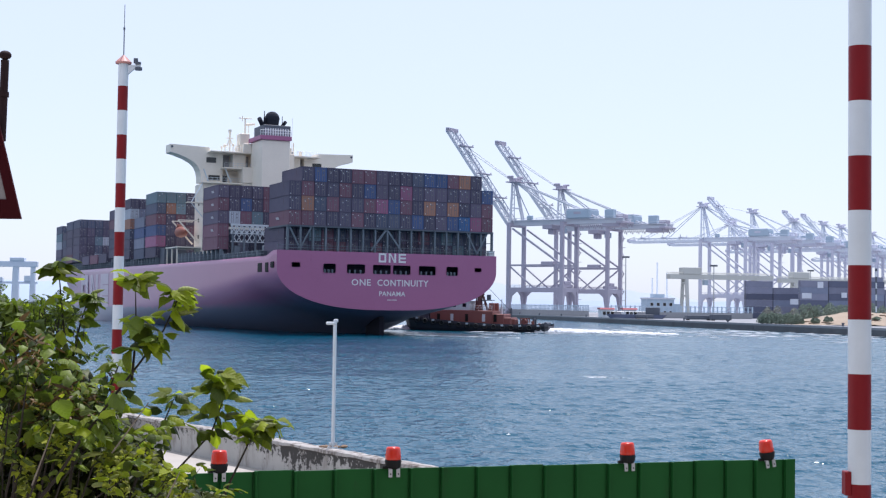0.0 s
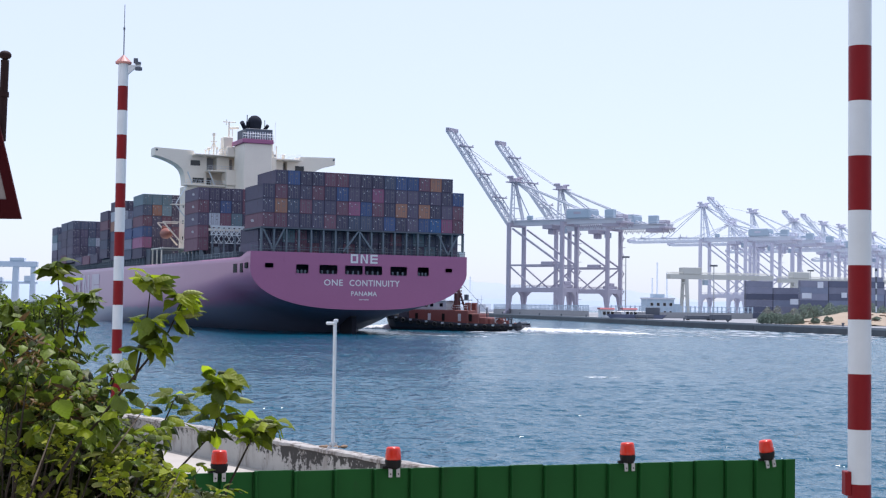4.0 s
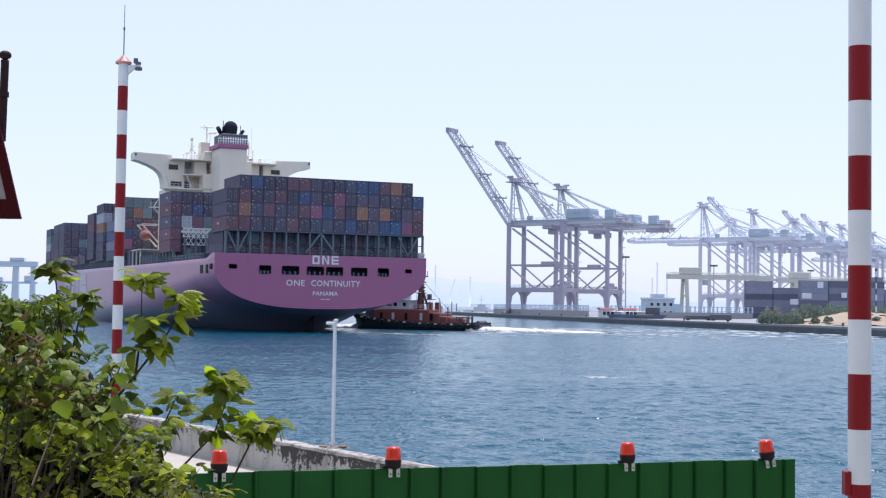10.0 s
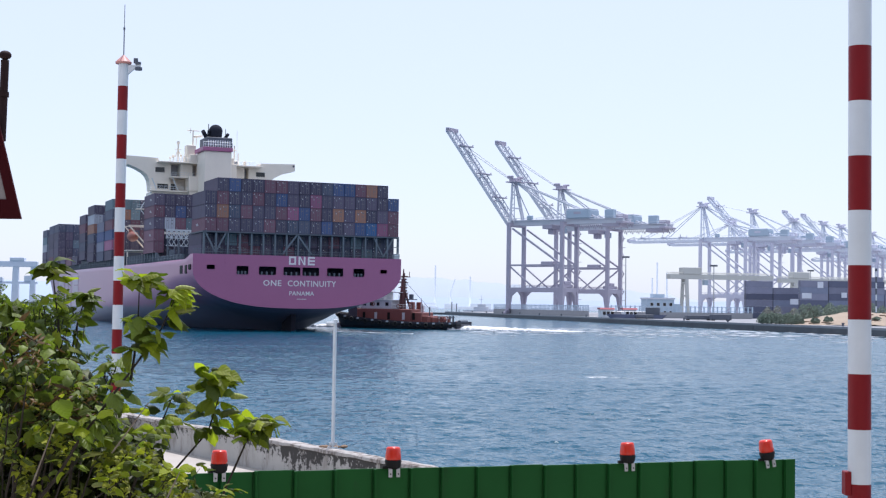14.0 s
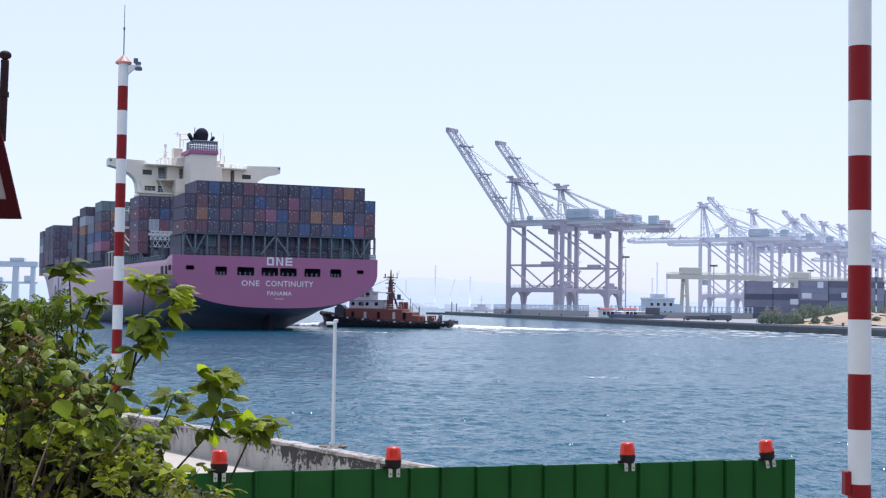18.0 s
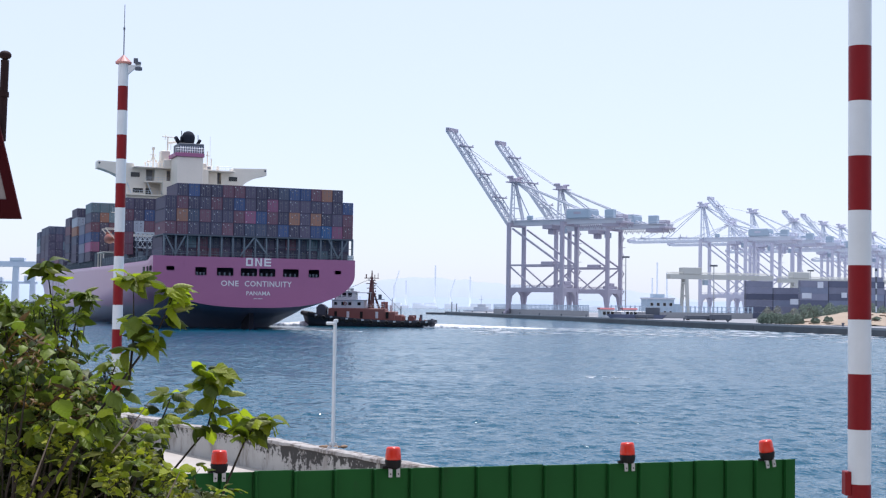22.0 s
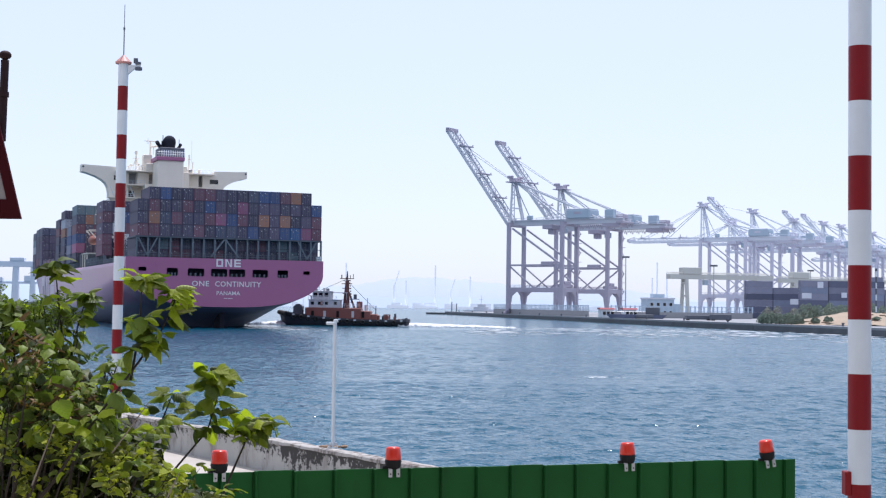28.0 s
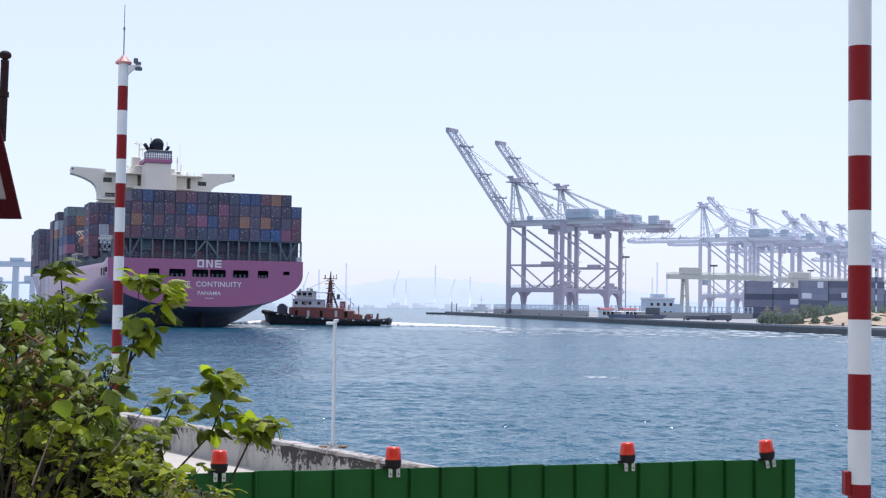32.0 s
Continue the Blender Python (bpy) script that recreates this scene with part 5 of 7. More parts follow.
def far_gantry():
    """A large pale gantry on its own quay across the basin."""
    tagged(part("west_quay", shape(prism, [(-800, 1490), (-400, 1490), (-400, 1700), (-800, 1700)], -3, 3, "z"), M_QUAYTOP), "low pale quay far across the basin", "quay", kind="structure")
    g = thing("shipyard_gantry", pose(-472, 1500, 3), "pale hazy shipyard gantry across the basin", "crane")
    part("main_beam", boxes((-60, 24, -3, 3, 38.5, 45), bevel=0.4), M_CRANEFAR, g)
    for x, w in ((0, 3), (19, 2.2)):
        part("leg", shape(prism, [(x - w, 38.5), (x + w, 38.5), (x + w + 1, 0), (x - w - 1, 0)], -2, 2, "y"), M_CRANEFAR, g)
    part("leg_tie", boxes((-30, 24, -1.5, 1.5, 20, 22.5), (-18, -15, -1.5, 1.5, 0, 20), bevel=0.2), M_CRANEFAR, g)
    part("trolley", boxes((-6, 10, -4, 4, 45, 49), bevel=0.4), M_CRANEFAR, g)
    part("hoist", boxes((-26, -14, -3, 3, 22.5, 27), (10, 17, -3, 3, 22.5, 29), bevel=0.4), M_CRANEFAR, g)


far_gantry()


def yard_crane(m, span):
    c = thing("yard_crane", m, "cream yellow rail-mounted yard gantry crane over the boxes", "crane", "yard cranes")
    H = 19.2
    for x in (0, span):
        for y in (-4.5, 4.5):
            part("leg", beams(((x, y, 0.8), (x, y * 0.55, H), 1.6, 1.2)), M_YELLOW, c)
        for z, w, h in ((0.6, 5.5, 1.2), (10.5, 3.4, 0.8), (H - 2, 3.0, 1.0)):
            part("leg_tie", beams(((x, -w, z), (x, w, z), 1.0, h)), M_YELLOW, c)
    part("main_beam", boxes((-9, span + 9, -2.8, -1.4, H, H + 2.4), (-9, span + 9, 1.4, 2.8, H, H + 2.4)), M_YELLOW, c)
    part("beam_rail", rods(*[((-9, s, H + 2.4 + z), (span + 9, s, H + 2.4 + z), 0.1) for s in (-3, 3) for z in (0.5, 1.0)], seg=5), M_YELLOW, c)
    part("trolley_house", boxes((-2, 8, -3.2, 3.2, H + 2.5, H + 6.0), bevel=0.2), M_YELLOW, c)
    part("cab", boxes((10, 12.5, -1.2, 1.2, H - 3, H - 0.2), bevel=0.2), M_BLUEHOUSE, c)
    return c


yard_crane(pose(125, 700, 1.85, 0, 0, 12), 39)
yard_crane(pose(197, 760, 1.85, 0, 0, 12), 46)


def box_block(x, y, n, tiers, seed, yaw):
    """Stacked boxes in the yard, long sides to the water."""
    rng = random.Random(seed)
    st = thing("container_stack", pose(x, y, 1.85, 0, 0, yaw), "yard stack of dark shipping containers", "containers", "yard stacks")
    for i in range(n):
        h = max(2, tiers - rng.choice((0, 0, 0, 1, 2)))
        for k in range(h):
            part_mesh("container", boxes_of[rng.choice("1k131k111k13")][0], st, pose(i * 12.5, 0, CH * k, 0, 0, -90))
    return st


box_block(133, 596, 4, 6, 1, 8)
near_block = box_block(150, 570, 5, 6, 2, 8)
for x, z, w, h in ((-4.6, 6.3, 3.6, 2.3), (0.6, 8.9, 4.2, 2.3), (7.4, 13.4, 2.6, 2.6), (18.0, 9.4, 2.4, 2.2)):
    part("pale_panel", boxes((x, x + w, -CW / 2 - 0.12, -CW / 2 - 0.02, z, z + h), bevel=0.03), boxes_of["4"][0].materials[0], near_block, "pale grey panel on the box side")
box_block(186, 610, 5, 7, 3, 8)
box_block(160, 640, 5, 5, 4, 8)
box_block(225, 560, 4, 5, 6, 8)


def lamp_mast(x, y, h):
    s = thing("light_mast", pose(x, y, 1.85), "tall thin terminal floodlight mast", "light mast", "terminal light masts")
    part("shaft", rods(((0, 0, 0), (0, 0, h), 0.35, 0.2), seg=8), M_GALV, s)
    part("head", boxes((-1.6, 1.6, -0.6, 0.6, h, h + 0.8), bevel=0.1), M_DARKGREY, s)


for q in ((81, 600, 26), (122, 610, 23), (190, 700, 24), (260, 760, 24)):
    lamp_mast(*q)


def banded_mast(x, y, h):
    s = thing("signal_mast", pose(x, y, 1.85), "thin black and white banded signal mast on the far quay", "mast")
    n = 9
    for k in range(n):
        part("band", rods(((0, 0, h * k / n), (0, 0, h * (k + 1) / n), 0.3 if k % 2 else 0.22), seg=8), M_DARKGREY if k % 2 else M_WHITE, s)
    part("top_mark", rods(((0, 0, h), (0, 0, h + 0.8), 0.45, 0.3), seg=8), M_DARKGREY, s)


banded_mast(134.3, 420, 16.4)


def quay_fence(a, b, z0):
    """Pale wall with a palisade on it."""
    a, b = Vector(a), Vector(b)
    d = b - a
    f = thing("palisade_fence", pose(a.x, a.y, z0, 0, 0, math.degrees(math.atan2(d.y, d.x))), "pale palisade fence on a low concrete wall", "fence", "terminal fences")
    L = d.length
    part("base_wall", boxes((0, L, -0.2, 0.2, 0, 2.4)), M_QUAYTOP, f)
    n = int(L / 2.2)
    pm = bpy.data.meshes.new("post")
    bm = boxes((-0.28, 0.28, -0.12, 0.12, 0, 2.5))
    bm.to_mesh(pm)
    bm.free()
    pm.materials.append(M_BLUEHOUSE)
    for i in range(n + 1):
        part_mesh("post", pm, f, pose(L * i / n, 0, 2.4))
    part("rail", boxes((0, L, -0.08, 0.08, 4.5, 4.7), (0, L, -0.08, 0.08, 2.9, 3.05)), M_BLUEHOUSE, f)


quay_fence((66, 530, 0), (128, 560, 0), 1.85)
quay_fence((28, 735, 0), (62, 575, 0), 1.85)


def gate_house():
    g = thing("harbour_office", pose(84.6, 560, 1.85, 0, 0, 8), "pale two-storey harbour office building", "building")
    part("wall", boxes((0, 11.5, 0, 9, 0, 7.6), (11.5, 14.5, 1, 8, 0, 5.8), bevel=0.05), M_BLUEHOUSE, g)
    part("parapet", boxes((-0.3, 11.8, -0.3, 9.3, 7.6, 8.3)), M_CRANE, g)
    part("roof_house", boxes((3, 8, 2, 6, 8.3, 9.8)), M_BLUEHOUSE, g)
    for z in (1.4, 4.8):
        for k in range(4):
            w = part("window", boxes((1.2 + k * 2.7, 2.7 + k * 2.7, -0.06, 0.06, z, z + 1.5)), M_CRANE, g)
            part("pane", boxes((1.35 + k * 2.7, 2.55 + k * 2.7, -0.09, -0.02, z + 0.12, z + 1.38)), M_GLASSD, w)


gate_house()
M_ROOF = mat("orange_red_roof", (0.40, 0.13, 0.15), 0.8, var=0.15, scale=0.5, fine=5, bump=0.1)


def red_hut(x, y, w):
    g = thing("quay_hut", pose(x, y, 1.85, 0, 0, 5), "small white hut with an orange-red roof on the quay", "hut", "quay huts")
    part("wall", boxes((0, w, 0, 5, 0, 3.2)), M_WHITE, g)
    part("roof", shape(prism, [(-0.4, 3.2), (5.4, 3.2), (4.6, 3.9), (0.4, 3.9)], -0.4, w + 0.4, "x"), M_ROOF, g)
    for k in range(3):
        part("window", boxes((0.8 + k * w / 3.2, 1.9 + k * w / 3.2, -0.06, 0.05, 1.2, 2.4)), M_GLASSD, g)


red_hut(60.8, 520, 5.0)
red_hut(69.0, 515, 4.8)


def barge(x, y, L):
    b = thing("moored_barge", pose(x, y, 1.85, 0, 0, -14), "dark blue work barge laid up on the quay edge", "barge")
    part("hull", shape(prism, [(0, 0), (L, 0), (L + 1.5, 1.5), (-1.5, 1.5)], 0, 6, "y"), mat("dark_blue_barge", (0.09, 0.11, 0.18), 0.7, var=0.2, scale=0.3, fine=3, bump=0.1), b)
    part("deck_house", boxes((L - 6, L - 1, 1, 5, 1.5, 4.2), bevel=0.1), M_DARKGREY, b)
    part("rail", rods(((0, 0.3, 2.5), (L - 6, 0.3, 2.5), 0.07), ((0, 0.3, 1.5), (0, 0.3, 2.5), 0.07), ((8, 0.3, 1.5), (8, 0.3, 2.5), 0.07), seg=5), M_GALV, b)


barge(62.5, 505, 19)
M_LEAFFAR = mat("far_grey_green_foliage", (0.23, 0.285, 0.225), 0.8, var=0.35, scale=0.8, fine=3, bump=0.3, dist=0.2)
# paler foliage for the farther trees, with haze put into its colour
M_LEAFHAZE = mat("hazed_olive_foliage", (0.30, 0.31, 0.255), 0.85, var=0.3, scale=0.8, fine=3, bump=0.3, dist=0.2)
M_BARK = mat("brown_bark", (0.09, 0.06, 0.04), 0.9, var=0.3, scale=6, fine=40, bump=0.5)


def shrub_tree(x, y, z, h, w, seed, hazed=False):
    """A low tree: trunk, limbs and a ragged crown of many small leaf clumps."""
    rng = random.Random(seed)
    t = thing("tree", pose(x, y, z), "low bushy grey-green tree by the far quay", "tree", "trees on the far quay")
    bm = rods(((0, 0, 0), (0.1, 0, h * 0.5), 0.22, 0.13), seg=7)
    for k in range(5):
        a = rng.random() * 6.28
        rod(bm, (0.05, 0, h * 0.3), (math.cos(a) * w * 0.6, math.sin(a) * w * 0.6, h * rng.uniform(0.55, 0.85)), 0.1, 0.03, seg=5)
    part("trunk", bm, M_BARK, t)
    vs, fs = [], []
    for k in range(620 if hazed else 900):
        a, r = rng.random() * 6.28, rng.random() ** 0.5
        zz = rng.uniform(0.12, 1.0)
        rad = w * (0.5 + 0.5 * math.sin(math.pi * min(1, zz * 0.9 + 0.1))) * (0.8 + 0.35 * math.sin(a * 3 + seed) * math.sin(zz * 7))
        c = Vector((math.cos(a) * r * rad, math.sin(a) * r * rad, zz * h * (1 - 0.25 * r * r)))
        q = Euler((rng.random() * 6, rng.random() * 6, rng.random() * 6)).to_matrix()
        s = rng.uniform(0.12, 0.3)
        i = len(vs)
        vs += [c + q @ Vector(p) * s for p in ((-1, 0, 0), (0, -0.55, 0.2), (1, 0, 0), (0, 0.55, 0.2))]
        fs.append((i, i + 1, i + 2, i + 3))
    me = bpy.data.meshes.new("crown")
    me.from_pydata(vs, [], fs)
    me.materials.append(M_LEAFHAZE if hazed else M_LEAFFAR)
    part_mesh("crown", me, t)


for k, (x, d, h, w) in enumerate(((91.1, 385, 3.2, 2.2), (94.1, 388, 3.4, 2.4), (96.0, 386, 3.0, 2.4), (97.9, 384, 3.3, 2.3), (99.9, 383, 3.0, 2.0), (116.1, 430, 6.4, 3.2), (117.9, 425, 6.0, 3.4), (125.8, 440, 6.8, 3.4), (130.9, 445, 6.2, 3.4), (115.5, 482, 5.2, 2.6), (119.8, 485, 5.6, 2.8), (124.5, 480, 5.0, 2.8), (136.3, 430, 6.5, 3.0), (130.2, 480, 4.5, 2.6), (137.8, 425, 6.0, 3.0))):
    shrub_tree(x, d, 1.85, h, w, k, d > 470)


def sand_bank():
    """A heap of tan sand along the quay."""
    bm = bmesh.new()
    nx, ny = 60, 16
    g = []
    for i in range(nx + 1):
        row = []
        for j in range(ny + 1):
            u, v = i / nx, j / ny
            x, y = 96 + 58 * u, 368 - 28 * u + 26 * v
            z = 1.86 + 4.2 * min(1, u * 3.3) * math.sin(math.pi * min(1.0, v * 0.5 + 0.02)) * (1 - 0.3 * u) * max(0.0, 1 if v < 0.8 else (1 - v) * 5)
            z += 0.35 * noise.noise(Vector((x * 0.3, y * 0.3, 0))) * min(1, u * 3.3)
            row.append(bm.verts.new((x, y, z)))
        g.append(row)
    for i in range(nx):
        for j in range(ny):
            bm.faces.new((g[i][j], g[i + 1][j], g[i + 1][j + 1], g[i][j + 1]))
    return tagged(part("sand_bank", bm, M_SAND, smooth=True), "tan sand heaped along the far quay", "sand", kind="structure")


sand_bank()
# timber baulks lying on the sand
M_BAULK = mat("weathered_brown_timber", (0.20, 0.13, 0.09), 0.9, var=0.3, scale=2, fine=20, bump=0.3)
for k in range(14):
    rng = random.Random(500 + k)
    u = rng.uniform(0.08, 0.6)
    v = rng.uniform(0.1, 0.75)
    x, y = 96 + 58 * u, 368 - 28 * u + 26 * v
    z = 1.86 + 4.2 * min(1, u * 3.3) * math.sin(math.pi * min(1.0, v * 0.5 + 0.02)) * (1 - 0.3 * u) * max(0.0, 1 if v < 0.8 else (1 - v) * 5)
    L_ = rng.uniform(1.2, 3.0)
    tagged(part("timber_baulk", boxes((-L_ / 2, L_ / 2, -0.15, 0.15, -0.25, 0.22), bevel=0.03), M_BAULK), "brown weathered timber baulk lying on the sand", "timber", "timber on the sand").matrix_basis = pose(x, y, z, 0, 0, rng.uniform(-12, 12))
# bollards and small deck clutter on the far quay edge
for k in range(14):
    u = k / 13
    x, y = 100 - 92 * u, 345 + 470 * u
    b = thing("bollard", pose(x + 2.2, y + 1.0, 1.85), "squat dark mooring bollard on the quay edge", "bollard", "quay bollards")
    part("post", rods(((0, 0, 0), (0, 0, 0.7), 0.3, 0.26), seg=10), M_DARKGREY, b)
    part("cap", rods(((0, 0, 0.7), (0, 0, 0.9), 0.42), seg=10), M_DARKGREY, b)
for k, (x, y, L, h) in enumerate(((84, 465, 9, 1.8), (92, 462, 7, 2.2), (72, 500, 8, 1.6), (40, 690, 10, 2.4), (50, 650, 8, 2.4), (30, 735, 7, 2.4))):
    c = thing("stored_pontoon", pose(x, y, 1.85, 0, 0, 10), "dark steel pontoon section stored on the quay", "pontoon", "stored pontoons")
    part("body", boxes((0, L, 0, 3, 0.25, h), bevel=0.2), M_DARKGREY, c)
    part("skid", boxes((0.6, 1.0, 0.2, 2.8, 0, 0.26), (L - 1, L - 0.6, 0.2, 2.8, 0, 0.26)), M_BARK, c)

# pier head with its low jetty and a launch moored inside
pier = thing("pier_head", Matrix.Identity(4), "low stone pier head with beacon posts", "pier", kind="structure")
part("pier_body", shape(prism, [(2, 838), (-10, 845), (-10, 850), (30, 880), (34, 850)], -3, 1.2, "z"), M_QUAYWALL, pier)
part("beacon_post", rods(((6, 845, 1.2), (6, 845, 8), 0.3), ((9, 846, 1.2), (9, 846, 7), 0.3), seg=8), M_DARKGREY, pier)
lau = thing("patrol_launch", pose(26, 905, 0, 0, 0, 0), "grey patrol launch moored behind the pier", "boat")
part("hull", shape(prism, [(-12, 2.6), (12, 3.4), (10, 0), (-11, 0)], -3, 3, "y"), M_CRANE, lau)
part("cabin", boxes((-5, 5, -2.2, 2.2, 2.6, 5.2), (-2.5, 3, -1.8, 1.8, 5.2, 7.0), bevel=0.2), M_CRANE, lau)
part("mast", rods(((0, 0, 7), (0, 0, 13), 0.25, 0.1), ((-1.6, 0, 10), (1.6, 0, 10), 0.12), seg=6), M_CRANE, lau)


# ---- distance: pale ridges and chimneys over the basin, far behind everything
# base colours given here already include the haze of distance
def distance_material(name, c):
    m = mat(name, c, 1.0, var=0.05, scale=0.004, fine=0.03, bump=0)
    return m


def ridge(name, d, x0, x1, hmax, seed, c, label):
    bm = bmesh.new()
    n = 120
    lo, hi, bk = [], [], []
    for i in range(n + 1):
        u = i / n
        x = x0 + (x1 - x0) * u
        h = hmax * (0.35 + 0.65 * math.sin(math.pi * u) ** 0.7) * (0.75 + 0.4 * noise.noise(Vector((u * 5 + seed, 0, 0))) + 0.12 * noise.noise(Vector((u * 40, seed, 0))))
        lo.append(bm.verts.new((x, d, -1)))
        hi.append(bm.verts.new((x, d + 120, max(2, h))))
        bk.append(bm.verts.new((x, d + 400, -1)))
    for i in range(n):
        bm.faces.new((lo[i], lo[i + 1], hi[i + 1], hi[i]))
        bm.faces.new((hi[i], hi[i + 1], bk[i + 1], bk[i]))
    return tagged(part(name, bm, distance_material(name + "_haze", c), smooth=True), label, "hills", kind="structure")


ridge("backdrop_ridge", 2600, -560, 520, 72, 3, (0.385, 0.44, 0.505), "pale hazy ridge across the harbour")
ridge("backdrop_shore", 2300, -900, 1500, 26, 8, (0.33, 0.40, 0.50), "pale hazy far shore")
ridge("backdrop_west", 1700, -900, -330, 42, 5, (0.36, 0.44, 0.55), "pale blue hazy wooded shore to the west")
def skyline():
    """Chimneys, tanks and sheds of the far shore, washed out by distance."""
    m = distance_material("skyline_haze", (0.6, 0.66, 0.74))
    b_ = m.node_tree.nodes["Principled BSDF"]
    # a faint glow is added to imitate haze over the skyline
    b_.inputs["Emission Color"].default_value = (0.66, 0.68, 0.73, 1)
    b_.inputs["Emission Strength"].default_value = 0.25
    k_ = thing("backdrop_skyline", Matrix.Identity(4), "hazy far shore with chimneys, cranes and sheds", "skyline", kind="structure")
    rng = random.Random(17)
    for x, h in ((-12, 70), (-60, 44), (46, 52), (-160, 72), (-205, 60), (356, 80), (348, 54), (372, 62)):
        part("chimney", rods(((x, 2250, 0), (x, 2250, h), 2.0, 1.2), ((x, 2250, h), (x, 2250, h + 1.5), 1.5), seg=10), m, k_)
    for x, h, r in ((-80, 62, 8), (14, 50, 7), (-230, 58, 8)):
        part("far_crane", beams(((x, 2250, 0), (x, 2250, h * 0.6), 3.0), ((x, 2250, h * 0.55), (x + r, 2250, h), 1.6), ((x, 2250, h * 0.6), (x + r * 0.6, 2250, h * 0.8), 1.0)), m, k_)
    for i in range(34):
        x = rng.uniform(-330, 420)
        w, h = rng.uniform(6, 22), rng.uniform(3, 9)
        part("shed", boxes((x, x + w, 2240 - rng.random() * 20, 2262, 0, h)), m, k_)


skyline()
# hedge along the quay road
for k in range(9):
    rng = random.Random(300 + k)
    shrub_tree(88.3 + 1.15 * k, 374 + rng.uniform(-1, 1), 1.85, rng.uniform(2.4, 3.1), rng.uniform(1.2, 1.7), 300 + k)
for k in range(6):
    rng = random.Random(330 + k)
    shrub_tree(106 + 3.2 * k, 397 + rng.uniform(-2, 2), 1.85, rng.uniform(5.0, 6.6), rng.uniform(2.0, 2.8), 330 + k)
# scrub on the sand
for k in range(16):
    rng = random.Random(100 + k)
    u = rng.random()
    shrub_tree(98 + 26 * u, 369 - 12 * u + rng.uniform(0, 4), 2.0 + 1.6 * min(1, u * 2), rng.uniform(0.7, 1.5), rng.uniform(0.6, 1.2), 200 + k)
# ---- striped poles
P1 = Vector((4.613, 15.000, 4.920))
pole1 = barrier_pole("striped_pole", P1.x, P1.y, GZ, 10.9, 0.125, (3.954, 4.548, 5.156, 5.754, 6.353, 6.961, 7.565, 8.177, 8.791, 9.407, 10.018, 10.632), "thick red and white banded steel pole on the quay")
zb = 3.959 - GZ
part("switch_box", boxes((-0.175, -0.105, -0.07, 0.07, zb - 0.13, zb + 0.13), bevel=0.008), M_RED, pole1, "small red switch box")
part("box_bracket", boxes((-0.108, -0.06, -0.03, 0.03, zb - 0.10, zb - 0.07), (-0.108, -0.06, -0.03, 0.03, zb + 0.07, zb + 0.10)), M_RED, pole1)
P2 = Vector((-7.886, 33.000, 5.469))
ztop = 11.661
pole2 = barrier_pole("striped_mast", P2.x, P2.y, GZ, ztop, 0.122, (2.805, 3.391, 3.991, 4.565, 5.154, 5.744, 6.334, 6.926, 7.518, 8.111, 8.705, 9.300, 9.895, 10.492, 11.090), "red and white banded mast by the sea wall")
h2 = ztop - GZ
part("cap", rods(((0, 0, h2 - 0.02), (0, 0, h2 + 0.02), 0.19, 0.2), ((0, 0, h2 + 0.02), (0, 0, h2 + 0.2), 0.2, 0.02), seg=20), mat("faded_red_cap", (0.55, 0.25, 0.22), 0.5, bump=0.05), pole2, "faded red conical cap")
part("lightning_rod", rods(((0, 0, h2 + 0.2), (0, 0, h2 + 0.85), 0.014), ((0, 0, h2 + 0.82), (0, 0, h2 + 0.88), 0.025), ((0, 0, h2 + 0.85), (0, 0, h2 + 1.45), 0.008), seg=6), M_DARKGREY, pole2)
bm = bmesh.new()
prism(bm, [(0.1, h2 - 0.05), (0.42, h2 - 0.03), (0.42, h2 - 0.10), (0.3, h2 - 0.12), (0.12, h2 - 0.28)], -0.03, 0.03, "y")
part("camera_arm", bm, M_WHITE, pole2)
part("dome_light", rods(((0.36, 0, h2 - 0.03), (0.36, 0, h2 + 0.03), 0.07), ((0.30, 0, h2 + 0.0), (0.30, 0, h2 + 0.12), 0.055), ((0.37, 0, h2 - 0.17), (0.37, 0, h2 - 0.10), 0.09), seg=12), M_DARKGREY, pole2)
part("base_collar", rods(((0, 0, 0), (0, 0, 0.12), 0.26, 0.22), seg=20), M_GALV, pole2)

# ---- white lamp post on the sea wall
P3 = Vector((-2.053, 26.090, 3.122))
lp = thing("lamp_post", pose(P3.x, P3.y, WZ, 0, 0, 0), "slim white lamp post standing on the sea wall", "lamp post")
hp = 5.541 - WZ
part("post", rods(((0, 0, 0), (0, 0, hp), 0.037, 0.034), seg=14), M_WHITE, lp)
part("base_plate", boxes((-0.10, 0.10, -0.10, 0.10, 0.0, 0.02), (-0.01, 0.01, -0.08, 0.08, 0.02, 0.09), (-0.08, 0.08, -0.01, 0.01, 0.02, 0.09), bevel=0.003), M_WHITE, lp)
part("lamp_head", boxes((-0.17, 0.02, -0.05, 0.05, hp - 0.1, hp - 0.04), (-0.03, 0.06, -0.03, 0.03, hp - 0.06, hp + 0.01), bevel=0.015), M_WHITE, lp)
rng_c = random.Random(12)
bm = bmesh.new()
for k in range(26):
    a_, r_ = rng_c.random() * 6.28, rng_c.uniform(0.06, 0.26)
    q_ = rng_c.uniform(0.02, 0.055)
    bmesh.ops.create_icosphere(bm, subdivisions=1, radius=q_, matrix=Matrix.Translation((math.cos(a_) * r_, math.sin(a_) * r_ * 0.5, 0.012)) @ Matrix.Diagonal((1.4, 1, 0.7, 1)))
tagged(part("crumbled_mortar", bm, mat("rusty_mortar", (0.26, 0.17, 0.11), 0.95, var=0.3, scale=12, fine=60, bump=0.5), lp, "rust-brown crumbled mortar round the foot"), kind="stuff")
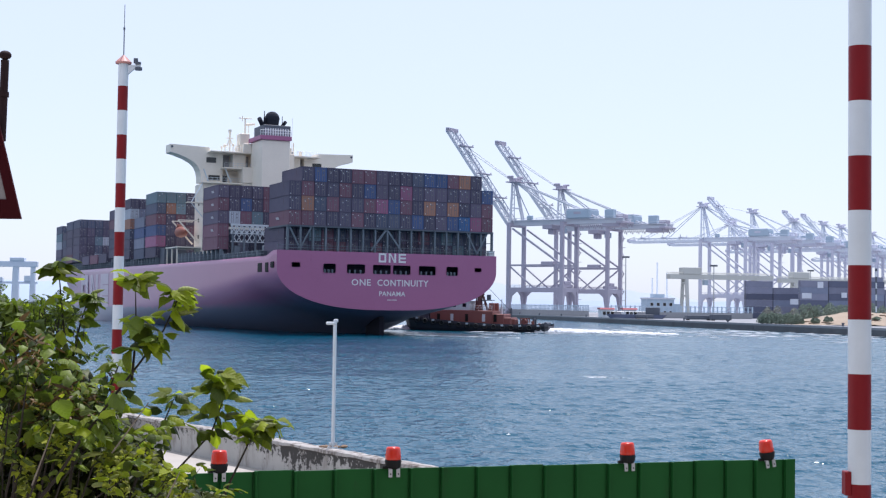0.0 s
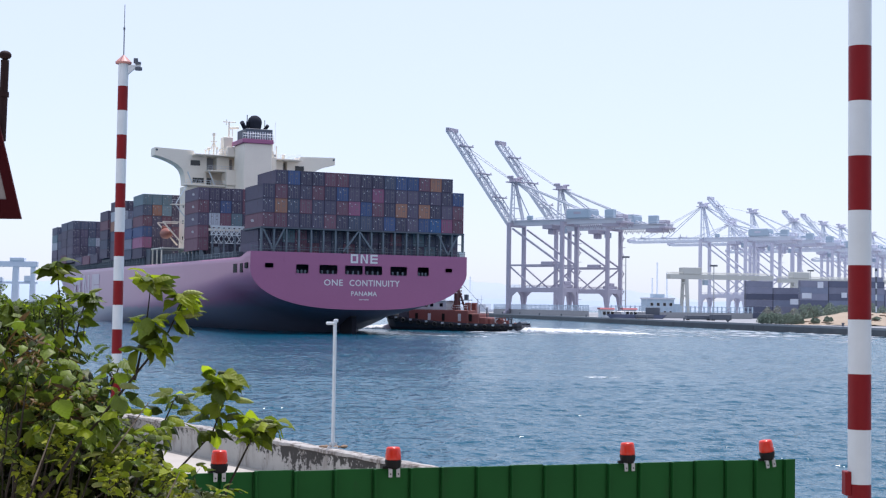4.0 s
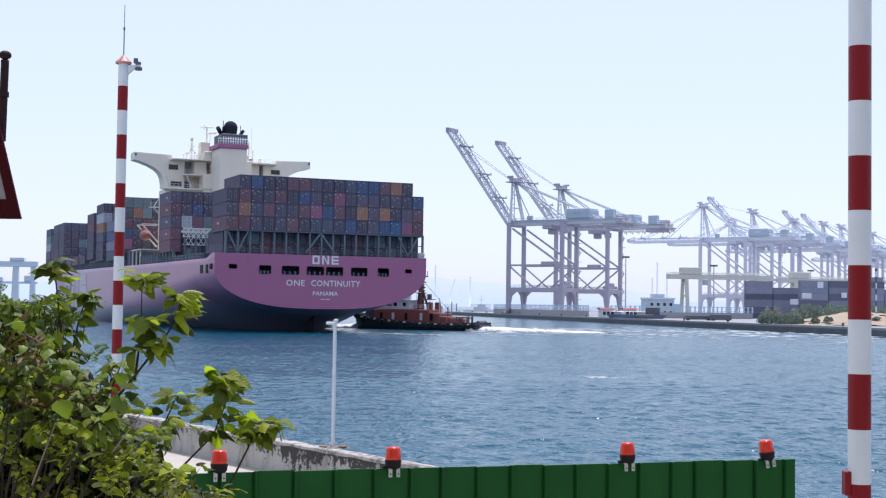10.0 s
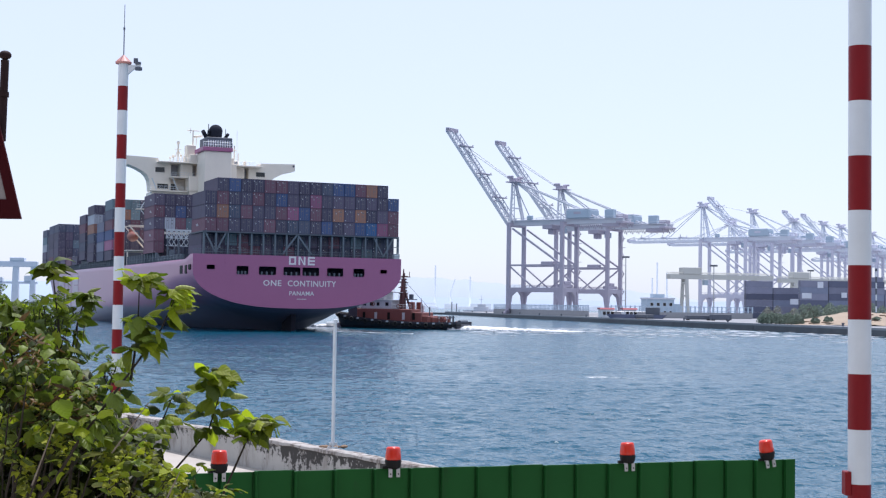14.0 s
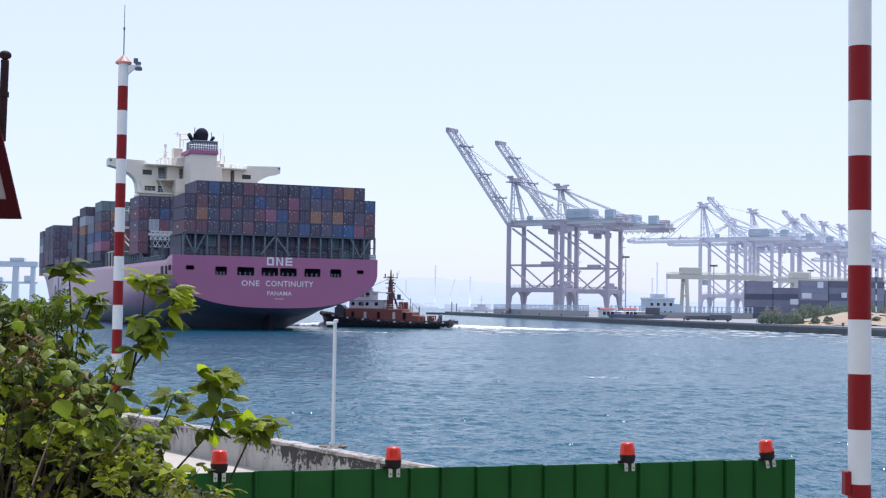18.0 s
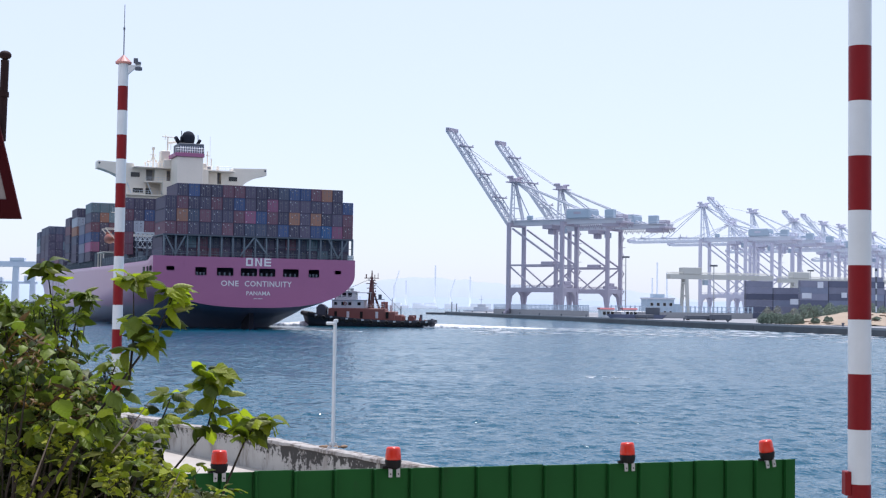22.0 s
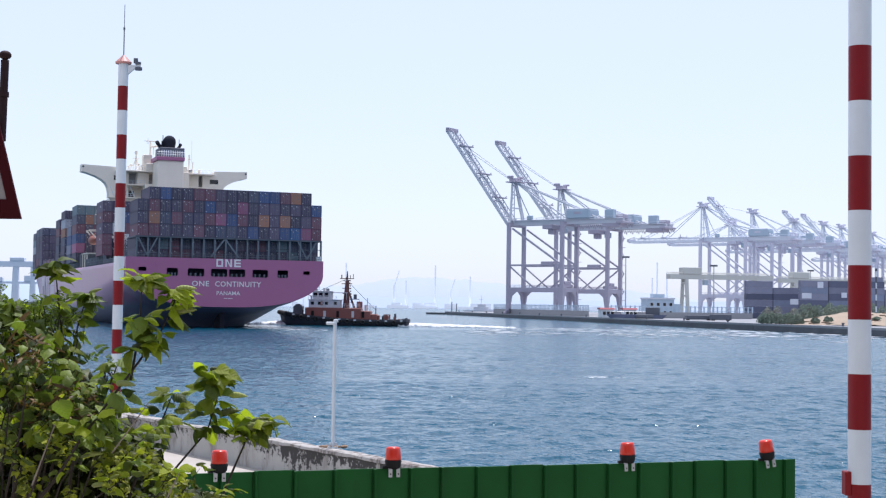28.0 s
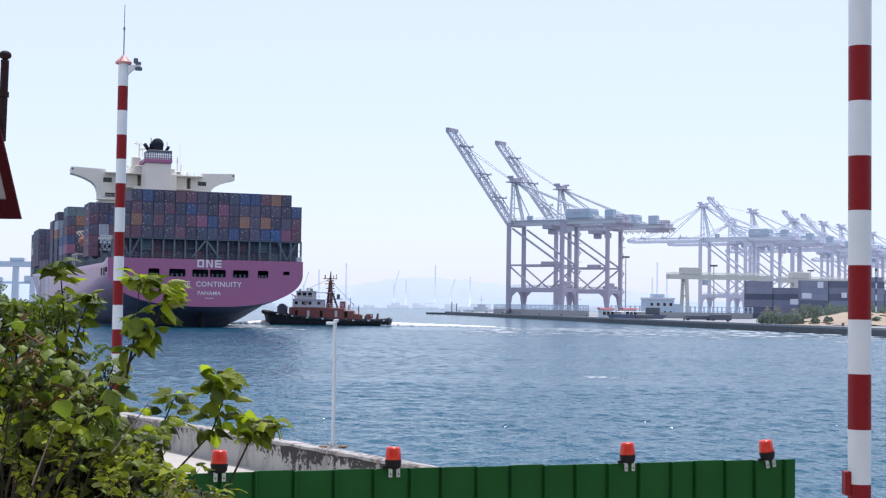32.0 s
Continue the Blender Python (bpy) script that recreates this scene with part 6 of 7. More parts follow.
for k in range(4):
    part("bolt", rods(((0.075 * (1 if k % 2 else -1), 0.075 * (1 if k > 1 else -1), 0.02), (0.075 * (1 if k % 2 else -1), 0.075 * (1 if k > 1 else -1), 0.04), 0.012), seg=6), M_GALV, lp)


# ---- red beacons clipped on the fence
def lens_material():
    m = bpy.data.materials.new("red_beacon_lens")
    m.use_nodes = True
    b = m.node_tree.nodes["Principled BSDF"]
    b.inputs["Base Color"].default_value = (0.62, 0.03, 0.012, 1)
    b.inputs["Roughness"].default_value = 0.22
    b.inputs["Subsurface Weight"].default_value = 0.25
    b.inputs["Subsurface Radius"].default_value = (0.05, 0.01, 0.005)
    return m


M_LENS = lens_material()
fd = (FB - FA).normalized()


def beacon(along, lean):
    """Clipped on the fence's top, so many metres along it."""
    p = FA + fd * along
    b = thing("warning_beacon", Matrix.Translation((p.x, p.y, FT)) @ pose(0, 0, 0, 0, lean, 17) @ Matrix.Scale(0.9, 4), "red warning beacon on a black base clipped to the fence", "beacon", "fence beacons")
    prof = [(0.074, 0.085), (0.082, 0.097), (0.084, 0.12), (0.079, 0.17), (0.075, 0.208), (0.066, 0.224), (0.0, 0.229)]
    bm = bmesh.new()
    for z0, z1, r0, r1 in zip([q[1] for q in prof], [q[1] for q in prof[1:]], [q[0] for q in prof], [q[0] for q in prof[1:]]):
        bmesh.ops.create_cone(bm, cap_ends=False, segments=24, radius1=r0, radius2=max(r1, 0.0005), depth=z1 - z0, matrix=Matrix.Translation((0, 0, (z0 + z1) / 2)))
    bmesh.ops.remove_doubles(bm, verts=bm.verts[:], dist=0.0008)
    part("lens", bm, M_LENS, b, "translucent red lens", smooth=True)
    part("base", rods(((0, 0, 0.0), (0, 0, 0.02), 0.070), ((0, 0, 0.02), (0, 0, 0.07), 0.080, 0.086), ((0, 0, 0.07), (0, 0, 0.092), 0.090, 0.086), seg=24), M_BLACK, b)
    part("lug", boxes((-0.115, -0.07, -0.02, 0.02, 0.0, 0.03), bevel=0.004), M_BLACK, b)
    for x in (-0.042, 0.042):
        part("clip", boxes((x - 0.020, x + 0.020, -0.062, -0.044, -0.085, 0.004), (x - 0.020, x + 0.020, -0.050, 0.01, -0.004, 0.008), bevel=0.003), M_GALV, b)
        part("clip_bolt", rods(((x, -0.068, -0.05), (x, -0.060, -0.05), 0.008), seg=8), M_BLACK, b)


for along, lean in ((1.67, 0), (3.31, 0), (5.74, -1), (7.33, -9)):
    beacon(along, lean)

# ---- warning sign at the edge of the view
P5 = Vector((-3.121, 9.000, 6.936))
sg = thing("warning_sign", pose(P5.x, P5.y, GZ, 0, 0, 0), "triangular red-bordered warning sign on a dark post", "sign")
M_SIGNRED = mat("dark_red_sign_border", (0.05, 0.005, 0.008), 0.7, bump=0.05, spec=0.1)
M_POSTD = mat("brown_painted_post", (0.03, 0.016, 0.018), 0.7, var=0.2, bump=0.1, spec=0.15)
xs_ = -2.966 - P5.x
zt_ = 7.454 - GZ
zs_ = 6.938 - GZ
part("post", rods(((-0.10, 0.06, 0), (-0.10, 0.06, zs_ + 0.1), 0.045), seg=18), M_POSTD, sg)
part("bracket", boxes((-0.12, xs_ - 0.02, 0.03, 0.07, zs_ - 0.02, zs_ + 0.03)), M_POSTD, sg)
part("upper_tube", rods(((xs_ - 0.004, 0.06, zs_ - 0.03), (xs_ + 0.004, 0.06, zt_), 0.027), ((xs_, 0.06, 7.215 - GZ - 0.01), (xs_, 0.06, 7.238 - GZ), 0.036), seg=18), M_POSTD, sg)
bm = bmesh.new()
ball(bm, (xs_ + 0.004, 0.06, 7.488 - GZ), 0.042, 14, 0.75)
part("post_cap", bm, M_POSTD, sg, smooth=True)
ra, rb = Vector((-2.804, 9.000, 6.382)), Vector((-2.952, 9.000, 6.954))
zl, zh = ra.z - GZ, rb.z - GZ
xr = ra.x - P5.x
k_ = (ra.x - rb.x) / (zh - zl)
ap = zh + 0.10
xa = xr - k_ * (ap - zl)
outer = [(2 * xa - xr, zl), (xr, zl), (xa, ap)]
cx, cz = xa, zl + (ap - zl) / 3
bm = bmesh.new()
inner = [(cx + (x - cx) * 0.42, cz + (z - cz) * 0.42) for x, z in outer]
for i in range(3):
    j = (i + 1) % 3
    prism(bm, [outer[i], outer[j], inner[j], inner[i]], -0.012, 0.012, "y")
part("border", bm, M_SIGNRED, sg)
part("face", shape(prism, inner, -0.004, 0.008, "y"), mat("dull_sign_face", (0.30, 0.28, 0.28), 0.7, bump=0.05, spec=0.1), sg)


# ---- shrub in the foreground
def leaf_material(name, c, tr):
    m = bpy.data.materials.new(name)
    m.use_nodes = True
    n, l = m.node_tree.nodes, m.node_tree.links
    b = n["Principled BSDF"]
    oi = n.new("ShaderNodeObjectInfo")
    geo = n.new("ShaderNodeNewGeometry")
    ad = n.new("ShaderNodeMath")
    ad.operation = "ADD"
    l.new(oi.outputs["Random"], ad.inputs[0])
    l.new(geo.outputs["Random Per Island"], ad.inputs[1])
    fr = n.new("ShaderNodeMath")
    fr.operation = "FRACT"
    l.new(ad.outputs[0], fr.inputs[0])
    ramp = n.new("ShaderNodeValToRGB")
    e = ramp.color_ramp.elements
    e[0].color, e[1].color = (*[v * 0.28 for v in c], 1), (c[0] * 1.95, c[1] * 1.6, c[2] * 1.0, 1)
    l.new(fr.outputs[0], ramp.inputs[0])
    tc = n.new("ShaderNodeTexCoord")
    nz = n.new("ShaderNodeTexNoise")
    nz.inputs["Scale"].default_value = 55
    l.new(tc.outputs["Object"], nz.inputs["Vector"])
    mr = n.new("ShaderNodeMapRange")
    l.new(nz.outputs[0], mr.inputs[0])
    mr.inputs[3].default_value, mr.inputs[4].default_value = 0.55, 1.45
    sc = n.new("ShaderNodeVectorMath")
    sc.operation = "SCALE"
    l.new(ramp.outputs[0], sc.inputs[0])
    l.new(mr.outputs[0], sc.inputs["Scale"])
    # side veins that run forward from the rib
    sx = n.new("ShaderNodeSeparateXYZ")
    l.new(tc.outputs["Object"], sx.inputs[0])
    ab = n.new("ShaderNodeMath")
    ab.operation = "ABSOLUTE"
    l.new(sx.outputs[0], ab.inputs[0])
    vn = n.new("ShaderNodeMath")
    vn.operation = "MULTIPLY_ADD"
    l.new(ab.outputs[0], vn.inputs[0])
    vn.inputs[1].default_value = -0.8
    l.new(sx.outputs[1], vn.inputs[2])
    fq = n.new("ShaderNodeMath")
    fq.operation = "MULTIPLY"
    l.new(vn.outputs[0], fq.inputs[0])
    fq.inputs[1].default_value = 38
    si = n.new("ShaderNodeMath")
    si.operation = "SINE"
    l.new(fq.outputs[0], si.inputs[0])
    bp = n.new("ShaderNodeBump")
    bp.inputs["Strength"].default_value, bp.inputs["Distance"].default_value = 0.22, 0.012
    l.new(si.outputs[0], bp.inputs["Height"])
    l.new(bp.outputs[0], b.inputs["Normal"])
    l.new(sc.outputs[0], b.inputs["Base Color"])
    b.inputs["Roughness"].default_value = 0.5
    b.inputs["Specular IOR Level"].default_value = 0.2
    t = n.new("ShaderNodeBsdfTranslucent")
    tint = n.new("ShaderNodeVectorMath")
    tint.operation = "MULTIPLY"
    l.new(sc.outputs[0], tint.inputs[0])
    tint.inputs[1].default_value = (1.65, 1.9, 0.7)
    l.new(tint.outputs[0], t.inputs[0])
    mx = n.new("ShaderNodeMixShader")
    mx.inputs[0].default_value = tr
    l.new(b.outputs[0], mx.inputs[1])
    l.new(t.outputs[0], mx.inputs[2])
    l.new(mx.outputs[0], n["Material Output"].inputs[0])
    return m


M_LEAF = leaf_material("broad_green_leaf", (0.092, 0.150, 0.040), 0.27)
M_LEAFY = leaf_material("young_yellow_leaf", (0.165, 0.23, 0.034), 0.5)
M_LEAFS = leaf_material("small_olive_leaf", (0.15, 0.19, 0.036), 0.36)
# darker leaf copy with the shrub's inner shade put into its colour
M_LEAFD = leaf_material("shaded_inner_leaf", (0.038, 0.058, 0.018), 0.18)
M_LEAFP = leaf_material("pale_rolled_leaf", (0.20, 0.27, 0.14), 0.18)
M_TWIG = mat("dark_twig_bark", (0.03, 0.022, 0.016), 0.85, var=0.3, scale=20, fine=120, bump=0.4)
M_DEADTWIG = mat("bleached_dead_twig", (0.24, 0.20, 0.16), 0.9, var=0.3, scale=20, fine=120, bump=0.3)
M_DRY = leaf_material("dry_straw_leaf", (0.115, 0.082, 0.042), 0.2)


def leaf_shape(droop, fold, curl, seed, rows=11, cols=5):
    """A heart-shaped leaf along +y, one unit long, with a drawn-out tip and a toothed edge, folded along its rib and bent down."""
    rng = random.Random(seed)
    v, f = [], []
    hs = [(-1 + 2 * k / (cols - 1)) for k in range(cols)]
    twist = rng.uniform(-0.3, 0.3)
    wave = rng.uniform(0, 6)
    for i in range(rows):
        y = i / (rows - 1)
        w = 0.395 * math.sin(math.pi * y ** 0.56) * (1 - y * 0.25) + 0.03 * (1 - y)
        tooth = (1.04 if i % 2 else 0.97) if rows > 6 else 1.0
        e = -0.07 * max(0.0, 1 - y / 0.2)
        n0 = len(v)
        for h in hs:
            x = h * w * (tooth if abs(h) == 1 else 1.0) * rng.uniform(0.95, 1.05)
            yy = y + e * abs(h) + 0.012 * abs(h) * (1 if i % 2 else -1) * (rows > 6)
            ang = droop * y
            z = -math.sin(ang) * y * 0.75 + abs(x) * fold + curl * x * x * 2 + twist * x * y + 0.035 * abs(h) * math.sin(y * 9 + wave + h)
            v.append((x * (1 - 0.25 * abs(fold)), yy * (1 - 0.22 * abs(ang)), z))
        if i:
            f += [(n0 - cols + k, n0 - cols + k + 1, n0 + k + 1, n0 + k) for k in range(cols - 1)]
    return v, f


def rolled_leaf(seed):
    """A leaf rolled up lengthwise into a tapered tube with an open lower edge."""
    rng = random.Random(seed)
    v, f = [], []
    for k, (y, r) in enumerate(((0.0, 0.05), (0.08, 0.13), (0.3, 0.155), (0.55, 0.14), (0.8, 0.085), (1.0, 0.015))):
        for j in range(9):
            a = math.radians(-70 + 320 * j / 8 + 12 * math.sin(y * 5 + seed))
            q = r * (0.92 + 0.02 * j) * rng.uniform(0.93, 1.07)
            v.append((q * math.cos(a), y, q * math.sin(a) - 0.18 * y * y))
        if k:
            f += [((k - 1) * 9 + j, (k - 1) * 9 + j + 1, k * 9 + j + 1, k * 9 + j) for j in range(8)]
    return v, f


FORMS = ((0.7, -0.25, -0.3, 1), (1.0, -0.4, -0.5, 2), (0.5, -0.2, -0.5, 3), (0.9, 0.35, -0.2, 4), (0.5, -0.3, 0.2, 5))
LEAVES = [leaf_shape(*q) for q in FORMS]
PLAIN = [leaf_shape(*q, rows=5, cols=3) for q in FORMS]
leaf_data = {}
for mi, mt_ in enumerate((M_LEAF, M_LEAFY)):
    for li, (v, f) in enumerate(LEAVES):
        me = bpy.data.meshes.new("leaf")
        me.from_pydata(v, [], f)
        me.materials.append(mt_)
        me.shade_smooth()
        leaf_data[mi, li] = me
for li in range(3):
    v, f = rolled_leaf(li)
    me = bpy.data.meshes.new("leaf")
    me.from_pydata(v, [], f)
    me.materials.append(M_LEAFP)
    me.shade_smooth()
    leaf_data[2, li] = me

SD = 8.0
sh_base = Vector((-2.383, SD, GZ))
shrub = thing("shrub", Matrix.Translation(sh_base), "leafy green shrub with broad heart-shaped leaves moving in the wind", "shrub")


def leaf_pose(rng, c, out, size, up=0.25):
    """A leaf at c that points about the way out, hanging a little."""
    d = (out + Vector((rng.gauss(0, 0.22), rng.gauss(0, 0.22), rng.gauss(up - 0.5, 0.2)))).normalized()
    q = d.to_track_quat("Y", "Z") @ Euler((0, rng.gauss(0, 0.5), 0)).to_quaternion()
    return Matrix.LocRotScale(c, q, Vector((size, size, size)))


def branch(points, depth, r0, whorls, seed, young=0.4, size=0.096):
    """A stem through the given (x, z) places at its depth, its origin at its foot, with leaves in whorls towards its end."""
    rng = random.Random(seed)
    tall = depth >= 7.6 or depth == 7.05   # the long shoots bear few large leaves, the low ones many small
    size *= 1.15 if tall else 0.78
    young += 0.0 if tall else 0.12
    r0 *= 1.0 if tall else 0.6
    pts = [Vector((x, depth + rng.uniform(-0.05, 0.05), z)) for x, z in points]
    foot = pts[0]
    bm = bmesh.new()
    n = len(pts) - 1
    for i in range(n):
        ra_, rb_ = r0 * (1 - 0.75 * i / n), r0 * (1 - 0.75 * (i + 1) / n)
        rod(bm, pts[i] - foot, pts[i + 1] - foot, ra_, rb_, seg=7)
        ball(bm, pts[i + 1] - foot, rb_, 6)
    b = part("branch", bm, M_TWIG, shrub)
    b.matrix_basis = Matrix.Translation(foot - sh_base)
    lens_ = [(pts[i + 1] - pts[i]).length for i in range(n)]
    total = sum(lens_)
    def on(u):
        d = u * total
        for i in range(n):
            if d <= lens_[i] or i == n - 1:
                return pts[i].lerp(pts[i + 1], min(1, d / lens_[i])), (pts[i + 1] - pts[i]).normalized()
            d -= lens_[i]
    for u, count, spread in whorls:
        count = max(2, round(count * (1.5 if tall else 1.25)))
        for k in range(count):
            p, ax = on(min(1, max(0, u + rng.gauss(0, 0.03))))
            a = 6.283 * (k + rng.random() * 0.7) / count
            side = Vector((math.cos(a), math.sin(a) * 0.8, 0.15 + 0.3 * rng.random()))
            stalk = rng.uniform(0.015, 0.06) * spread
            c = p + side * stalk - foot
            s = size * rng.uniform(0.7, 1.25)
            yy = rng.random() < young * (0.5 + 0.7 * u)
            lee = (side * 0.9 + Vector((0.4, -0.15, 0))).normalized()   # the wind lays the leaves over
            if rng.random() < 0.05:
                part_mesh("leaf", leaf_data[2, rng.randrange(3)], b, leaf_pose(rng, c, Vector((1, -0.3, 0.25)), s * 0.95, 0.45))
            else:
                part_mesh("leaf", leaf_data[int(yy), rng.randrange(5)], b, leaf_pose(rng, c, lee, s, rng.choice((0.55, 0.4, 0.2, -0.1, -0.45) if tall else (0.5, 0.4, 0.2, -0.2))))
    return b


W = [(0.99, 8, 0.6), (0.95, 5, 0.8), (0.82, 5, 0.9), (0.68, 5, 1.1), (0.54, 4, 1.1), (0.42, 4, 1.1)]
W2 = [(0.99, 6, 1.0), (0.86, 5, 1.4), (0.7, 4, 1.5), (0.52, 4, 1.6)]
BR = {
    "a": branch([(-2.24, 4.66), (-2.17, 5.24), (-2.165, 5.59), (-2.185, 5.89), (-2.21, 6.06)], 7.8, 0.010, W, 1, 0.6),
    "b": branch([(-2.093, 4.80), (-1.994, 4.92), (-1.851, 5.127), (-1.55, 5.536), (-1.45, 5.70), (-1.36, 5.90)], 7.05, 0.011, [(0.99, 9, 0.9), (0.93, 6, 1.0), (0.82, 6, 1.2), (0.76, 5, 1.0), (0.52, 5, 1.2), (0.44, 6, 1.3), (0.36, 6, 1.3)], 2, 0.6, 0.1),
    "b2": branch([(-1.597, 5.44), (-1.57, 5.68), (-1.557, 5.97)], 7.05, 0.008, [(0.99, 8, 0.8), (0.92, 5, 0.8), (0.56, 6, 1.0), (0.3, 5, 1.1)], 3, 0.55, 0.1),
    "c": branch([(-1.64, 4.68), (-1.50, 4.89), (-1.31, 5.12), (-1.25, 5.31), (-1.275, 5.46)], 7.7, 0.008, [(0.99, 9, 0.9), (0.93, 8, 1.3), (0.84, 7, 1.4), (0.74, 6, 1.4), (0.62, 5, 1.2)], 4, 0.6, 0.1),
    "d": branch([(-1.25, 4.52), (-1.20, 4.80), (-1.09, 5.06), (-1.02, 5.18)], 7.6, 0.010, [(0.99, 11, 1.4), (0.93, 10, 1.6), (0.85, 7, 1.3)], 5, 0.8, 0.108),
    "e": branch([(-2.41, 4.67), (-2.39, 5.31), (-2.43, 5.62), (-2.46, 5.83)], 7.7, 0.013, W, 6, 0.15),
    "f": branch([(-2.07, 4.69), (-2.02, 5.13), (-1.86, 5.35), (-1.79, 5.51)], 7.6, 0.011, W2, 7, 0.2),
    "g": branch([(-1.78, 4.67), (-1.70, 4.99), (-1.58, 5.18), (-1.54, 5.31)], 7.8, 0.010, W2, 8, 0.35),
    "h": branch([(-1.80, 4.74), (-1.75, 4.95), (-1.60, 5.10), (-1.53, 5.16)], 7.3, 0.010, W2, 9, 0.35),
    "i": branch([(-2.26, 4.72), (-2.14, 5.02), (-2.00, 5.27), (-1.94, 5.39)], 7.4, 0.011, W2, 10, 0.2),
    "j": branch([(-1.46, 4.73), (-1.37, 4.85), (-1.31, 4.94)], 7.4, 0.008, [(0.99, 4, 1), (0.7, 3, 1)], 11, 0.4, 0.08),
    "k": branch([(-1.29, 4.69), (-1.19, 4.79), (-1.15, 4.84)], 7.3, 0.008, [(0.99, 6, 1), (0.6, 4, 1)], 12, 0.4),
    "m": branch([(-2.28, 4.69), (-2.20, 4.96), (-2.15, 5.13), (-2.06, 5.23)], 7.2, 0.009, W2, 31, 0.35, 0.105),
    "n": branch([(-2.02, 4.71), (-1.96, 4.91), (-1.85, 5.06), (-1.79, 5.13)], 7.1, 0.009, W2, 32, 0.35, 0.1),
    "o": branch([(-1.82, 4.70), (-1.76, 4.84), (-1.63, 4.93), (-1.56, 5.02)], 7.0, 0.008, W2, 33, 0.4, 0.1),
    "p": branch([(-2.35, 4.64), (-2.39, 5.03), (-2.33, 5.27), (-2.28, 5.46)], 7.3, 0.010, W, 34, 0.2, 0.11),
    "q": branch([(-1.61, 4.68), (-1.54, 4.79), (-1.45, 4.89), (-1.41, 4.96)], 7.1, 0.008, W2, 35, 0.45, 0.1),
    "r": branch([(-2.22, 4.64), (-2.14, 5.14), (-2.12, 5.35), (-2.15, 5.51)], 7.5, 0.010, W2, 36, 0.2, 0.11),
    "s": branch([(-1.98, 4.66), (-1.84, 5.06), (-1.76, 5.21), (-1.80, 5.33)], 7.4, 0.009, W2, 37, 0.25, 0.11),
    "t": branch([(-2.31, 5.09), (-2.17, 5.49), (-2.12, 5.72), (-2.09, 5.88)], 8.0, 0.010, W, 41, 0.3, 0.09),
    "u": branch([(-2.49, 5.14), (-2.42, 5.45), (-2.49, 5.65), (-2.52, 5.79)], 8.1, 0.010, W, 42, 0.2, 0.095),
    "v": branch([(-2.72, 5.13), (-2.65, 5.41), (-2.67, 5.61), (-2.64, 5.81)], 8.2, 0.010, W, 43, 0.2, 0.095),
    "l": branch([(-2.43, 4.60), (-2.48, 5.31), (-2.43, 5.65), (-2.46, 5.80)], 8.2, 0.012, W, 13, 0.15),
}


def in_view(x, z, d):
    """A place inside the shrub, scaled about the eye from 8 m deep to fit the camera's view."""
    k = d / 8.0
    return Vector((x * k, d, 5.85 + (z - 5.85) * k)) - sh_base


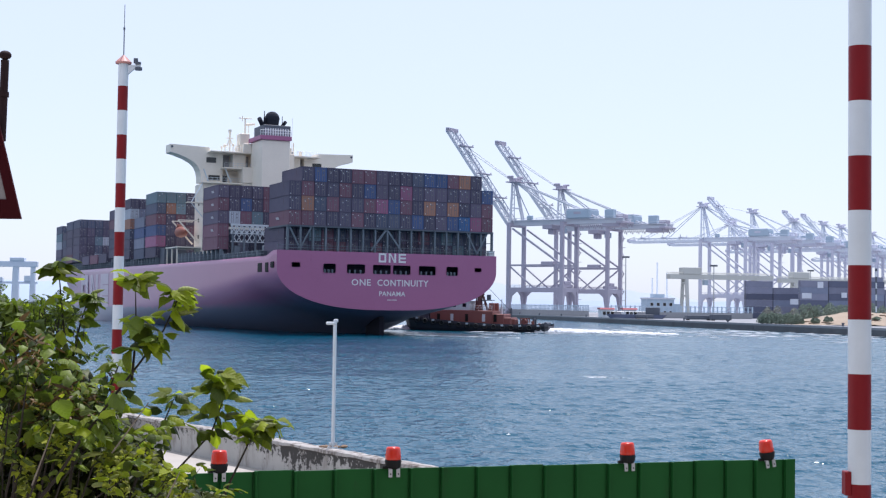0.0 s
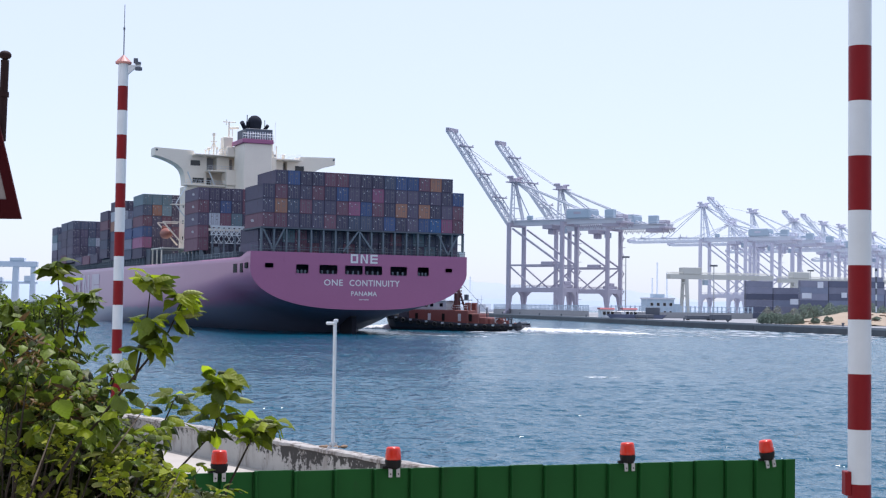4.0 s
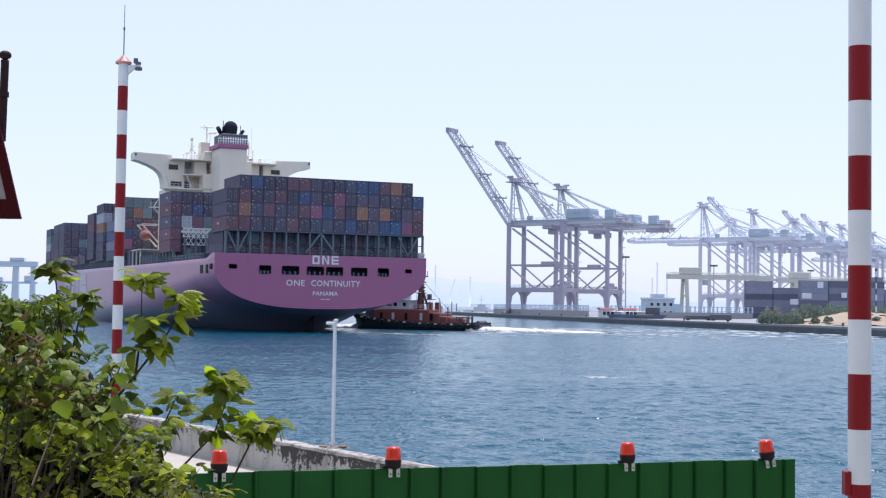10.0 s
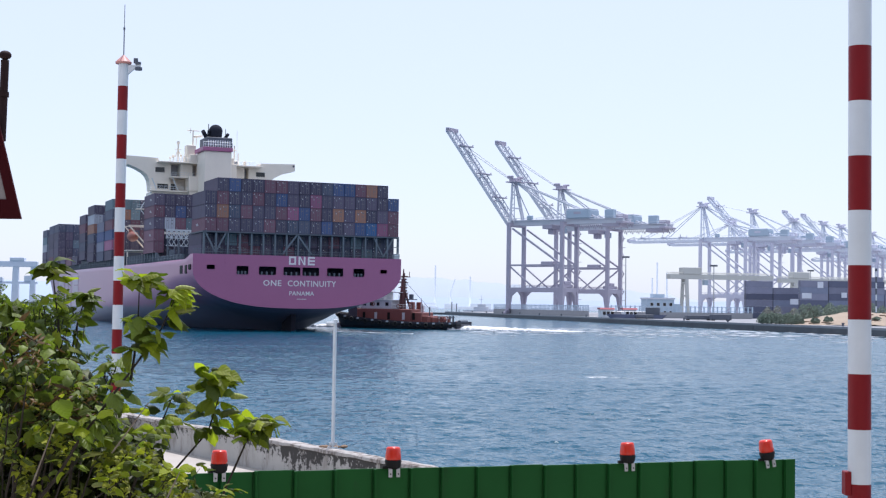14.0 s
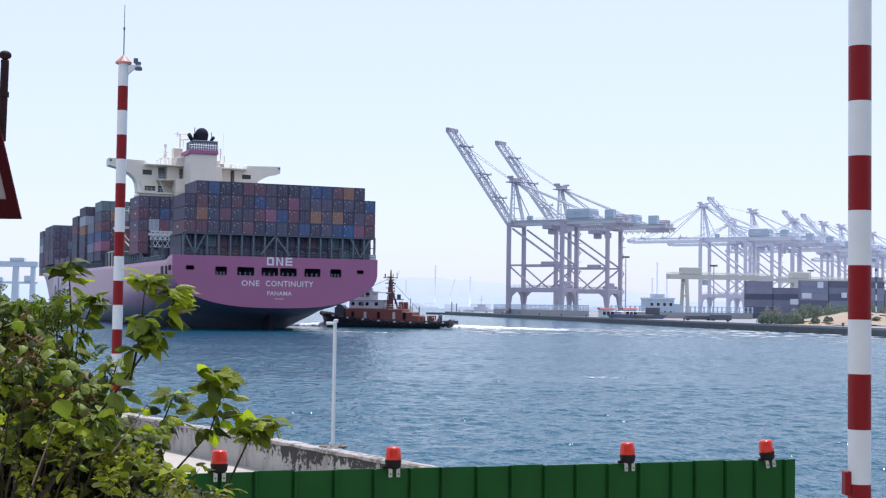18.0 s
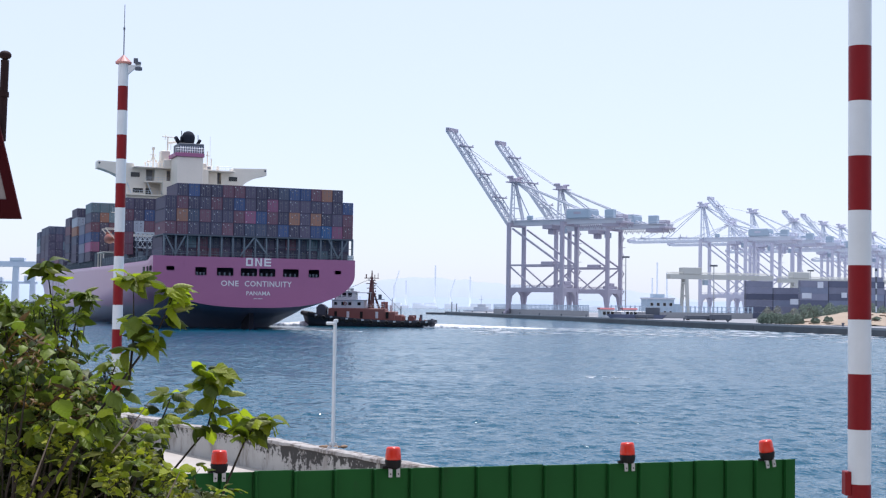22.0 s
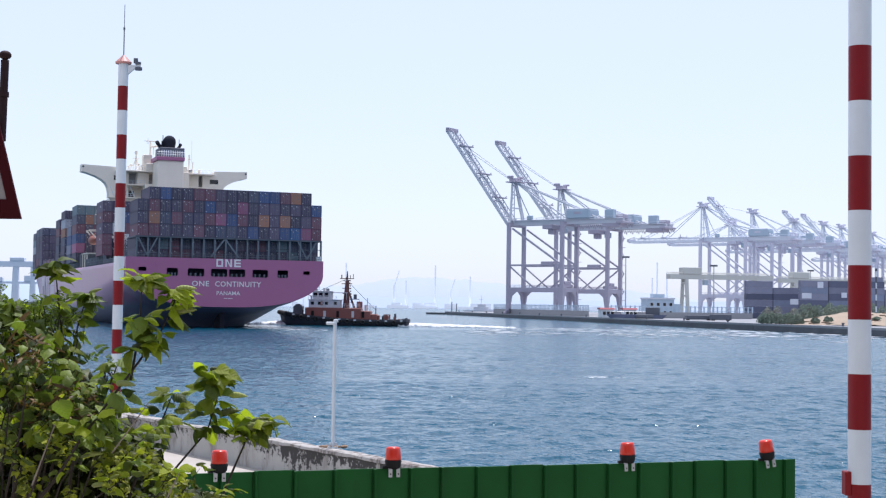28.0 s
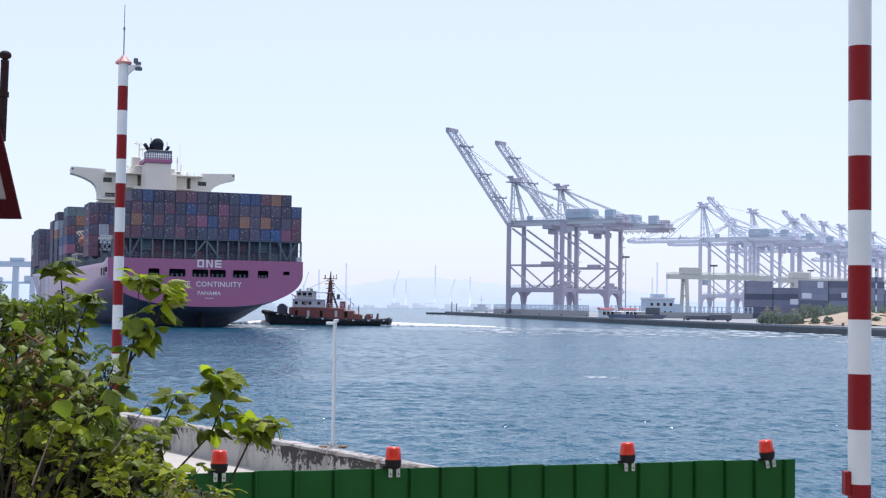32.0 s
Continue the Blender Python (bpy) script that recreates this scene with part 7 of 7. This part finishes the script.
def inner_foliage():
    """The dense body of the shrub: small leaves and dry straw, as joined masses under a sloping top."""
    rng = random.Random(21)
    top = [(-2.74, 5.88), (-2.61, 5.85), (-2.44, 5.80), (-2.27, 5.70), (-2.1, 5.44), (-1.96, 5.22), (-1.79, 5.08), (-1.59, 4.89), (-1.42, 4.78), (-1.15, 4.66)]
    tx, tz = [q[0] for q in top], [q[1] for q in top]
    kinds = {
        "small_leaves": (2700, M_LEAFS, 0.03, 0.06, "small bright leaves over the shrub", 7.0, 7.8),
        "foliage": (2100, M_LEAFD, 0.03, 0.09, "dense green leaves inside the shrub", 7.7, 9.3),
        "upper_leaves": (170, M_LEAF, 0.07, 0.125, "broad green leaves over the crown of the shrub", 7.2, 7.8),
        "undergrowth": (3200, M_LEAFD, 0.07, 0.15, "undergrowth low in the shrub, darkened to stand for inner shade", 7.9, 9.4),
        "dry_leaves": (360, M_DRY, 0.04, 0.1, "dry straw-coloured leaves", 7.2, 7.9)}
    for name, (cnt, mt_, smin, smax, label, d0, d1) in kinds.items():
        vs, fs = [], []
        for k in range(cnt):
            if name == "dry_leaves":
                x, z = (rng.gauss(-2.22, 0.13), rng.gauss(5.27, 0.08)) if k % 5 < 4 else (rng.gauss(-2.45, 0.10), rng.gauss(5.58, 0.06))
            elif name == "undergrowth":
                x, z = rng.uniform(-2.78, -1.66), rng.uniform(4.33, 5.45)
            else:
                x, z = rng.uniform(-2.72, -1.18), 0.0
            roof = np.interp(x, tx, tz)
            if name == "foliage":
                z = rng.uniform(4.53, max(4.6, roof))
            elif name == "upper_leaves":
                x = rng.uniform(-2.7, -1.9)
                roof = np.interp(x, tx, tz) - 0.03
                z = rng.uniform(5.05, roof)
            elif name == "small_leaves":
                z = rng.uniform(4.6, 5.1) if k % 5 < 3 else rng.uniform(4.53, max(4.6, min(roof, 5.48)))
            if z > roof:
                continue
            d = rng.uniform(d0, d1)
            if name in ("small_leaves", "foliage") and d < 8.3 and noise.noise(Vector((x * 6, z * 6, 3.1))) < (0.0 if name == "small_leaves" else -0.05):
                continue   # open gaps between the clumps
            c = in_view(x, z, d)
            s = rng.uniform(smin, smax)
            v, f = PLAIN[rng.randrange(5)]
            m = leaf_pose(rng, c, Vector((rng.gauss(0, 1), rng.gauss(-0.3, 1), 0.1)), s)
            if name == "dry_leaves":
                m = m @ Matrix.Diagonal((0.11, 1.5, 1, 1))
            i = len(vs)
            vs += [m @ Vector(q) for q in v]
            fs += [tuple(i + q for q in g) for g in f]
        me = bpy.data.meshes.new(name)
        me.from_pydata(vs, [], fs)
        me.materials.append(mt_)
        me.shade_smooth()
        tagged(part_mesh(name, me, shrub, None, label), kind="stuff")
    # feathery fronds: a thin rib with paired leaflets, bending outward
    vs, fs, bm = [], [], bmesh.new()
    for k in range(64):
        x, z = (rng.gauss(-2.30, 0.075), rng.gauss(5.74, 0.06)) if k % 20 < 12 else ((rng.gauss(-2.03, 0.05), rng.gauss(5.53, 0.05)) if k % 20 < 14 else (rng.gauss(-2.62, 0.06), rng.gauss(5.80, 0.05)))
        p = in_view(x, z, rng.uniform(7.75, 8.4))
        d = Vector((rng.gauss(-0.1, 0.6), rng.gauss(-0.2, 0.4), rng.uniform(0.2, 0.9))).normalized()
        L = rng.uniform(0.09, 0.16)
        across = d.cross(Vector((rng.gauss(0, 0.4), -1, 0.3))).normalized()
        for i in range(11):
            u = (i + 1) / 11
            c = p + d * L * u - Vector((0, 0, 0.35 * L * u * u))
            if i:
                rod(bm, last, c, 0.0012, 0.001, seg=4)
            last = c
            for sd in (-1, 1):
                e = (across * sd + d * 0.45 + Vector((0, 0, rng.gauss(-0.1, 0.15)))).normalized() * L * 0.3 * (1.1 - 0.6 * u)
                w = d * e.length * 0.17
                n0 = len(vs)
                vs += [c, c + e * 0.5 + w, c + e, c + e * 0.5 - w]
                fs.append((n0, n0 + 1, n0 + 2, n0 + 3))
    me = bpy.data.meshes.new("fern_fronds")
    me.from_pydata(vs, [], fs)
    me.materials.append(M_LEAF)
    tagged(part_mesh("fern_fronds", me, shrub, None, "fine feathery fronds among the leaves"), kind="stuff")
    tagged(part("frond_ribs", bm, M_TWIG, shrub), kind="stuff")
    # dark seed pods hanging in two clusters
    bm = bmesh.new()
    for k in range(60):
        x, z = (rng.gauss(-2.27, 0.07), rng.gauss(5.72, 0.05)) if k < 34 else (rng.gauss(-1.98, 0.045), rng.gauss(5.42, 0.025))
        p = in_view(x, z, rng.uniform(7.75, 7.95))
        rod(bm, p, p + Vector((rng.gauss(0.008, 0.012), rng.gauss(0, 0.01), -rng.uniform(0.04, 0.08))), 0.0035, 0.0025, seg=5)
    tagged(part("seed_pod", bm, mat("black_seed_pod", (0.012, 0.010, 0.012), 0.6, bump=0), shrub, "black dried seed pods"), kind="stuff")
    bm = bmesh.new()
    for k in range(110):
        x = rng.uniform(-2.65, -1.5)
        roof = np.interp(x, tx, tz)
        rod(bm, in_view(x + rng.gauss(0, 0.1), 4.53, rng.uniform(7.8, 9.0)), in_view(x, rng.uniform(roof - 0.5, roof), rng.uniform(7.8, 9.0)), 0.005, 0.002, seg=5)
    tagged(part("twig_tangle", bm, M_TWIG, shrub), kind="stuff")
    for x0, z0, x1, z1, d, r in ((-2.27, 4.83, -2.17, 5.47, 7.15, 0.007), (-2.16, 4.75, -2.02, 5.2, 7.1, 0.006), (-2.35, 4.8, -2.28, 5.3, 7.2, 0.006)):
        part("lower_stem", rods(((x0, d, z0 - 0.25), (x0, d, z0), r), ((x0, d, z0), ((x0 + x1) / 2 + 0.015, d, (z0 + z1) / 2), r), (((x0 + x1) / 2 + 0.015, d, (z0 + z1) / 2), (x1, d, z1), r * 0.9, r * 0.4), seg=7), M_TWIG, shrub).matrix_basis = Matrix.Translation(-sh_base)
    for x0, z0, x1, z1 in ((-1.68, 5.07, -1.498, 5.329), (-2.085, 4.90, -1.973, 5.216), (-1.40, 4.83, -1.33, 4.98)):
        part("dead_stem", rods(((x0, 6.98, z0), (x1, 6.98, z1), 0.0045, 0.0025), seg=6), M_DEADTWIG, shrub).matrix_basis = Matrix.Translation(-sh_base)
    for k in range(7):
        part("lower_stem", rods(((rng.gauss(0, 0.15), rng.gauss(0, 0.15), 0), in_view(-2.5 + 0.15 * k, 4.58, 7.9), 0.016, 0.008), seg=7), M_TWIG, shrub)


inner_foliage()
# two broad leaves that hang face on
for c, size, tilt in (((-1.95, 6.95, 5.328), 0.15, 0.25), ((-1.654, 7.0, 5.473), 0.11, -0.1)):
    turn = Matrix(((-1, 0, 0), (0, 0, -1), (0, -1, 0))).to_4x4()
    part_mesh("leaf", leaf_data[0, 0], shrub, Matrix.Translation(Vector(c) - sh_base) @ Matrix.Rotation(-tilt, 4, "Y") @ Matrix.Rotation(0.3, 4, "X") @ turn @ Matrix.Scale(size, 4))


def motions():
    # the ship's path: a slow turn to starboard while it draws away
    rows = []
    for i in range(33):
        u = i / 32 - 0.5
        x = 100 * (-0.32502 - 0.43863 * u + 0.01617 * u * u - 0.01576 * u ** 3)
        y = 100 * (2.86371 + 0.55792 * u - 0.02837 * u * u - 0.03906 * u ** 3)
        a = math.degrees(0.39991 - 0.06543 * u - 0.0077 * u * u - 0.01471 * u ** 3)
        rows.append((float(i), pose(x, y, 0, 0, 0, a)))
    walk(ship, rows)
    walk(ship_wash, [(t, m @ pose(5, 3, 0, 0, 0, -60)) for t, m in rows])
    # the tug keeps under the starboard quarter
    tug_rows = []
    for t, x, d, yaw in ((0, 8.09, 314, 164), (3, 4.34, 317, 160), (6, 0.19, 320, 156), (9, -4.32, 323, 154), (12, -7.8, 328, 153.5), (14, -10.13, 333, 156), (17, -12.79, 341, 164), (19, -14.75, 347, 170), (23, -20.41, 355, 176), (28, -26.15, 364, 179), (32, -31.13, 370, 180)):
        tug_rows.append((float(t), pose(x, d, 0, 0, 0, yaw)))
    walk(tug, tug_rows)
    walk(stern_wash, [(t, m @ pose(-16, 0, 0, 0, 0, 180)) for t, m in tug_rows])
    walk(bow_wash, [(t, m @ pose(15, -1, 0)) for t, m in tug_rows])
    walk(water, [(0.0, pose(0, 0, 0)), (16.0, pose(2.2, -3.6, 0.0)), (32.0, pose(4.4, -7.2, 0.0))])
    # wind in the shrub: degrees of lean at each second, by branch
    secs = (0, 1, 2, 3, 6, 7, 8, 9, 10, 11, 12, 13, 14, 17, 18, 19, 20, 21, 22, 23, 24, 25, 28, 29, 30, 31, 32)
    sway_a = (-0.1, 2.7, 2.1, 0.5, -1.7, -0.3, -1.9, 1.5, -1.3, 1.7, 2.5, -2.5, -1.7, 0.3, 2.3, -1.7, 0.7, 1.5, -2.7, -0.9, -1.9, -0.1, -0.7, -3.3, 7.2, -2.9, 0.3)
    sway_b = (0.0, 2.8, 1.2, 1.4, 0.9, 0.7, 1.6, 3.2, 1.4, 1.2, 0.0, 1.4, -0.5, -1.6, -0.7, 0.7, 0.9, -0.9, -1.2, 0.0, -1.9, -1.4, -0.5, -2.3, 0.9, -4.9, -2.8)
    sway_b2 = (-4.1, 11.2, -6.0, 3.8, 0.9, -4.9, -6.6, 5.1, -1.7, -1.4, 0.5, 4.9, -0.9, -3.6, 2.9, 1.2, 0.9, 2.7, -3.6, 3.0, -7.3, 3.3, 0.6, -0.2, 5.9, -8.6, 1.9)
    sway_d = (2.1, 5.4, 5.0, 3.2, 2.1, -1.8, -2.9, 5.0, 3.6, 3.6, 3.6, -0.4, 0.0, -4.3, 1.1, 3.6, 0.0, -2.1, -1.4, 0.0, -3.6, -0.4, -0.7, 0.0, -2.9, -11.1, 2.1)
    for key, table, gain in (("a", sway_a, 1.0), ("b", sway_b, 1.0), ("b2", sway_b2, 1.0), ("c", sway_d, 1.0), ("d", sway_d, 0.7), ("e", sway_a, 0.7), ("l", sway_a, 0.8), ("f", sway_b, 0.6), ("g", sway_d, 0.5), ("h", sway_d, 0.4), ("i", sway_a, 0.5), ("p", sway_a, 0.6), ("r", sway_b, 0.5), ("s", sway_b, 0.5), ("t", sway_a, 0.9), ("u", sway_a, 0.7), ("v", sway_b, 0.6)):
        b = BR[key]
        home = b.matrix_basis.copy()
        rng = random.Random(key)
        rows = []
        for t, g, g_b in zip(secs, table, sway_b):
            dx = math.radians(g_b) * 0.63 if key == "b2" else 0.0   # the side shoot rides on its stem
            rows.append((float(t), Matrix.Translation((dx, 0, 0)) @ home @ pose(0, 0, 0, rng.gauss(0, 0.6), g * gain, rng.gauss(0, 0.6))))
        walk(b, rows)



motions()
